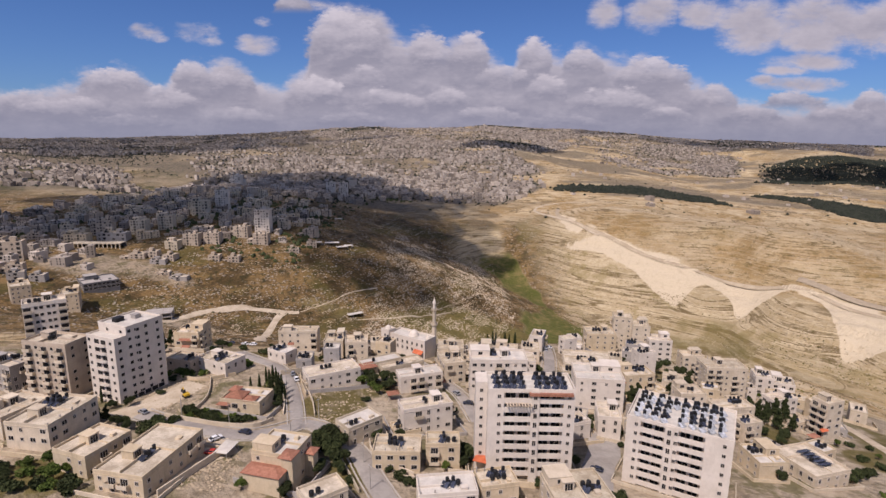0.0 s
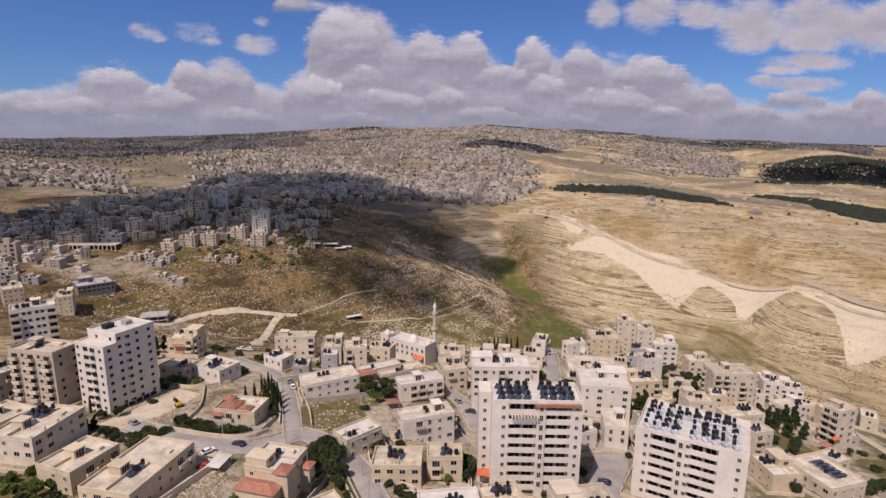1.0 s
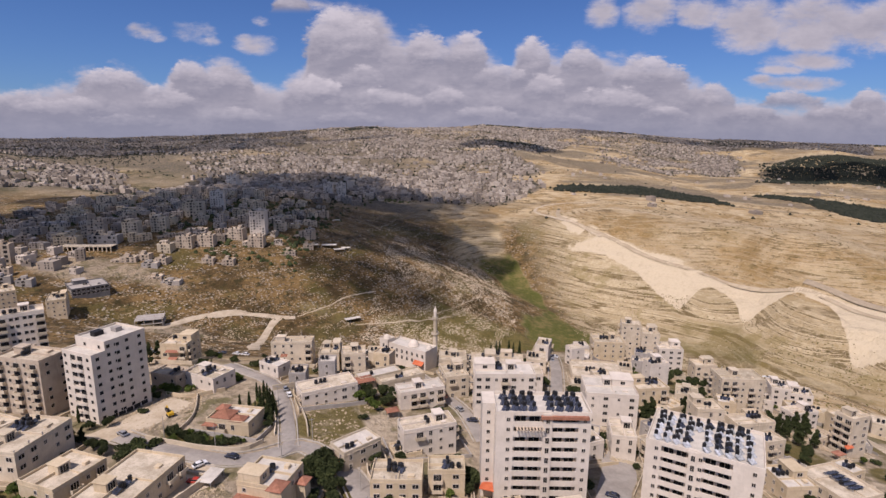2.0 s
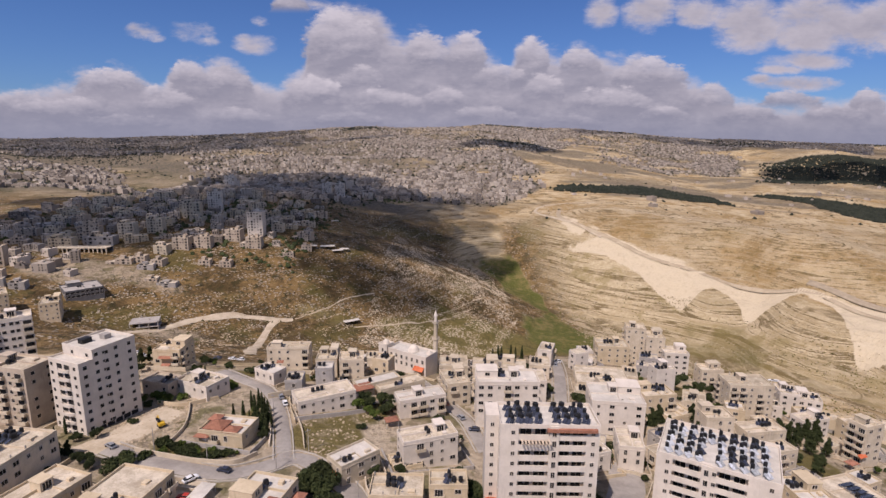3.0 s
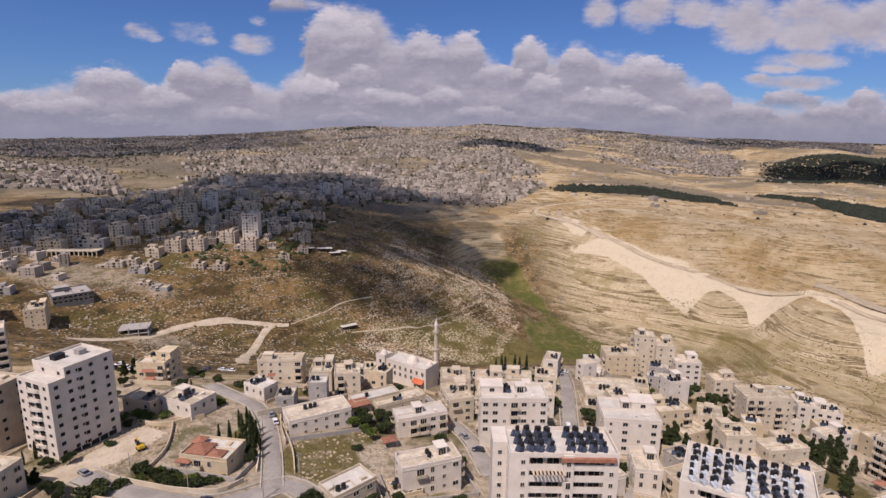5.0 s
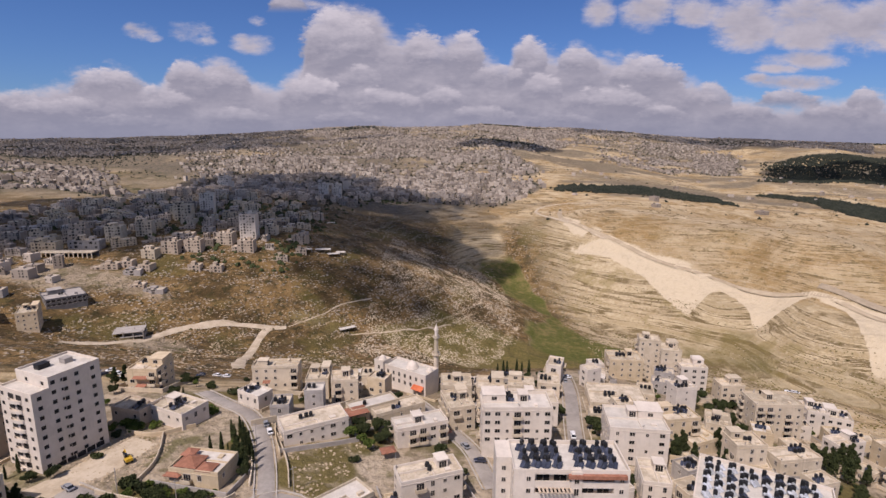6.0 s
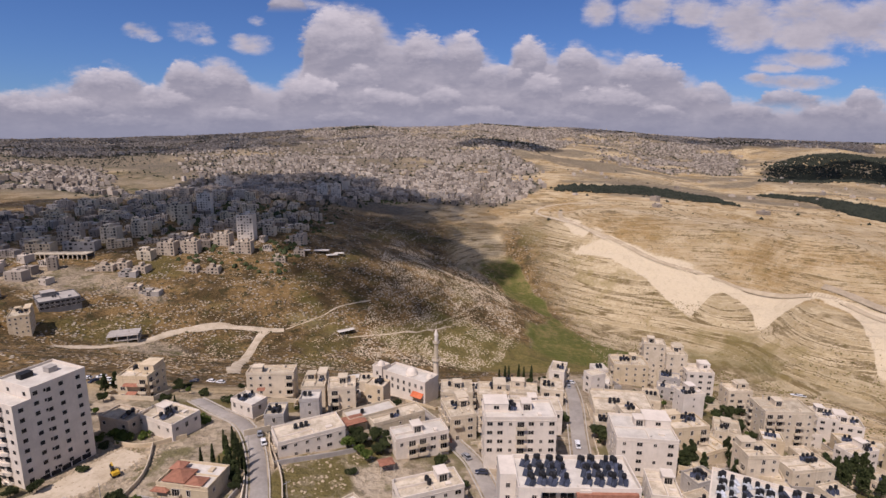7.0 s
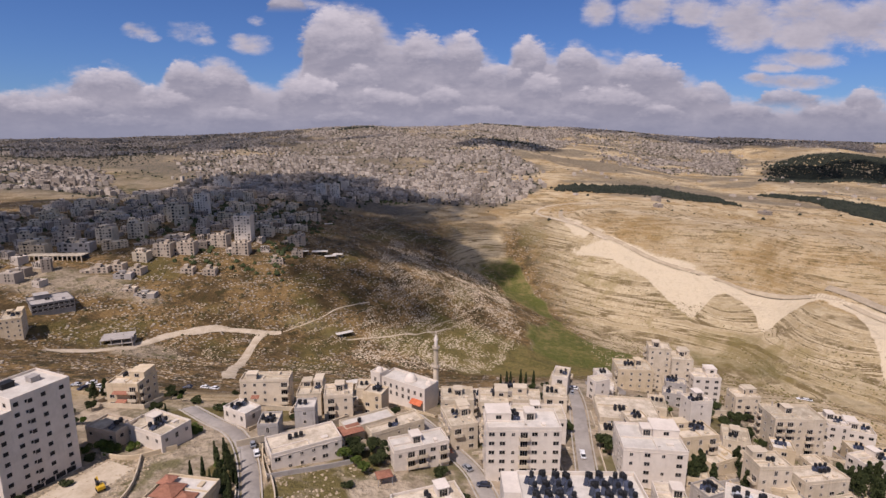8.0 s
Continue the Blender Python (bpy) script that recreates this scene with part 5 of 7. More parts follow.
strip("dirt_track", [(-133, 474), (-112, 500), (-96, 524), (-70, 545)], 1.5, EARTH, "narrow footpath climbing the stony slope", wobble=0.4)
strip("dirt_track", [(-80, 480), (-60, 492), (-30, 512), (5, 540)], 2.2, EARTH, "narrow footpath along the stony slope", wobble=0.4)
strip("dirt_track", [(224, 344), (200, 300), (190, 262), (195, 235), (193, 215), (188, 190)], 6.0, EARTH, "bare earth road at the quarter's edge", wobble=0.4)
strip("road", [(x + 3, y + 3) for x, y, _ in BENCH], 7.5, plain("gravel_road", (0.34, 0.27, 0.18), (0.44, 0.36, 0.25), 0.1, 0.95, bump=0.4), "broad gravel road on a bench above the spoil slope", lift=0.5, even=11)
strip("road", [(x + 14 + 4 * min(k, 2), y + 12 + 3 * min(k, 2)) for k, (x, y, _) in enumerate(BENCH[6:])], 10.0, plain("dark_gravel", (0.28, 0.225, 0.155), (0.38, 0.31, 0.22), 0.1, 0.95, bump=0.4), "dark gravel lane on the hill's shoulder", lift=0.9, even=15)
strip("dirt_track", [(236, 789), (214, 840), (194, 899), (177, 1008), (195, 1066), (239, 1087), (301, 1060)], 6.0, EARTH, "pale earth road looping round the head of the gully", lift=0.6, even=7)
strip("dirt_track", [(170, 1016), (230, 960), (300, 900), (390, 850), (500, 800)], 2.5, EARTH, "faint dirt track over the bare hill", wobble=0.5, lift=0.4)
strip("yard", [(-62, 212), (-52, 222), (-42, 230)], 12.0, plain("dark_tarred_yard", (0.06, 0.055, 0.05), (0.12, 0.11, 0.10), 0.2, 0.9), "dark tarred yard behind a wall", category="yard")
strip("yard", [(-112, 166), (-104, 180), (-98, 196)], 15.0, EARTH, "dusty bare yard beside the white tower", wobble=0.3, category="yard")
strip("yard", [(-80, 130), (-72, 146), (-66, 152)], 15.0, EARTH, "sandy bare plot beside the long house", wobble=0.3, category="yard")

wall("pale retaining wall below the garden", [(-96, 168), (-86, 165.5), (-75, 163.5), (-64, 164), (-59, 170)], 1.5)
wall("pale street wall above the garden", [(-57, 175), (-60, 186), (-66, 200)], 1.2)
wall("pale street wall beside the lane", [(-46, 176), (-50, 188), (-58, 204)], 1.3)
wall("garden wall along the street", [(-24, 161), (-22, 154), (-15, 147), (-8, 143)], 1.6)
wall("garden wall beside the trees", [(-32, 150), (-27, 140), (-23, 132)], 1.4)
wall("long wall of the tarred yard", [(-68, 208), (-57, 216), (-44, 226), (-36, 236)], 2.4)
wall("cream wall beside the stony plot", [(-53, 191), (-57, 200), (-60, 209)], 1.8, material=CREAM)
wall("wall of the villa terrace", [(-106, 200), (-96, 199), (-86, 206)], 1.4, material=CREAM)
wall("wall around the bare yard", [(-94, 200), (-90, 190), (-88, 182), (-88, 174)], 1.3)
wall("street wall at the terrace", [(62, 232), (64, 245), (66, 262)], 2.2)
wall("retaining wall of the lower street", [(36, 226), (40, 246), (46, 268)], 1.8)
wall("low concrete wall beside the earth road", [(186, 268), (183, 240), (184, 215)], 1.0, material=RENDER)
wall("garden wall beside the pines", [(128, 196), (140, 188), (152, 182)], 1.4)
wall("parapet wall above the yard", [(53, 196), (66, 190), (76, 186)], 1.6)
wall("long house's yard wall", [(-66, 150), (-70, 138), (-75, 124)], 2.2)


def blocked(px, py, own=-1, room=1.0):
    """Whether a street or another house stands at a spot."""
    for run, width in STREETS:
        for (ax, ay), (bx, by) in zip(run[:-1], run[1:]):
            n = max(1e-6, (bx - ax) ** 2 + (by - ay) ** 2)
            t = min(1.0, max(0.0, ((px - ax) * (bx - ax) + (py - ay) * (by - ay)) / n))
            if math.hypot(px - ax - t * (bx - ax), py - ay - t * (by - ay)) < width / 2 + 0.2 + room:
                return True
    for k, (x, y, w, d, turn, *_) in enumerate(ROOFS):
        c, s2 = math.cos(turn), math.sin(turn)
        u, v = (px - x) * c + (py - y) * s2, -(px - x) * s2 + (py - y) * c
        if k != own and abs(u) < w / 2 + room and abs(v) < d / 2 + room:
            return True
    return False


def yard_walls():
    """Low walls round the plots, broken where a street or another house stands."""
    gen = random.Random(23)

    for k, (x, y, w, d, turn, *_) in enumerate(ROOFS):
        if y > 300 or x < -160 or gen.random() < 0.25:
            continue
        a, b = w / 2 + gen.uniform(2.2, 4.5), d / 2 + gen.uniform(2.2, 4.5)
        c, s2 = math.cos(turn), math.sin(turn)
        corners = [(-a, b), (-a, -b), (a, -b), (a, b)]
        height, stuff = gen.uniform(0.9, 1.9), gen.choice((STONE, STONE, CREAM, RENDER))
        run = []
        for (p, q), (r, t) in zip(corners[:-1], corners[1:]):
            n = int(math.hypot(r - p, t - q) / 1.6)
            for i in range(n + 1):
                u, v = p + (r - p) * i / n, q + (t - q) * i / n
                px, py = x + u * c - v * s2, y + u * s2 + v * c
                if blocked(px, py, k) or gen.random() < 0.02:
                    if len(run) > 4:
                        wall("low plot wall of pale stone", run, height, 0.3, stuff)
                    run = []
                else:
                    run.append((px, py))
        if len(run) > 4:
            wall("low plot wall of pale stone", run, height, 0.3, stuff)


def pole_model():
    ob = thing("utility_pole", "slim grey utility pole with a cross-arm", "utility pole", 0, 0, -500, group="utility poles")
    bm = bmesh.new()
    lathe(bm, 0, 0, [(0.14, 0), (0.09, 8.5)], 8)
    done("pole", bm, RENDER, ob)
    bm = bmesh.new()
    box(bm, 0, 0, 7.8, 1.8, 0.1, 0.12)
    done("cross_arm", bm, STEEL, ob)
    return ob


POLE = pole_model()
for i, (x, y) in enumerate(((-51, 163), (-44, 174), (-24, 148), (-20, 134), (-62, 196), (-72, 164), (-31, 160), (38, 212), (43, 240), (12, 210), (70, 184), (186, 230), (-90, 168))):
    m = Matrix.Translation((x, y, float(ground(x, y)) - 0.2)) @ Matrix.Rotation(i * 0.7, 4, "Z")
    if i:
        copy_thing(POLE, m)
    else:
        POLE.matrix_basis = m


# ---- small houses and sheds that fill the gaps of the quarter ----
TOWERS = ((26.0, 153.4, 29, 12, -0.02), (77.0, 155.0, 30, 21, -0.52), (-119.0, 188.2, 19.8, 14.8, 1.17), (-15.5, 259.8, 10, 30, 0.98))
SOLID = len(ROOFS)
for x, y, w, d, turn in TOWERS:
    ROOFS.append((x, y, w, d, turn, 0.0, [], 0.5, 0.0))
rng = random.Random(77)
KINDS = (("small pale stone outbuilding among the houses", STONE), ("low cream stone house in a narrow plot", CREAM), ("small white house among crowded roofs", WHITE), ("grey cement shed between the houses", RENDER))
made = 0
for _ in range(2600):
    if made >= 44:
        break
    x, y = (rng.uniform(15, 190), rng.uniform(175, 320)) if rng.random() < 0.72 else (rng.uniform(-60, 20), rng.uniform(205, 275))
    if y > float(np.interp(x, [-60, 0, 60, 110, 150, 190], [255, 265, 292, 318, 296, 262])) or (x > 150 and y < 200):
        continue
    if blocked(x, y, -1, 6.0) or any(((x - a) / c) ** 2 + ((y - b) / d) ** 2 < 1.0 for a, b, c, d in LAWNS):
        continue
    text, stuff = KINDS[made % 4]
    floors = rng.choice((1, 1, 2, 2, 3))
    house(text, round(x, 1), round(y, 1), rng.uniform(6.5, 9.5), rng.uniform(6, 8.5), rng.choice((-8, 5, 20, -20)), float(ground(x, y)) + floors * 3.1, walls=stuff, roof=rng.choice((DUST, DUST, LIME)),
          stair=False, balconies=0.15, gap=4.0, faces=(0, 1), clutter=rng.choice((0.6, 1.0, 1.6)), group="small houses in the gaps")
    made += 1
yard_walls()


# ---- tanks and solar heaters on the roofs ----


def tank_model():
    ob = thing("water_tank", "black plastic water tank on a flat roof", "water tank", 0, 0, -500, group="roof tanks")
    bm = bmesh.new()
    lathe(bm, 0, 0, [(0.62, 0.35), (0.68, 0.45), (0.68, 0.8), (0.64, 0.84), (0.68, 0.9), (0.68, 1.5), (0.6, 1.72), (0.3, 1.86), (0.22, 1.86), (0.22, 1.95)], 12)
    done("barrel", bm, TANK, ob)
    bm = bmesh.new()
    for a, b in ((-1, -1), (1, -1), (1, 1), (-1, 1)):
        box(bm, a * 0.42, b * 0.42, 0, 0.07, 0.07, 0.36)
    box(bm, 0, 0, 0.30, 1.1, 1.1, 0.05)
    done("stand", bm, STEEL, ob)
    return ob


def heater_model(glass, label):
    ob = thing("solar_heater", label, "solar heater", 0, 0, -500, group="roof solar heaters")
    for s in (-0.55, 0.55):
        bm = bmesh.new()
        vs = box(bm, 0, 0, 0, 1.0, 1.9, 0.09)
        bmesh.ops.transform(bm, matrix=Matrix.Translation((s, -0.2, 0.62)) @ Matrix.Rotation(radians(30), 4, "X"), verts=bm.verts)
        done("collector", bm, glass, ob, "glazed collector panel")
    bm = bmesh.new()
    lathe(bm, 0.1, 0.85, [(0.46, 0.75), (0.52, 0.82), (0.52, 1.25), (0.49, 1.3), (0.52, 1.35), (0.52, 2.05), (0.44, 2.25), (0.16, 2.36)], 12)
    done("drum", bm, TANK, ob)
    bm = bmesh.new()
    for s in (-0.9, 0.9):
        box(bm, s, 0.75, 0, 0.06, 0.06, 0.8)
        box(bm, s, -0.9, 0, 0.06, 0.06, 0.2)
        box(bm, s, -0.1, 0.0, 0.05, 1.7, 0.05)
    done("stand", bm, STEEL, ob)
    return ob


TANK_THING = tank_model()
HEATER_THING = heater_model(PANEL, "tilted dark solar collectors with tank on a flat roof")
GLINT_THING = heater_model(GLINT_PANEL, "tilted solar collectors painted with silvery sun glint, with tank on a flat roof")
placed = {TANK_THING: False, HEATER_THING: False, GLINT_THING: False}


def rest(model, m):
    """The model itself the first time, copies after."""
    if not placed[model]:
        placed[model] = True
        model.matrix_basis = m
        return model
    return copy_thing(model, m)


def on_roof(x, y, z, turn, u, v):
    return Matrix.Translation((x + u * math.cos(turn) - v * math.sin(turn), y + u * math.sin(turn) + v * math.cos(turn), z))


rng = random.Random(11)
for x, y, w, d, turn, z, spots, luck, clutter in ROOFS:
    if clutter <= 0:
        continue
    area = w * d
    count = int(min(11, (2.2 + area / 38) * clutter * (0.6 + 0.8 * luck)))
    cu, cv = rng.uniform(-0.25, 0.25) * w, rng.uniform(-0.05, 0.3) * d
    for i in range(count):
        u, v = cu + (i % 3 - 1) * 1.7 + rng.uniform(-0.2, 0.2), cv + (i // 3 - 1) * 1.8 + rng.uniform(-0.2, 0.2)
        if abs(u) > w / 2 - 1.2 or abs(v) > d / 2 - 1.2 or any(abs(u - a) < r and abs(v - b) < r for a, b, r in spots):
            continue
        model = HEATER_THING if rng.random() < 0.35 else TANK_THING
        face = rng.uniform(-0.1, 0.1) - 0.5 if model is HEATER_THING else rng.uniform(0, 3)
        rest(model, on_roof(x, y, z, turn, u, v) @ Matrix.Rotation(face, 4, "Z"))

# the two tall blocks carry rows of heaters with their tanks
for x, y, turn, z, cols, rows, u0, v0, du, dv, face, skip in ((27.4, 153.4, radians(-1.0), 36.53, 9, 3, -10.4, -3.6, 2.55, 3.2, -0.5, 4), (77.0, 155.0, radians(-30.0), 25.33, 10, 5, -12.4, -7.4, 2.65, 3.5, 0.35, 4)):
    for i in range(cols):
        for j in range(rows):
            if (cols == 9 and i == skip) or (cols == 10 and i == skip and j < 3):
                continue
            u, v = u0 + i * du + rng.uniform(-0.25, 0.25), v0 + j * dv + rng.uniform(-0.3, 0.3)
            rest(GLINT_THING if cols == 10 and rng.random() < 0.8 else HEATER_THING, on_roof(x, y, z, turn, u, v) @ Matrix.Rotation(face + rng.uniform(-0.12, 0.12), 4, "Z") @ Matrix.Diagonal((1, 1, rng.uniform(0.85, 1.15), 1)))
            if rng.random() < 0.4:
                rest(TANK_THING, on_roof(x, y, z, turn, u + 0.2, v + 1.7) @ Matrix.Rotation(rng.uniform(0, 3), 4, "Z"))


# ---- trees and shrubs of the near quarter ----


def leaf_cloud(bm, rng, lumps, count, size):
    """Leaf sprays spread over a set of lumps (x, y, z, rx, rz)."""
    for _ in range(count):
        x, y, z, rx, rz = rng.choice(lumps)
        a, b = rng.uniform(0, 2 * math.pi), math.acos(rng.uniform(-0.85, 1))
        k = rng.uniform(0.55, 1.05)
        c = Vector((x + rx * k * math.sin(b) * math.cos(a), y + rx * k * math.sin(b) * math.sin(a), z + rz * k * math.cos(b)))
        m = Euler((rng.uniform(-1.2, 1.2), rng.uniform(-1.2, 1.2), rng.uniform(0, 6.3))).to_matrix()
        s = size * rng.uniform(0.6, 1.4)
        vs = [bm.verts.new(c + m @ Vector(p) * s) for p in ((-0.55, -0.2, 0), (0.2, -0.5, 0.15), (0.6, 0.25, 0), (-0.2, 0.5, 0.2))]
        bm.faces.new(vs)


def trunk(bm, rng, height, r, limbs):
    def stick(a, b, ra, rb):
        z = (b - a).to_track_quat("Z", "Y").to_matrix()
        lo = [bm.verts.new(a + z @ Vector((ra * math.cos(t), ra * math.sin(t), 0))) for t in [k * math.pi / 3 for k in range(6)]]
        hi = [bm.verts.new(b + z @ Vector((rb * math.cos(t), rb * math.sin(t), 0))) for t in [k * math.pi / 3 for k in range(6)]]
        for i in range(6):
            bm.faces.new((lo[i], lo[(i + 1) % 6], hi[(i + 1) % 6], hi[i]))
    top = Vector((0, 0, height))
    stick(Vector((0, 0, -0.4)), top, r, r * 0.6)
    for i in range(limbs):
        a = 6.28 * i / max(1, limbs) + rng.uniform(-0.4, 0.4)
        stick(top * rng.uniform(0.7, 1.0), top + Vector((math.cos(a), math.sin(a), rng.uniform(0.7, 1.4))) * height * 0.6, r * 0.45, r * 0.15)


def tree_model(name, label, lumps, count, size, stem, limbs, leaf, seed):
    rng = random.Random(seed)
    ob = thing(name, label, "tree" if "shrub" not in name else "shrub", 0, 0, -500, group=name + "s of the gardens")
    bm = bmesh.new()
    trunk(bm, rng, stem, 0.12 + stem * 0.05, limbs)
    done("trunk", bm, BARK, ob)
    bm = bmesh.new()
    leaf_cloud(bm, rng, lumps, count, size)
    done("crown", bm, leaf, ob)
    return ob


def lumps_of(seed, n, spread, z0, z1, r):
    rng = random.Random(seed)
    return [(rng.uniform(-spread, spread), rng.uniform(-spread, spread), rng.uniform(z0, z1), r * rng.uniform(0.7, 1.2), r * rng.uniform(0.55, 1.0)) for _ in range(n)]


CYPRESS = tree_model("cypress", "narrow dark green cypress", [(0, 0, 0.9 + i * 0.85, 0.95 * math.sin(0.35 + 2.5 * (i + 1) / 11) * (1 - i / 16), 0.8) for i in range(10)], 1500, 0.33, 1.0, 0, LEAF, 1)
BROAD = tree_model("broadleaf_tree", "rounded dark green garden tree", lumps_of(2, 11, 1.7, 2.6, 4.8, 1.35), 2300, 0.41, 2.0, 4, LEAF, 2)
BROAD_B = tree_model("broadleaf_tree", "loose-crowned olive green garden tree", lumps_of(6, 9, 1.5, 2.0, 4.2, 1.2), 1900, 0.38, 1.7, 4, LIGHTLEAF, 7)
PINE = tree_model("pine", "tall dark pine with ragged crown", [(0.4 * math.sin(i * 2.1), 0.4 * math.cos(i * 1.7), 2.6 + i * 0.85, 2.1 * (1 - i / 9.5), 0.75) for i in range(8)], 2200, 0.40, 3.0, 3, LEAF, 3)
SHRUB = tree_model("shrub", "low dark green shrub", lumps_of(4, 6, 0.9, 0.5, 1.2, 0.75), 760, 0.31, 0.5, 3, LEAF, 4)
SHRUB_B = tree_model("shrub", "low light green shrub", lumps_of(5, 6, 1.0, 0.4, 1.1, 0.75), 760, 0.31, 0.5, 3, LIGHTLEAF, 5)
grown = set()


def grow(model, places, size=1.0, seed=0):
    rng = random.Random(seed + len(places))
    for x, y in places:
        m = Matrix.Translation((x, y, float(ground(x, y)) - 0.1)) @ Matrix.Rotation(rng.uniform(0, 6.28), 4, "Z")
        k = size * rng.uniform(0.82, 1.2)
        if model in grown:
            ob = copy_thing(model, m)
        else:
            grown.add(model)
            ob = model
            ob.matrix_basis = m
        ob.scale = (k * rng.uniform(0.9, 1.1), k * rng.uniform(0.9, 1.1), k)


grow(PINE, [(-123, 160.5), (-120.5, 162), (-118, 161), (-115.5, 162.5), (-113, 163)], 0.72)
grow(BROAD, [(-107.5, 160), (-103, 157.5), (-105, 160.5)], 0.72)
grow(SHRUB, [(-97, 157), (-94, 160), (-96, 163), (-99, 161), (-91, 164)], 1.5)
grow(CYPRESS, [(-68, 194), (-65.5, 190), (-63, 187), (-61, 184), (-66, 196), (-59.5, 181), (-71, 199), (-69, 201), (-62, 190), (-64, 193), (-73, 187.5), (-70, 188.5), (-67, 186), (-60, 187)], 0.85)
grow(BROAD, [(-64.5, 186.5), (-62, 183), (-67, 191), (-60.5, 179.5), (-66, 188)], 0.62, 41)
grow(SHRUB, [(-90, 172), (-89, 174), (-88, 172), (-82, 168), (-77, 166), (-74, 166.5), (-85, 170), (-80, 170), (-71, 167), (-79, 167.5), (-68, 168)], 1.3, 3)
grow(SHRUB_B, [(-84, 172), (-78, 169), (-73, 169), (-87, 168), (-66, 170)], 1.1, 4)
grow(BROAD, [(-38, 153), (-34, 149), (-33, 154), (-36, 158), (-40, 148), (-31, 146)], 1.1, 2)
grow(BROAD_B, [(-33, 205), (-29, 203), (-26, 200)], 0.9, 5)
grow(BROAD, [(-22, 205), (-29, 209), (-25, 213), (-31, 212), (-20, 210)], 0.85, 6)
grow(BROAD, [(-27, 167), (-22, 164), (-43, 128), (-30, 141), (-36, 140)], 0.75, 7)
grow(SHRUB, [(-31, 164), (-20, 160), (-44, 131), (-27, 132), (-26, 137), (-39, 143), (-12, 141), (-10, 139), (-7, 138), (-4, 140), (-16, 145)], 1.3, 8)
grow(BROAD, [(4, 164), (8, 160), (10, 156), (7, 152), (3, 158)], 0.95, 9)
grow(BROAD_B, [(-117, 134), (-110, 130), (-106, 129), (-104, 132), (-112, 136)], 0.8, 10)
grow(SHRUB, [(-101, 127), (-113, 124), (-121, 131), (-108, 126), (-118, 127), (-124, 133), (-98, 124), (-127, 128)], 1.6, 11)
grow(SHRUB_B, [(-115, 130), (-109, 133), (-119, 136), (-104, 126)], 1.5, 12)
grow(BROAD, [(57, 224)], 1.15, 13)
grow(PINE, [(82, 211), (86, 214), (89, 211), (102, 216), (105, 213), (103, 222), (100, 210)], 1.05, 14)
grow(PINE, [(139, 220), (144, 221), (150, 224), (156, 227), (162, 230), (145, 217), (152, 219), (158, 222), (148, 213), (155, 213)], 1.05, 15)
grow(BROAD, [(137, 204), (139, 196), (143, 201), (133, 208), (147, 206), (130, 200)], 0.8, 16)
grow(CYPRESS, [(93, 315), (95.5, 317), (91, 313), (36, 287), (38.5, 287), (41, 281), (28, 277), (25, 275), (30, 279)], 1.0, 17)
grow(BROAD, [(101, 318), (105, 316), (103, 320)], 0.9, 18)
grow(BROAD, [(106, 262), (112, 270), (119, 276), (120, 260), (122, 256), (127, 282), (126, 254), (115, 266), (118, 250), (130, 270)], 1.0, 19)
grow(SHRUB, [(110, 264), (124, 262), (129, 258), (133, 288), (138, 285), (142, 283), (82, 222), (85, 226), (77, 190), (72, 187), (66, 192), (60, 194), (56, 197)], 1.5, 20)
grow(PINE, [(-134, 247), (-136, 243), (-132, 250)], 0.85, 21)
grow(SHRUB_B, [(-108, 206), (-106, 204), (-99, 205.5), (-86, 217), (-104, 203)], 1.5, 22)
grow(BROAD, [(146, 168), (151, 171), (155, 174)], 0.7, 23)
grow(SHRUB, [(161, 178), (168, 190), (175, 205), (172, 184), (180, 226), (183, 236), (201, 262), (208, 270), (196, 280), (176, 268)], 1.5, 24)
grow(SHRUB, [(-60, 262), (-75, 268), (-90, 264), (-52, 256), (-112, 262), (-120, 268), (-33, 264), (-140, 262), (-146, 256)], 1.3, 25)


# greenery in the gaps between the houses
rng = random.Random(91)
gaps = []
for _ in range(1500):
    if len(gaps) >= 134:
        break
    x, y = rng.uniform(-140, 185), rng.uniform(126, 300)
    if y > float(np.interp(x, [-140, -60, 0, 60, 110, 185], [262, 262, 272, 296, 318, 262])) or blocked(x, y, -1, 1.6):
        continue
    gaps.append((x, y))
grow(SHRUB, gaps[:34], 1.1, 31)
grow(SHRUB_B, gaps[34:48], 1.0, 32)
grow(BROAD, gaps[48:72], 0.6, 33)
grow(BROAD_B, gaps[72:80], 0.6, 34)
grow(CYPRESS, gaps[80:92], 0.6, 35)
grow(BROAD, gaps[92:112], 0.72, 36)
grow(SHRUB, gaps[112:126], 1.5, 37)
grow(BROAD_B, gaps[126:134], 0.7, 38)


# ---- parked vehicles ----
GLASS = plain("car_glass", (0.015, 0.017, 0.02), (0.03, 0.033, 0.04), 1.0, 0.1)
RUBBER = plain("tyre_rubber", (0.012, 0.012, 0.012), (0.03, 0.03, 0.03), 3.0, 0.9)
PAINTS = {"white": plain("white_car_paint", (0.66, 0.66, 0.66), (0.74, 0.74, 0.74), 1.0, 0.3), "silver": plain("silver_car_paint", (0.32, 0.33, 0.35), (0.40, 0.41, 0.43), 1.0, 0.3, 0.4),
          "dark": plain("dark_car_paint", (0.025, 0.03, 0.05), (0.04, 0.045, 0.07), 1.0, 0.25), "red": plain("red_car_paint", (0.35, 0.03, 0.02), (0.42, 0.05, 0.03), 1.0, 0.3)}


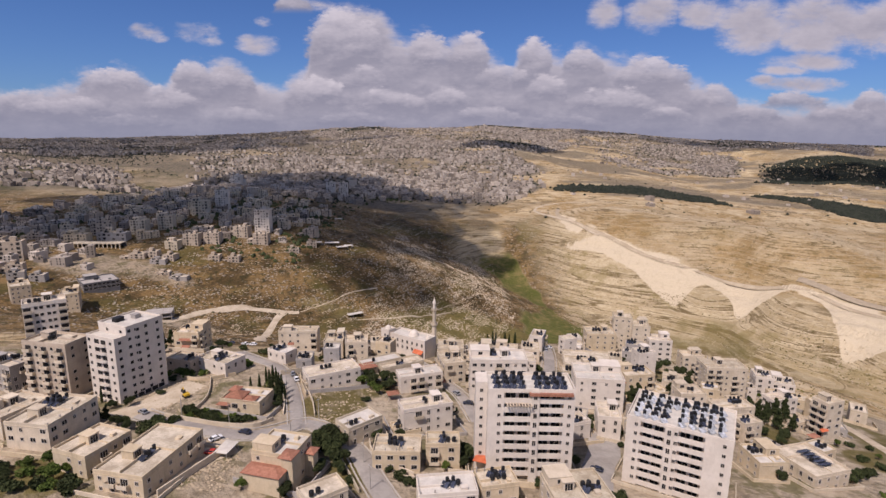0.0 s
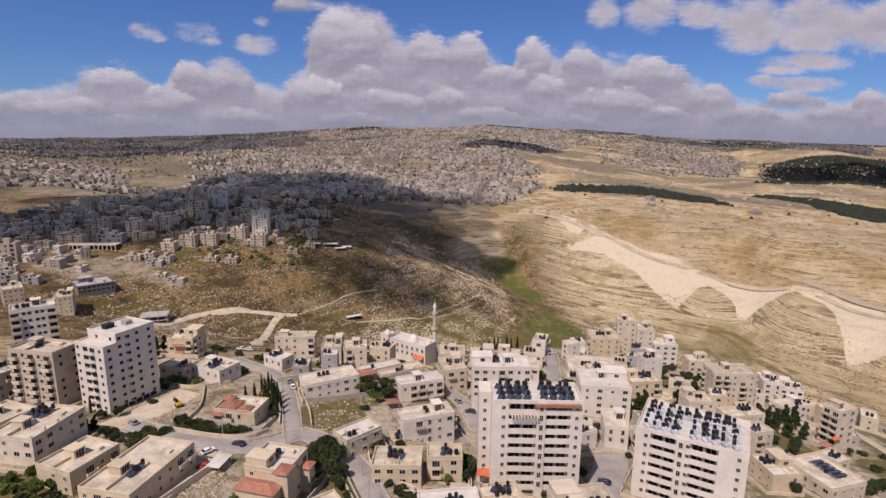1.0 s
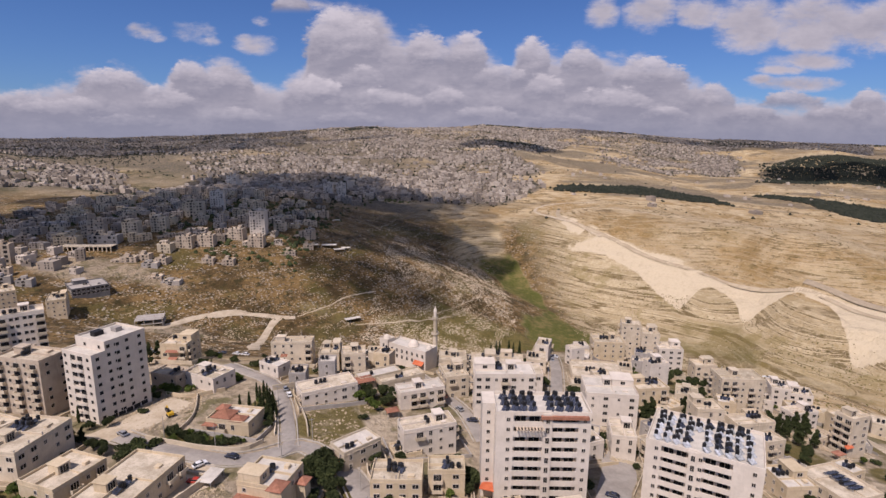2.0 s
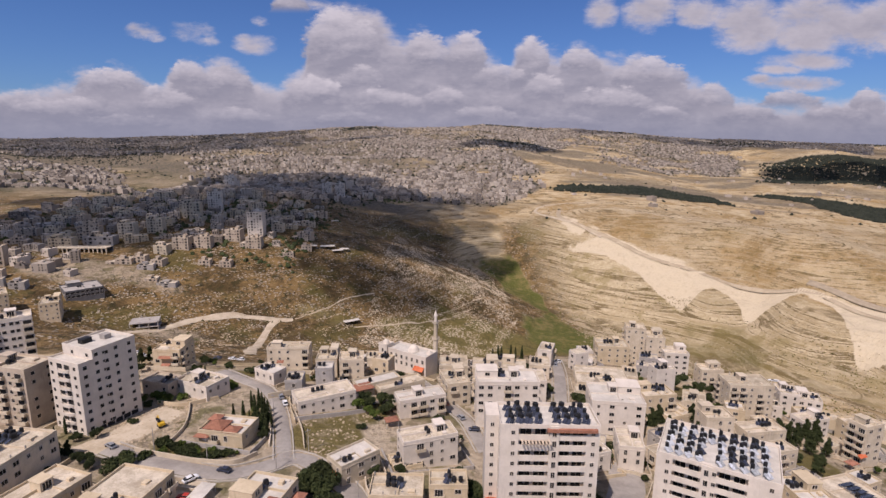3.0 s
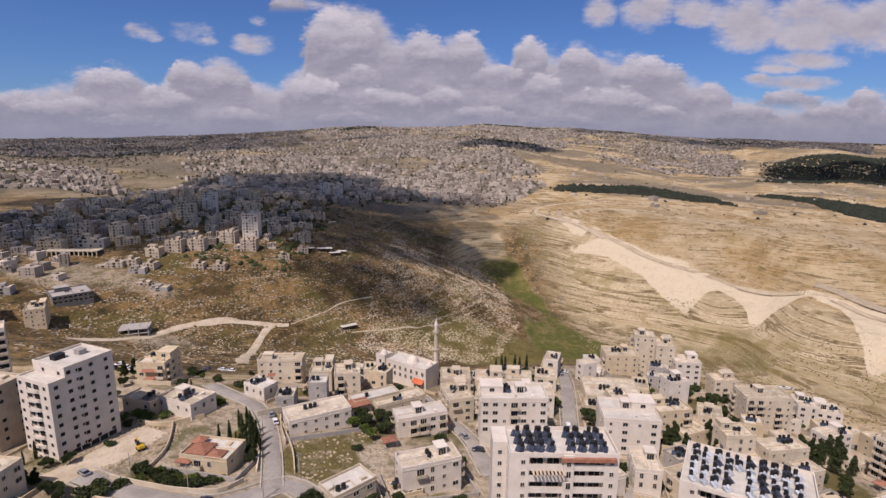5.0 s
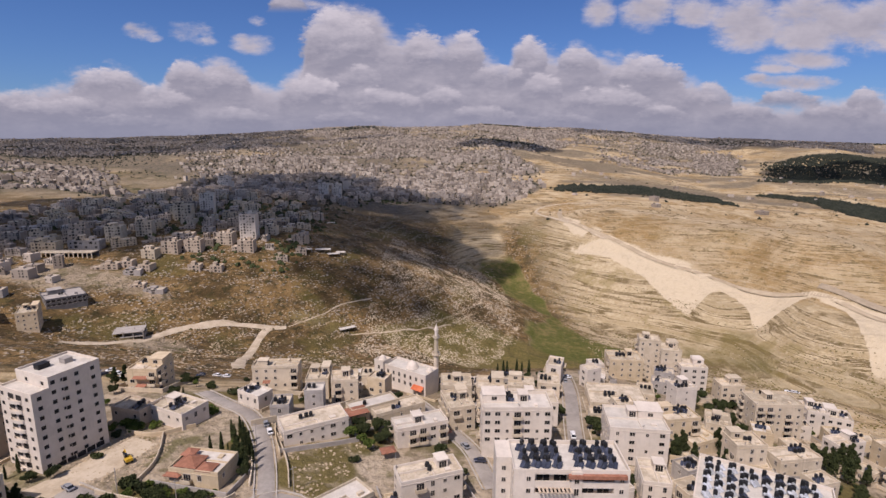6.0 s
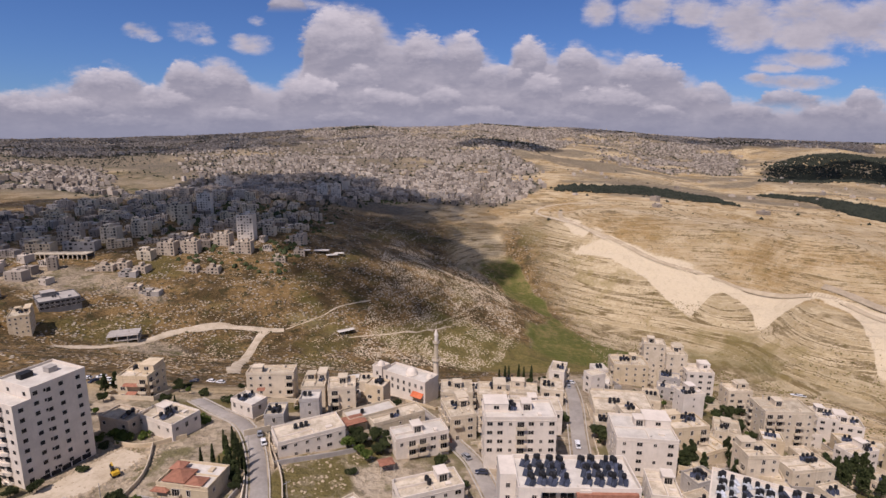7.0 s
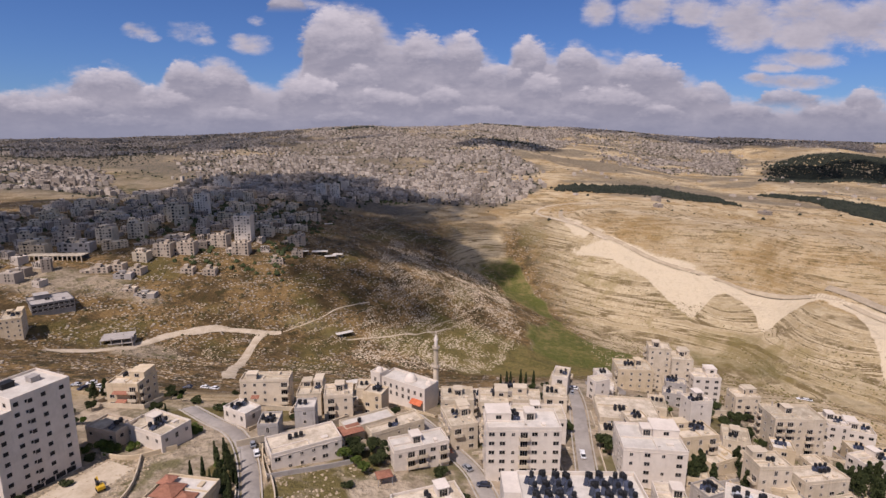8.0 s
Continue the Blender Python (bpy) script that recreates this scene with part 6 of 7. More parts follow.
def prism(bm, outline, half):
    """A side outline of (y, z) pulled out across x."""
    a = [bm.verts.new((-half, y, z)) for y, z in outline]
    b = [bm.verts.new((half, y, z)) for y, z in outline]
    n = len(outline)
    for i in range(n):
        bm.faces.new((a[i], b[i], b[(i + 1) % n], a[(i + 1) % n]))
    bm.faces.new(a[::-1])
    bm.faces.new(b)
    bmesh.ops.recalc_face_normals(bm, faces=bm.faces)


def car(paint, x, y, heading, label, long=1.0):
    ob = thing("car", label, "car", x, y, float(ground(x, y)) + 0.3, radians(heading), "parked cars")
    bm = bmesh.new()
    prism(bm, [(-2.1 * long, 0.35), (2.1 * long, 0.35), (2.15 * long, 0.7), (1.2 * long, 0.92), (-1.7 * long, 0.98), (-2.15 * long, 0.85)], 0.86)
    bmesh.ops.bevel(bm, geom=list(bm.edges), offset=0.06, segments=1, affect="EDGES")
    body = done("body", bm, PAINTS[paint], ob)
    bm = bmesh.new()
    prism(bm, [(1.15 * long, 0.9), (0.45 * long, 1.4), (-1.25 * long, 1.42), (-1.9 * long, 0.95)], 0.72)
    done("glazing", bm, GLASS, ob, "dark car windows")
    bm = bmesh.new()
    box(bm, 0, -0.4 * long, 1.41, 1.36, 1.6 * long, 0.06, 0, 0.92)
    done("roof", bm, PAINTS[paint], ob)
    for sx in (-0.8, 0.8):
        for sy in (-1.3, 1.3):
            bm = bmesh.new()
            lathe(bm, 0, 0, [(0.2, -0.1), (0.32, -0.1), (0.32, 0.1), (0.2, 0.1)], 10)
            bmesh.ops.transform(bm, matrix=Matrix.Translation((sx, sy * long, 0.32)) @ Matrix.Rotation(math.pi / 2, 4, "Y"), verts=bm.verts)
            done("wheel", bm, RUBBER, ob)
    return ob


car("dark", -65.1, 159.5, 75, "dark blue car parked at the street's edge")
car("silver", -104.3, 169.5, 60, "silver car on the dusty yard")
car("white", -72.4, 154.1, -40, "white car on the sandy plot")
car("white", -60.5, 204.7, 25, "white car parked in the lane")
car("silver", -63.5, 209.9, 25, "silver car parked in the lane")
car("white", 47.5, 220.1, -8, "white van parked in the straight street", 1.25)
car("silver", 57.9, 276.1, -10, "silver car at the street's head")
car("dark", 10.9, 198.9, 85, "dark car crossing the lane's foot")
car("silver", 6.4, 207.5, 30, "silver car beside the lane")
car("white", 60.5, 284.0, 70, "white car at the street's end")
car("dark", 52.0, 158.0, 60, "dark car on the asphalt yard")
car("red", -70.1, 145.8, 85, "red car beside a white shelter")
car("white", -106.5, 280.6, 80, "white car beside the dirt track")
car("white", -112.0, 283.0, 75, "white car near the track's foot")
car("dark", -118.0, 279.0, 100, "dark car near the town edge")
for i in range(9):
    car(("white", "silver", "white", "dark")[i % 4], -160 + i * 3.1, 258 + (i % 3) * 5, 70 + 25 * (i % 4), "old car standing on a crowded lot")


# ---- small canopies and awnings ----


def canopy(label, x, y, w, d, turn, h, material, rise=0.8):
    ob = thing("canopy", label, "canopy", x, y, float(ground(x, y)) - 0.1, radians(turn), "canopies")
    bm = bmesh.new()
    hip(bm, 0, 0, h, w, d, rise, 0.2)
    done("cover", bm, material, ob)
    for a in (-1, 1):
        for b in (-1, 1):
            bm = bmesh.new()
            box(bm, a * (w / 2 - 0.1), b * (d / 2 - 0.1), 0, 0.12, 0.12, h)
            done("post", bm, STEEL, ob)


canopy("orange canvas canopy beside the white-roofed house", -32.5, 160.5, 4.2, 3.6, 40, 2.8, ORANGE, 0.9)
canopy("orange canopy at the tall block's side", 13.2, 150.5, 5.0, 3.6, -20, 4.6, ORANGE, 0.5)
canopy("red-orange canopy between the houses", 79.5, 224.0, 5.0, 7.0, 15, 6.5, ORANGE, 0.6)
canopy("white shelter roof beside the street", -17.5, 150.5, 6.0, 3.6, -25, 2.6, LIME, 0.3)
canopy("white sheet-metal shelter on the sandy plot", -66.0, 147.0, 6.5, 4.0, 80, 2.4, LIME, 0.3)
canopy("red tiled porch roof below the white house", -19.5, 196.5, 4.5, 3.5, 20, 3.0, TILE, 0.7)
canopy("salmon tiled roof at the long building's end", -33.5, 219.5, 8.0, 6.0, 28, 4.4, TILE, 0.7)
canopy("red tiled roof beside the low house", 119.0, 226.0, 6.0, 6.0, 10, 5.2, TILE, 0.5)
canopy("red tiled porch at the tall house's foot", 158.5, 204.5, 4.0, 3.0, 18, 3.2, TILE, 0.5)
canopy("pale sheet-metal shed on the stony slope", -84.0, 486.0, 15.0, 5.0, 35, 2.6, LIME, 0.4)
canopy("pale lean-to at the quarter's edge", -45.0, 300.0, 8.0, 4.0, 20, 3.0, LIME, 0.4)


# ---- a solar array, awnings, painted walls and a digger ----


def solar_array():
    ob = thing("solar_array", "dark solar array on a low stone roof", "solar array", 134.5, 172.0, -1.3, radians(15.7))
    for i in range(5):
        bm = bmesh.new()
        box(bm, 0, 0, 0, 2.0, 5.2, 0.08)
        bmesh.ops.transform(bm, matrix=Matrix.Translation((0.6, 4.6 - i * 2.06, 0.9)) @ Matrix.Rotation(math.pi / 2, 4, "Z") @ Matrix.Rotation(radians(12), 4, "Y"), verts=bm.verts)
        done("panel", bm, PANEL, ob)
    for s in (-1, 1):
        bm = bmesh.new()
        box(bm, 0.6 + s * 2.0, 0.4, 0, 0.1, 10.0, 0.9)
        done("rail", bm, STEEL, ob)


solar_array()


def wall_awning(label, x, y, z, turn, w, material):
    ob = thing("awning", label, "awning", x, y, z, radians(turn), "wall awnings")
    bm = bmesh.new()
    box(bm, 0, -0.8, 0, w, 1.7, 0.1)
    bmesh.ops.transform(bm, matrix=Matrix.Rotation(0.45, 4, "X"), verts=bm.verts)
    done("cover", bm, material, ob)
    for s in (-1, 1):
        bm = bmesh.new()
        box(bm, s * w / 2 * 0.9, -0.6, -0.45, 0.06, 1.3, 0.06)
        done("arm", bm, STEEL, ob)


wall_awning("red tiled awning over the upper windows", -123.0, 239.4, 16.4, -2, 6.0, TILE)
wall_awning("red tiled awning over the lower windows", -123.0, 239.4, 13.0, -2, 4.0, TILE)
wall_awning("red awning over a doorway in the lane", -0.5, 212.0, 9.5, 15, 4.0, TILE)
wall_awning("orange awning at the corner house", 164.0, 207.5, -9.0, 18, 4.0, ORANGE)
wall_awning("red tiled awning of the pale house", -72.0, 238.0, 15.5, 3, 3.0, TILE)


def painted_wall(label, x, y, w, turn, h, material):
    ob = thing("screen_wall", label, "wall", x, y, float(ground(x, y)) - 0.2, radians(turn))
    bm = bmesh.new()
    box(bm, 0, 0, 0, w, 0.3, h)
    done("wall", bm, RENDER, ob)
    bm = bmesh.new()
    box(bm, 0, -0.17, h * 0.35, w * 0.92, 0.03, h * 0.55)
    done("painted_panel", bm, material, ob, "faded blue paint")


painted_wall("low wall with faded blue paint", 66.0, 240.0, 7.0, -8, 4.0, BLUE)
painted_wall("low wall with faded blue paint", 80.0, 238.0, 6.0, -8, 4.4, BLUE)

YELLOW = plain("yellow_machine_paint", (0.50, 0.30, 0.02), (0.60, 0.38, 0.04), 1.0, 0.5)


def digger(x, y):
    ob = thing("excavator", "small yellow excavator on a dusty yard", "excavator", x, y, float(ground(x, y)) + 0.25, 0.8)
    for s in (-1, 1):
        bm = bmesh.new()
        prism(bm, [(-1.3, 0.2), (-1.0, 0), (1.0, 0), (1.3, 0.2), (1.3, 0.5), (1.0, 0.7), (-1.0, 0.7), (-1.3, 0.5)], 0.22)
        for v in bm.verts:
            v.co.x += s * 0.8
        done("track", bm, RUBBER, ob)
    bm = bmesh.new()
    box(bm, 0, -0.2, 0.75, 1.9, 2.4, 0.8, 0, 0.94)
    done("body", bm, YELLOW, ob)
    bm = bmesh.new()
    box(bm, -0.45, 0.5, 1.55, 0.9, 1.1, 1.1, 0, 0.9)
    done("cab", bm, GLASS, ob)
    bm = bmesh.new()
    prism(bm, [(0.9, 1.0), (2.6, 2.6), (4.0, 1.6), (4.1, 1.8), (2.6, 3.0), (0.8, 1.4)], 0.14)
    done("arm", bm, YELLOW, ob)
    bm = bmesh.new()
    prism(bm, [(3.9, 1.7), (4.3, 1.6), (4.2, 0.7), (3.6, 0.6), (3.5, 0.9)], 0.35)
    done("bucket", bm, RUBBER, ob)


digger(-96.0, 183.5)
car("white", 246.0, 383.0, 65, "white lorry parked on the earth road", 2.2)


# ---- the quarter on the opposite hill ----


def window_row(ob, rng, mx, my, turn, length, z, deep=False):
    """One storey's run of small dark windows with pale sills, on one face of a distant house."""
    bm = bmesh.new()
    n = max(2, int(length / 2.9))
    for i in range(n):
        if rng.random() < 0.18:
            continue
        o = ((i + 0.5) / n - 0.5) * (length - 1.0)
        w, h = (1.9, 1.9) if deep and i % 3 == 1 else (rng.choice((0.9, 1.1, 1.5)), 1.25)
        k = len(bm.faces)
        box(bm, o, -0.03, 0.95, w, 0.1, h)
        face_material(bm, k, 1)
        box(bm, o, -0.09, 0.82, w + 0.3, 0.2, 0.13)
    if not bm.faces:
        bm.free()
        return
    tagged(bit("window_row", mesh_of("window_row", bm, FRAME, SHADE_BLACK), ob, mx, my, z, turn), kind="stuff")


def hill_house_model(w, d, floors, walls, seed, label, roof=None, wing=0.0, setback=0.0):
    """A flat-roofed house on the far side: body, perhaps a lower wing and a set-back top storey, windows on three faces."""
    rng = random.Random(seed)
    h = floors * 3.05 + 0.4
    ob = thing("house", label, "house", 0, 0, -600, group="houses of the opposite hill")
    blocks = [("wall", 0, 0, w, d, h, floors)]
    if wing:
        blocks.append(("wing", (w * (0.5 + wing / 2) - 0.3) * rng.choice((-1, 1)), -d * 0.12, w * wing, d * 0.8, h - 3.05 * (1 + floors // 4), max(1, floors - 1 - floors // 4)))
    for name, bx, by, bw, bd, bh, fl in blocks:
        bm = bmesh.new()
        box(bm, bx, by, -5, bw, bd, bh + 5)
        done(name, bm, walls, ob)
        bm = bmesh.new()
        ring(bm, bw + 0.08, bd + 0.08, bh - 0.05, 0.8, 0.3)
        for v in bm.verts:
            v.co.x, v.co.y = v.co.x + bx, v.co.y + by
        done("parapet", bm, walls, ob)
        bm = bmesh.new()
        box(bm, bx, by, bh, bw - 0.7, bd - 0.7, 0.06)
        done("roof", bm, roof or DUST, ob)
        for f in range(fl):
            for (mx, my), turn, length in sides(bw, bd)[:2]:
                window_row(ob, rng, mx + bx, my + by, turn, length, bh - (f + 1) * 3.05, turn == 0.0)
    tx, ty, tw, td = rng.uniform(-0.2, 0.2) * w, 0.2 * d, 3.4, 4.0
    if setback:
        tw, td, tx = w * setback, d * 0.6, w * (1 - setback) / 2 * rng.choice((-0.8, 0.8))
    bm = bmesh.new()
    box(bm, tx, ty, h + 0.05, tw, td, 2.7)
    box(bm, tx, ty, h + 2.75, tw + 0.3, td + 0.3, 0.14)
    done("stair_head", bm, walls, ob)
    if setback:
        window_row(ob, rng, tx, ty - td / 2, 0.0, tw, h)
    bm = bmesh.new()
    for k in range(rng.randint(2, 4)):
        lathe(bm, rng.uniform(-0.4, 0.4) * w, -0.3 * d + rng.uniform(-0.8, 0.8), [(0.65, h + 0.2), (0.7, h + 0.3), (0.7, h + 1.6), (0.3, h + 1.9)], 8)
    tagged(done("tank_row", bm, TANK, ob), "black roof tanks", kind="stuff")
    return ob


HILL = [hill_house_model(13, 11, 3, STONE, 1, "pale stone three-storey house on the hill", setback=0.5), hill_house_model(16, 12, 4, BUFF, 2, "buff four-storey house on the hill", wing=0.4),
        hill_house_model(11, 10, 2, BUFF, 3, "buff two-storey house on the hill", wing=0.6), hill_house_model(16, 13, 5, STONE, 4, "five-storey pale apartment house on the hill", setback=0.4),
        hill_house_model(22, 12, 3, CREAM, 6, "long cream stone building on the hill", setback=0.3), hill_house_model(17, 14, 9, WHITE, 5, "nine-storey pale stone block on the hill"),
        hill_house_model(10, 9, 2, RENDER, 7, "low grey cement house on the hill"), hill_house_model(12, 11, 3, CREAM, 8, "cream three-storey house on the hill", roof=LIME, wing=0.5),
        hill_house_model(20, 12, 2, RENDER, 9, "long low grey workshop on the hill", roof=LIME), hill_house_model(24, 9, 5, WHITE, 10, "broad white apartment block on the hill", setback=0.2)]
used_hill = set()


def hill_house(kind, x, y, turn, sx=1.0, sz=1.0):
    z = min(float(ground(x + a, y + b)) for a in (-6, 6) for b in (-6, 6))
    m = Matrix.Translation((x, y, z)) @ Matrix.Rotation(turn, 4, "Z")
    if kind in used_hill:
        ob = copy_thing(HILL[kind], m)
    else:
        used_hill.add(kind)
        ob = HILL[kind]
        ob.matrix_basis = m
    ob.scale = (sx, 1.0, sz)
    return ob


MARKED = [(4, -381, 542, 0.1), (5, -211, 613, 0.05), (0, -195, 640, 0.0), (5, -370, 950, 0.0), (5, -307, 733, 0.2), (3, -330, 700, 0.2), (3, -321, 607, 0.15),
          (3, -340, 585, 0.1), (1, -268, 556, 0.0), (1, -250, 565, 0.05), (1, -228, 592, -0.05), (1, -202, 578, 0.05), (2, -233, 527, 0.1), (2, -215, 532, 0.1)]
for k, x, y, a in MARKED:
    hill_house(k, x, y, a)
for k, x, y, a in ((2, -289, 515, 0.1), (2, -270, 512, -0.1), (5, -222, 1044, 0.0), (5, -200, 1057, 0.1), (0, -357, 560, 0.3), (1, -375, 580, 0.2), (2, -150, 592, 0.2), (2, -165, 572, 0.3), (0, -281, 540, 0.0), (1, -395, 610, 0.3), (0, -425, 590, 0.4), (2, -440, 560, 0.4)):
    hill_house(k, x, y, a)
taken = [(x, y) for _, x, y, _ in MARKED] + [(-289, 515), (-270, 512), (-222, 1044), (-200, 1057), (-357, 560), (-375, 580), (-150, 592), (-165, 572), (-281, 540), (-395, 610), (-425, 590), (-440, 560)]
rng = random.Random(5)
tries = 0
while len(taken) < 108 and tries < 6000:
    tries += 1
    y = 560 + 330 * rng.random() ** 1.1
    east = float(np.interp(y, [560, 607, 700, 850, 1000, 1100], [-190, -150, -165, -185, -150, -60]))
    west = float(np.interp(y, [560, 650, 800, 1100], [-440, -500, -520, -520]))
    x = rng.uniform(west, east)
    if min((x - a) ** 2 + (y - b) ** 2 for a, b in taken) < 21.5 ** 2:
        continue
    taken.append((x, y))
    hill_house(rng.choice((0, 0, 1, 7, 2, 2, 4, 6, 7, 1, 8, 6, 3)), x, y, rng.choice((0.1, 0.25, -0.1, 0.4, 0.7)) + rng.uniform(-0.08, 0.08), rng.uniform(0.9, 1.4), rng.uniform(0.55, 0.82))

# the western edge of the hill: a brown block, a long shed, a broad hall and houses below the street
for k, x, y, a, sx, sz in ((1, -398, 474, 0.35, 1.5, 1.35), (1, -422, 486, 0.35, 1.2, 1.2), (8, -352, 556, 0.05, 1.5, 1.3), (6, -350, 420, 0.5, 1.2, 1.0), (2, -366, 440, 0.4, 1.1, 1.0), (6, -335, 424, 0.3, 1.1, 0.9), (7, -380, 425, 0.5, 1.0, 1.0),
                          (6, -246, 478, 0.1, 1.6, 0.6), (2, -262, 482, 0.2, 1.0, 0.7), (9, -374, 962, 0.0, 1.1, 1.25), (3, -318, 690, 0.15, 1.3, 1.2), (6, -276, 500, 0.2, 1.4, 0.8), (2, -300, 508, 0.15, 1.3, 0.8)):
    hill_house(k, x, y, a, sx, sz)


def long_shed(x, y, w, d, turn):
    """A low open-fronted shed: deck, back wall and a row of piers."""
    z = min(float(ground(x + a, y + b)) for a in (-15, 0, 15) for b in (-4, 4))
    ob = thing("long_shed", "long low shed with dark open bays under a street", "shed", x, y, z, turn)
    bm = bmesh.new()
    box(bm, 0, 0, 4.2, w, d, 0.6)
    done("roof", bm, DUST, ob)
    bm = bmesh.new()
    box(bm, 0, d / 2 - 0.4, -2, w, 0.8, 6.2)
    done("back_wall", bm, SHADEGREY, ob)
    for k in range(13):
        bm = bmesh.new()
        box(bm, (k / 12 - 0.5) * (w - 0.8), -d / 2 + 0.5, -2, 0.8, 0.8, 6.2)
        done("pier", bm, STONE, ob)


long_shed(-352, 528, 50, 12, 0.05)


def frame_house(x, y, w, d, turn):
    """An unfinished concrete frame: slabs on bare columns, with a few infill walls."""
    z = foot(x, y, w, d, turn)
    ob = thing("unfinished_house", "unfinished grey concrete frame with dark open storeys", "unfinished house", x, y, z, turn)
    for lift in (-0.4, 3.2, 6.6):
        bm = bmesh.new()
        box(bm, 0, 0, lift, w, d, 0.35)
        done("slab", bm, RENDER, ob)
    for i in range(4):
        for j in range(3):
            bm = bmesh.new()
            box(bm, (i / 3 - 0.5) * (w - 1), (j / 2 - 0.5) * (d - 1), 0, 0.5, 0.5, 8.2 if (i + j) % 2 else 6.6)
            done("column", bm, RENDER, ob)
    for bx, by, bw, bd in ((-w * 0.2, d / 2 - 0.4, w * 0.5, 0.25), (w / 2 - 0.4, 0, 0.25, d * 0.5), (-w * 0.3, -d * 0.1, w * 0.3, 0.25)):
        bm = bmesh.new()
        box(bm, bx, by, 0, bw, bd, 3.2)
        done("infill_wall", bm, RENDER, ob)


frame_house(-230.0, 409.8, 20.0, 15.0, 0.35)

# open sheds on the brow of the hill
for x, y, w, d, a in ((-146, 597, 12, 7, 20), (-130, 607, 16, 8, 10), (-118, 603, 12, 7, 25), (-112, 612, 10, 6, 0), (-152, 760, 10, 6, 15)):
    canopy("pale sheet-metal barn roof on the hill's brow", x, y, w, d, a, 3.0, LIME, 0.6)


# ---- the far town: too many houses to count ----


def far_town():
    gen = np.random.RandomState(4)
    verts, quads, kinds = [], [], []

    def boxes(x, y, z, w, d, h, a, kind):
        c, s = math.cos(a), math.sin(a)
        k = len(verts)
        for e in (0, h):
            for p, q in ((-1, -1), (1, -1), (1, 1), (-1, 1)):
                verts.append((x + (p * w * c - q * d * s) / 2, y + (p * w * s + q * d * c) / 2, z + e))
        for f in ((4, 5, 6, 7), (0, 1, 5, 4), (1, 2, 6, 5), (2, 3, 7, 6), (3, 0, 4, 7)):
            quads.append([k + i for i in f])
            kinds.append(kind)

    spots = []
    y = 440.0
    while y < 4300:
        gap = 10.5 + y * 0.0009
        x = -0.9 * y - 60
        while x < 0.9 * y + 60:
            spots.append((x + gen.uniform(-0.4, 0.4) * gap, y + gen.uniform(-0.4, 0.4) * gap))
            x += gap
        y += gap
    spots = np.array(spots)
    spots = spots[gen.rand(len(spots)) < far_density(spots[:, 0], spots[:, 1])]
    home = np.array(taken)
    near = np.array([((home - p) ** 2).sum(1).min() for p in spots])
    spots = spots[(near > 15.0 ** 2) | (spots[:, 1] > 900)]
    for px, py, z in zip(spots[:, 0], spots[:, 1], ground(spots[:, 0], spots[:, 1])):
        f = float(np.interp(py, [860, 900, 1300, 2200], [0.62, 0.92, 0.62, 0.46])) * gen.choice([0.8, 1.0, 1.25])
        w, d = gen.uniform(9, 20) * f, gen.uniform(9, 16) * f
        floors = int(gen.choice([2, 3, 3, 4, 4, 5, 7], p=[0.36, 0.30, 0.2, 0.08, 0.04, 0.015, 0.005]))
        storey = 3.1 * f * 0.95
        h, a = floors * storey + 1, gen.choice([0.0, 0.25, -0.2, 0.5]) + gen.uniform(-0.08, 0.08)
        boxes(px, py, z - 6, w, d, h + 6, a, 0)
        boxes(px + gen.uniform(-2, 2), py + gen.uniform(-2, 2), z + h, 4.5 * f, 4.5 * f, gen.uniform(1.2, 2.6) * f, a, 0)
        if gen.rand() < 0.5:
            boxes(px + gen.uniform(-3, 3), py + gen.uniform(-3, 3), z + h, 2.4 * f, 2.4 * f, 1.8 * f, a, 1)
        if py > 1150:
            continue
        c, s = math.cos(a), math.sin(a)
        n = max(2, int(w / 3.4 / f))
        for f in range(floors):
            for i in range(n):
                if gen.rand() < 0.25:
                    continue
                o, wz, ww = ((i + 0.5) / n - 0.5) * w, z + h - (f + 1) * storey + 0.6, gen.uniform(0.35, 0.7)
                k = len(verts)
                for p, q in ((-1, 0), (1, 0), (1, 1), (-1, 1)):
                    u, v = o + p * ww, -d / 2 - 0.12
                    verts.append((px + u * c - v * s, py + u * s + v * c, wz + q * 1.3))
                quads.append([k, k + 1, k + 2, k + 3])
                kinds.append(1)
    me = bpy.data.meshes.new("far_houses")
    me.from_pydata(verts, [], quads)
    m, t, b = surface("far_house_stone", 0.9)
    r = t.n.new("ShaderNodeNewGeometry").outputs["Random Per Island"]
    pos = t.n.new("ShaderNodeNewGeometry").outputs["Position"]
    col = t.mix(r, (0.18, 0.148, 0.118), (0.56, 0.485, 0.40))
    t.put(b.inputs["Base Color"], t.mix(t.mul(t.step(t.noise(pos, 0.25, 3.0), 0.45, 0.7), 0.4), col, (0.33, 0.27, 0.21)))
    me.materials.append(m)
    me.materials.append(SHADE_BLACK)
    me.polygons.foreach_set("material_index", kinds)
    tagged(new("far_houses", me), "crowded pale stone houses over the far hills", "houses", kind="stuff")


far_town()


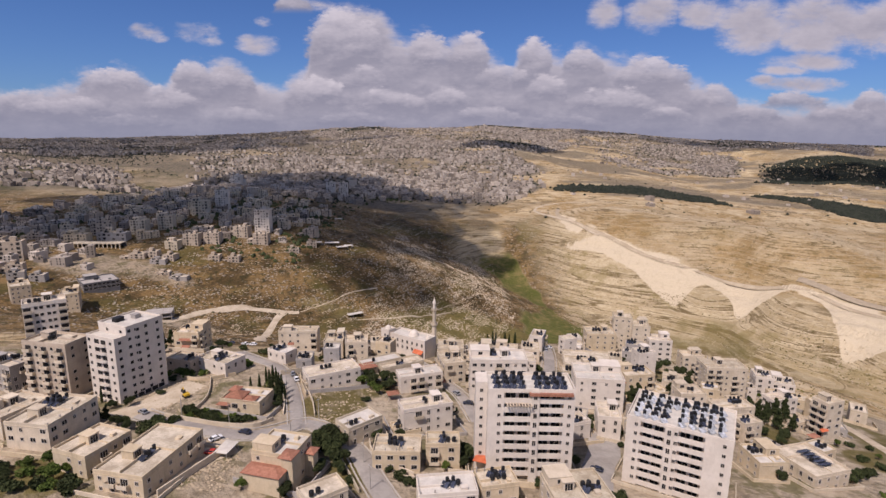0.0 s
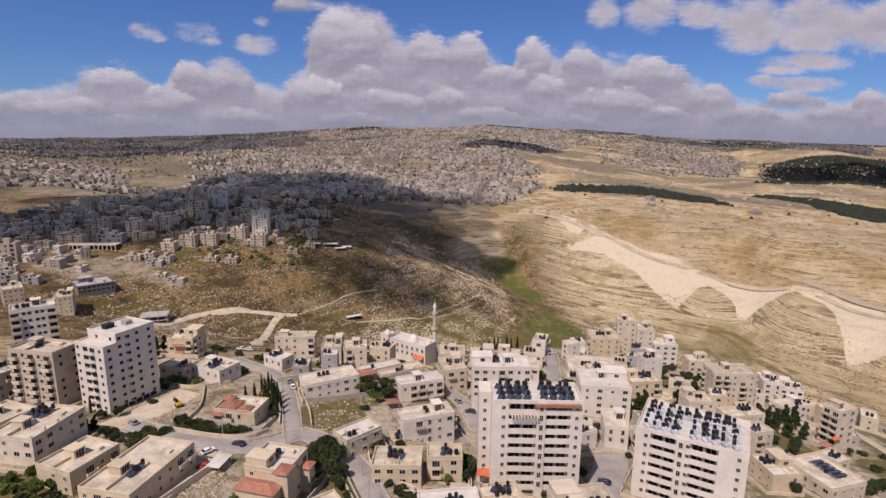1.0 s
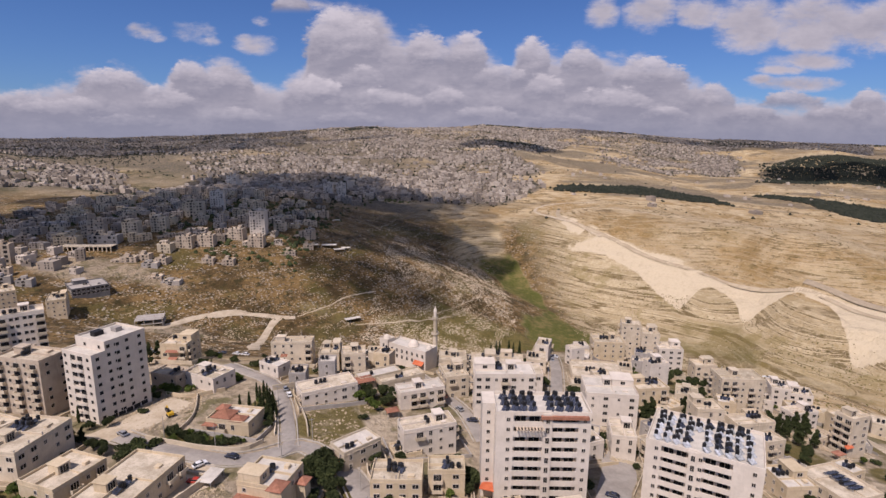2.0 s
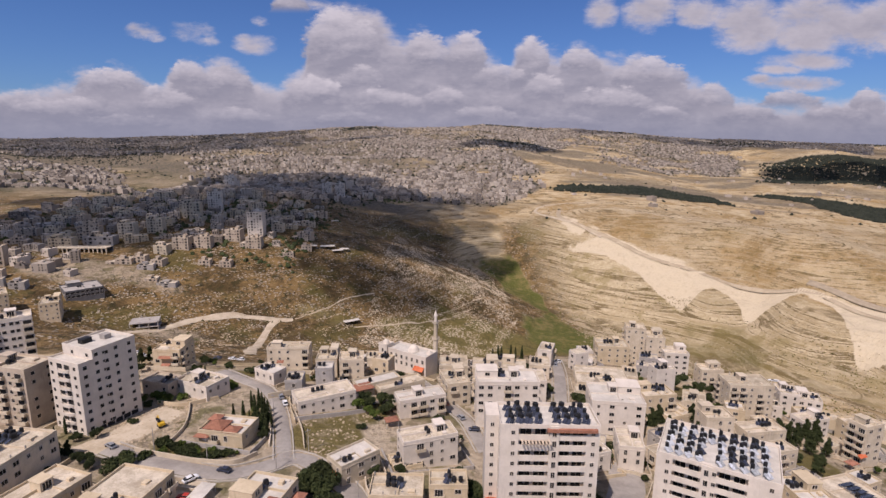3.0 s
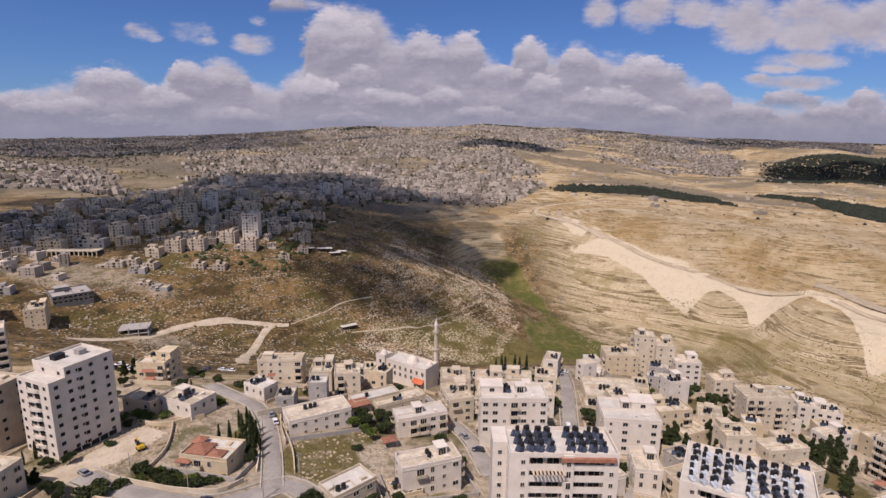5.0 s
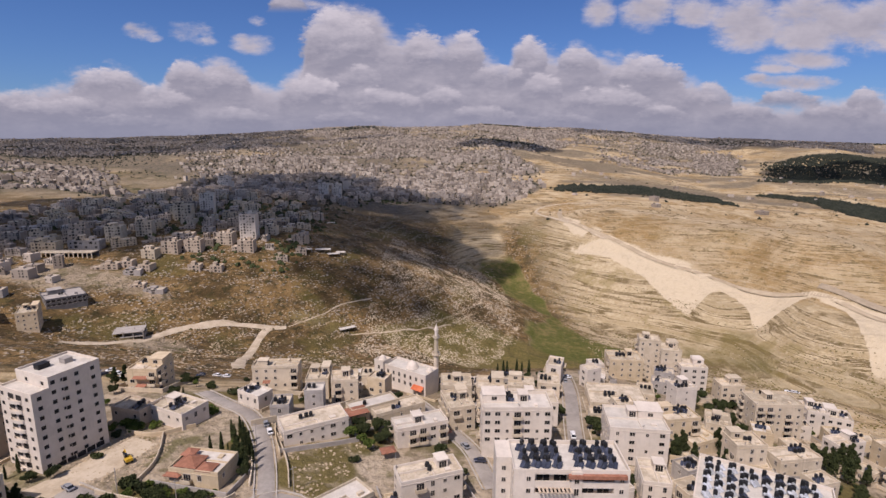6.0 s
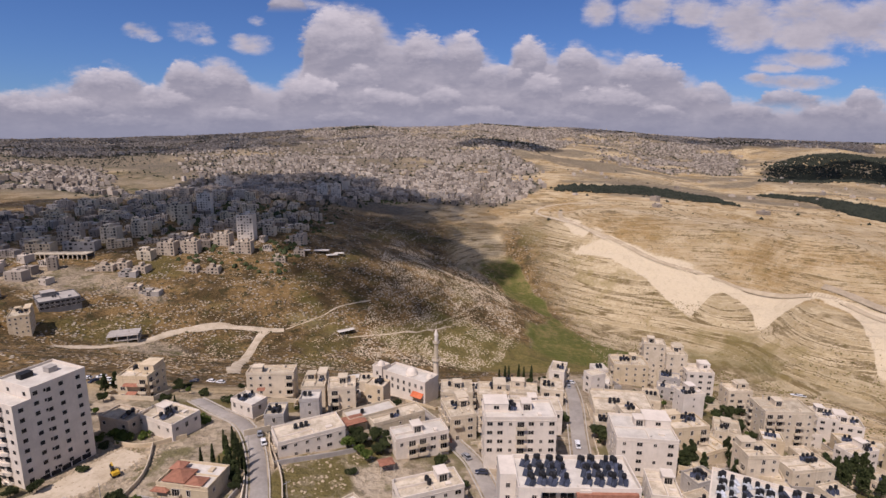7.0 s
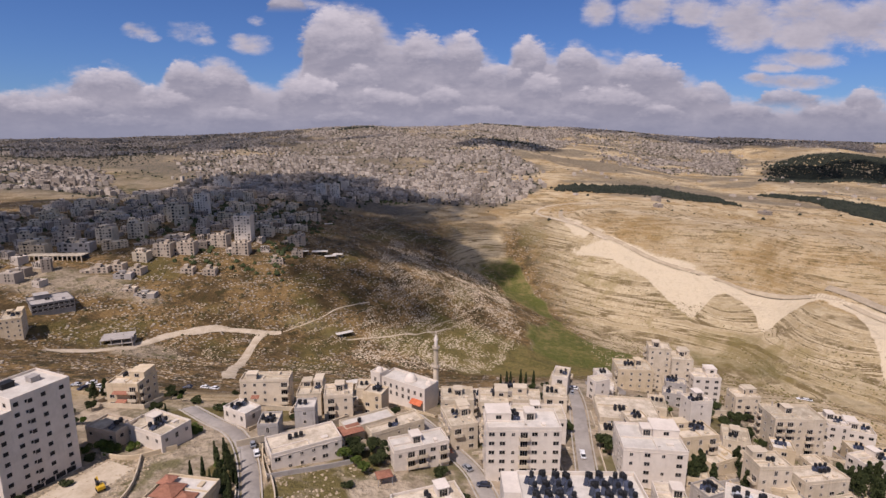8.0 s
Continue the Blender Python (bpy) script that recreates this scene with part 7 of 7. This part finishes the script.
def clumps(name, label, points, lo, hi, material, seed, squash=0.8, kind="stuff", category="trees", rough=False):
    """Many small uneven lumps in one mesh: leafy clumps or stones."""
    gen = np.random.RandomState(seed)
    if rough:
        base = np.array([(0, 0, 1), (1, 0, 0.2), (0.1, 0.9, 0.3), (-0.9, 0.2, 0.2), (-0.1, -0.95, 0.3), (0, 0, -0.5)], float)
        tris = [(0, 1, 2), (0, 2, 3), (0, 3, 4), (0, 4, 1), (5, 2, 1), (5, 3, 2), (5, 4, 3), (5, 1, 4)]
    else:
        base = np.array([(0, 0, 1), (1, 0, 0.1), (0.3, 0.95, 0), (-0.8, 0.6, 0.1), (-0.8, -0.6, 0), (0.3, -0.95, 0.1), (0.55, 0.5, 0.65), (-0.6, 0.1, 0.7), (0.2, -0.6, 0.7), (0, 0, -0.5)], float)
        tris = [(0, 6, 7), (0, 7, 8), (0, 8, 6), (6, 1, 2), (6, 2, 7), (7, 2, 3), (7, 3, 4), (7, 4, 8), (8, 4, 5), (8, 5, 1), (8, 1, 6), (9, 2, 1), (9, 3, 2), (9, 4, 3), (9, 5, 4), (9, 1, 5)]
    p = np.array(points, float)
    n = len(p)
    size = gen.uniform(lo, hi, n)
    a = gen.uniform(0, 6.28, n)
    v = base[None] * (1 + gen.uniform(-0.3, 0.3, (n, len(base), 3)))
    x = v[..., 0] * np.cos(a)[:, None] - v[..., 1] * np.sin(a)[:, None]
    y = v[..., 0] * np.sin(a)[:, None] + v[..., 1] * np.cos(a)[:, None]
    out = np.stack([p[:, 0, None] + x * size[:, None], p[:, 1, None] + y * size[:, None], p[:, 2, None] + v[..., 2] * size[:, None] * squash], axis=-1)
    f = (np.array(tris)[None] + (np.arange(n) * len(base))[:, None, None]).reshape(-1, 3)
    me = bpy.data.meshes.new(name)
    me.from_pydata(out.reshape(-1, 3).tolist(), [], f.tolist())
    me.materials.append(material)
    return tagged(new(name, me), label, category, kind=kind)


def scattered(count, density, seed, x0, x1, y0, y1, fan=False):
    gen = np.random.RandomState(seed)
    y = y0 + (y1 - y0) * gen.rand(count)
    x = gen.uniform(x0, x1, count) * (y if fan else 1.0)
    keep = gen.rand(count) < density(x, y)
    x, y = x[keep], y[keep]
    return np.column_stack([x, y, ground(x, y)])


def wood_density(x, y):
    u, n = x / y, fuzz(x, y, 120, 3, 41)
    ridge = 1 - smooth(np.abs(y - (1262 - 0.2 * (x - 300))) + 40 * n, 30, 70)
    ridge = ridge * smooth(x, 250, 290) * smooth(640 - x, 0, 40)
    low = smooth(u, 0.58, 0.62) * smooth(y - (1390 - 1450 * (u - 0.6)) + 50 * n, 0, 25) * smooth(1500 - 950 * (u - 0.6) - y + 70 * n, 0, 25)
    high = smooth(u, 0.58, 0.66) * smooth(y - 1760 + 90 * n, 0, 40) * smooth(2170 - y + 70 * n, 0, 40) * (0.75 + 0.25 * smooth(n, -0.5, 0.1))
    top = (1 - smooth(np.hypot((x - 290) / 190, (y - 2300) / 60) + 0.4 * n, 0.7, 1.0)) + (1 - smooth(np.hypot((x + 430) / 120, (y - 3250) / 70) + 0.4 * n, 0.7, 1.0)) + (1 - smooth(np.hypot((x - 420) / 260, (y - 3290) / 60) + 0.4 * n, 0.7, 1.0))
    band = 0.7 * smooth(u, 0.47, 0.53) * smooth(0.68 - u, 0, 0.04) * smooth(y - 2700 + 120 * n, 0, 60) * smooth(3150 - y + 120 * n, 0, 80)
    slope = 1 - smooth(np.hypot((x + 600) / 170, (y - 3150) / 60) + 0.5 * n, 0.6, 1.0)
    rim = 0.8 * smooth(u, 0.26, 0.34) * smooth(y, 3180, 3260) * smooth(n, -0.2, 0.3) + 0.5 * smooth(-0.25 - u, 0, 0.1) * smooth(y, 3150, 3230) * smooth(n, -0.3, 0.2)
    return np.clip(np.maximum.reduce([ridge, low, high, top, band, slope, rim]), 0, 1)


FARLEAF = plain("far_woodland", (0.014, 0.018, 0.012), (0.036, 0.040, 0.027), 0.05, 0.9)
clumps("far_woods", "dark pine woods on the far hills", np.vstack([scattered(60000, wood_density, 1, 0.15, 0.95, 1080, 2300, True), scattered(90000, wood_density, 2, -0.9, 0.9, 2200, 3500, True)]), 3.0, 6.5, FARLEAF, 3, 1.0, rough=True)


def garden_density(x, y):
    u, n = x / y, fuzz(x, y, 150, 4, 51)
    return np.clip(smooth(far_density(x, y), 0.02, 0.2) * (0.34 + 0.5 * (1 - smooth(fuzz(x, y, 130, 4, 33) + 0.35 * fuzz(x, y, 420, 2, 34), -0.42, 0.12)) * smooth(n, -0.1, 0.4)) * (u < 0.6) + 0.004 + 0.10 * smooth(-0.45 - u, 0, 0.1) * smooth(n, -0.2, 0.3) + 0.4 * smooth(-0.45 - u, 0, 0.1) * smooth(y, 1700, 1900), 0, 1)


clumps("far_trees", "scattered dark trees among the far houses", scattered(70000, garden_density, 5, -0.9, 0.9, 900, 3500, True), 1.6, 4.6, FARLEAF, 6, 1.0, rough=True)


def town_trees(x, y):
    n = fuzz(x, y, 60, 3, 61)
    return (0.10 + 0.7 * smooth(n, 0.1, 0.5)) * (x > -560) * (x < np.interp(y, [560, 700, 1000, 1100], [-150, -150, -140, -40]))


clumps("hill_trees", "dark trees between the hill's houses", scattered(8000, town_trees, 7, -560, -40, 540, 1100), 1.3, 3.8, LEAF, 8, 1.0)


def stone_density(x, y):
    z = land(x, y)
    n = fuzz(x, y, 42, 4, 71)
    rows = 0.5 + 0.5 * np.sin(z * 1.25 + 5.0 * fuzz(x, y, 70, 3, 72))
    vd, _, vs = to_run(x, y, VALLEY[0])
    east = np.interp(y, [320, 400, 470, 560, 700, 900], [-40, -20, 30, 80, 84, 60])
    return np.clip(smooth(n, -0.15, 0.4) * (0.03 + 0.97 * smooth(rows, 0.55, 0.85)), 0, 1) * (x < east + 12 * n) * (1 - town_mask(x, y)) * (y > 300) * (y < 900) * smooth(35 - np.abs(0 * x), 0, 10) * np.where(((x < -150) & (y > 545)) | (((x + 325) / 58) ** 2 + ((y - 478) / 30) ** 2 < 1), 0.12, 1.0)


ROCK = plain("limestone_outcrop", (0.29, 0.225, 0.145), (0.46, 0.37, 0.255), 0.5, 0.95, bump=0.5)
clumps("outcrops", "pale limestone outcrops in rows on the slope", scattered(70000, stone_density, 9, -340, 110, 300, 900), 0.26, 0.95, ROCK, 10, 0.5, category="rocks")
PALEROCK = plain("pale_limestone", (0.40, 0.325, 0.225), (0.58, 0.485, 0.355), 0.5, 0.95, bump=0.5)
clumps("nose_outcrops", "dense pale limestone on the spur's nose", scattered(40000, lambda x, y: 0.8 * smooth(fuzz(x, y, 20, 3, 74), -0.3, 0.3) * (x < np.interp(y, [430, 470, 560, 700, 800], [10, 40, 84, 86, 70]) + 8 * fuzz(x, y, 20, 2, 75)), 29, -70, 105, 440, 790), 0.22, 0.8, PALEROCK, 30, 0.5, category="rocks")
clumps("scrub", "low dark scrub on the stony slope", scattered(9000, stone_density, 11, -340, 110, 320, 900), 0.5, 1.4, plain("dry_scrub", (0.05, 0.047, 0.018), (0.10, 0.085, 0.035), 0.4, 0.95), 12, 0.8, category="scrub")


def bank_density(x, y):
    d, s, side = to_run(x, y, BENCH)
    n = fuzz(x, y, 36, 3, 81)
    v, _, _ = to_run(x, y, VALLEY[0])
    return np.clip(smooth(n, -0.25, 0.3), 0, 1) * (side > 0) * (d > 44 + 14 * n) * (v > 14) * (x > 120) * (y > 300)


clumps("bank_scrub", "yellow-green scrub at the foot of the terraced bank", scattered(16000, bank_density, 13, 120, 470, 300, 900), 0.3, 0.95, plain("olive_scrub", (0.085, 0.075, 0.02), (0.17, 0.135, 0.045), 0.3, 0.95), 14, 0.8, category="scrub")
clumps("bank_stones", "tumbled pale stones at the foot of the terraced bank", scattered(15000, bank_density, 33, 150, 470, 300, 900), 0.3, 1.0, ROCK, 34, 0.6, category="rocks")


def hill_scrub(x, y):
    d, s, side = to_run(x, y, BENCH)
    return 0.5 * smooth(fuzz(x, y, 70, 4, 91), 0.1, 0.5) * (side < 0) * (d > 20)


def hill_stones(x, y):
    d, s, side = to_run(x, y, BENCH)
    rows = 0.5 + 0.5 * np.sin(land(x, y) * 1.5 + 6.0 * fuzz(x, y, 80, 3, 92))
    return smooth(fuzz(x, y, 55, 4, 93), -0.05, 0.4) * smooth(rows, 0.55, 0.9) * (side < 0) * (d > 16)


clumps("hill_scrub", "sparse dry scrub on the bare hill", scattered(5000, hill_scrub, 15, 200, 1100, 450, 1300), 0.8, 2.2, plain("dry_hill_scrub", (0.10, 0.08, 0.035), (0.17, 0.13, 0.06), 0.3, 0.95), 16, 0.7, category="scrub")
clumps("hill_stones", "pale stones along the ledges of the bare hill", scattered(26000, hill_stones, 43, 190, 1000, 420, 1250), 0.35, 1.3, ROCK, 44, 0.5, category="rocks")
clumps("rubble", "pale rubble on bare plots", np.vstack([scattered(420, lambda x, y: 0 * x + 1, 17, -110, -88, 172, 200), scattered(260, lambda x, y: 0 * x + 1, 18, -72, -60, 128, 146), scattered(1500, lambda x, y: smooth(fuzz(x, y, 12, 2, 5), -0.1, 0.3), 19, -54, -24, 168, 204)]), 0.12, 0.6, ROCK, 20, 0.6, category="rubble")


# ---- unseen cumulus, placed high above the view to shade the opposite and far hills ----


def cumulus(label, puffs, height=1000.0, thin=(0.27, 0.58)):
    bm = bmesh.new()
    shift = SUN_TO * (height / SUN_TO.z)
    for x, y, r in puffs:
        part = bmesh.ops.create_icosphere(bm, subdivisions=3, radius=1.0)["verts"]
        for v in part:
            n = noise.fractal(v.co * 2.2 + Vector((x, y, 0)) * 0.01, 1.0, 2.0, 4)
            v.co *= 1 + 0.35 * n
            v.co = Vector((x + shift.x + v.co.x * r, y + shift.y + v.co.y * r, height + v.co.z * r * (0.5 if v.co.z > 0 else 0.15)))
    m, t, b = surface("cloud", 1.0)
    b.inputs["Base Color"].default_value = (0.85, 0.86, 0.88, 1)
    pos = t.n.new("ShaderNodeNewGeometry").outputs["Position"]
    clear, blend = t.n.new("ShaderNodeBsdfTransparent"), t.n.new("ShaderNodeMixShader")
    t.put(blend.inputs[0], t.step(t.noise(pos, 0.012, 5.0, 0.65), 0.30, 0.60, *thin))
    t.l.new(clear.outputs[0], blend.inputs[1])
    t.l.new(b.outputs[0], blend.inputs[2])
    t.l.new(blend.outputs[0], t.n["Material Output"].inputs[0])
    ob = done("cloud", bm, m)
    ob.data.polygons.foreach_set("use_smooth", [True] * len(ob.data.polygons))
    tagged(ob, label, "cloud", "passing clouds")


cumulus("broad white cumulus over the opposite hill", [(-440, 590, 58), (-400, 580, 50), (-345, 582, 44), (-300, 584, 38), (-500, 640, 70), (-520, 740, 70), (-430, 700, 90), (-340, 690, 80), (-250, 700, 85), (-170, 690, 72), (-205, 642, 26), (-130, 640, 33),
                                                       (-152, 606, 20), (-95, 658, 42), (-50, 675, 34), (0, 714, 36), (34, 742, 32), (58, 772, 30), (-5, 800, 46), (-60, 780, 90), (-150, 800, 100), (-260, 820, 110), (-370, 820, 100), (-460, 850, 85),
                                                       (-45, 880, 62), (-40, 990, 66), (-15, 1070, 52), (-120, 920, 110), (-120, 1060, 110), (-120, 1160, 78), (-250, 950, 120), (-250, 1100, 130), (-250, 1250, 118), (-370, 1050, 100), (-390, 1200, 130),
                                                       (-370, 1390, 125), (-520, 1400, 105), (-480, 1270, 95), (-230, 1340, 85), (-600, 1390, 55), (-620, 880, 62), (-560, 960, 55)])
cumulus("thin veil of cloud at the cumulus edge", [(-128, 560, 30), (-92, 548, 34), (-70, 520, 34), (-40, 560, 26), (-80, 590, 28), (-50, 500, 30), (-25, 520, 24), (-110, 510, 22), (40, 905, 40), (52, 1000, 44), (50, 840, 30), (55, 1085, 40), (20, 1150, 45)], thin=(0.08, 0.36))
cumulus("small white cumulus beyond the town", [(150, 2210, 60), (250, 2280, 90), (360, 2270, 100), (450, 2250, 70)])
cumulus("long white cumulus over the far ridge", [(-1350, 2200, 260), (-1000, 2250, 230), (-1700, 2400, 280), (-720, 2320, 170), (-1200, 2700, 300), (-1900, 2800, 320), (-800, 2750, 200), (-1500, 3150, 330), (-2200, 3200, 330), (-980, 3150, 240),
                                                 (-520, 2620, 150), (-300, 2700, 110)], thin=(0.1, 0.45))
cumulus("white cumulus over the far woods", [(1300, 1950, 120), (1480, 1900, 140), (1650, 1850, 120)])
cumulus("white cumulus over the far eastern rim", [(1500, 2750, 220), (1850, 2700, 240), (1250, 2950, 170), (2200, 2900, 260), (1700, 3300, 300), (2300, 3400, 300), (1000, 3300, 160)], thin=(0.1, 0.45))
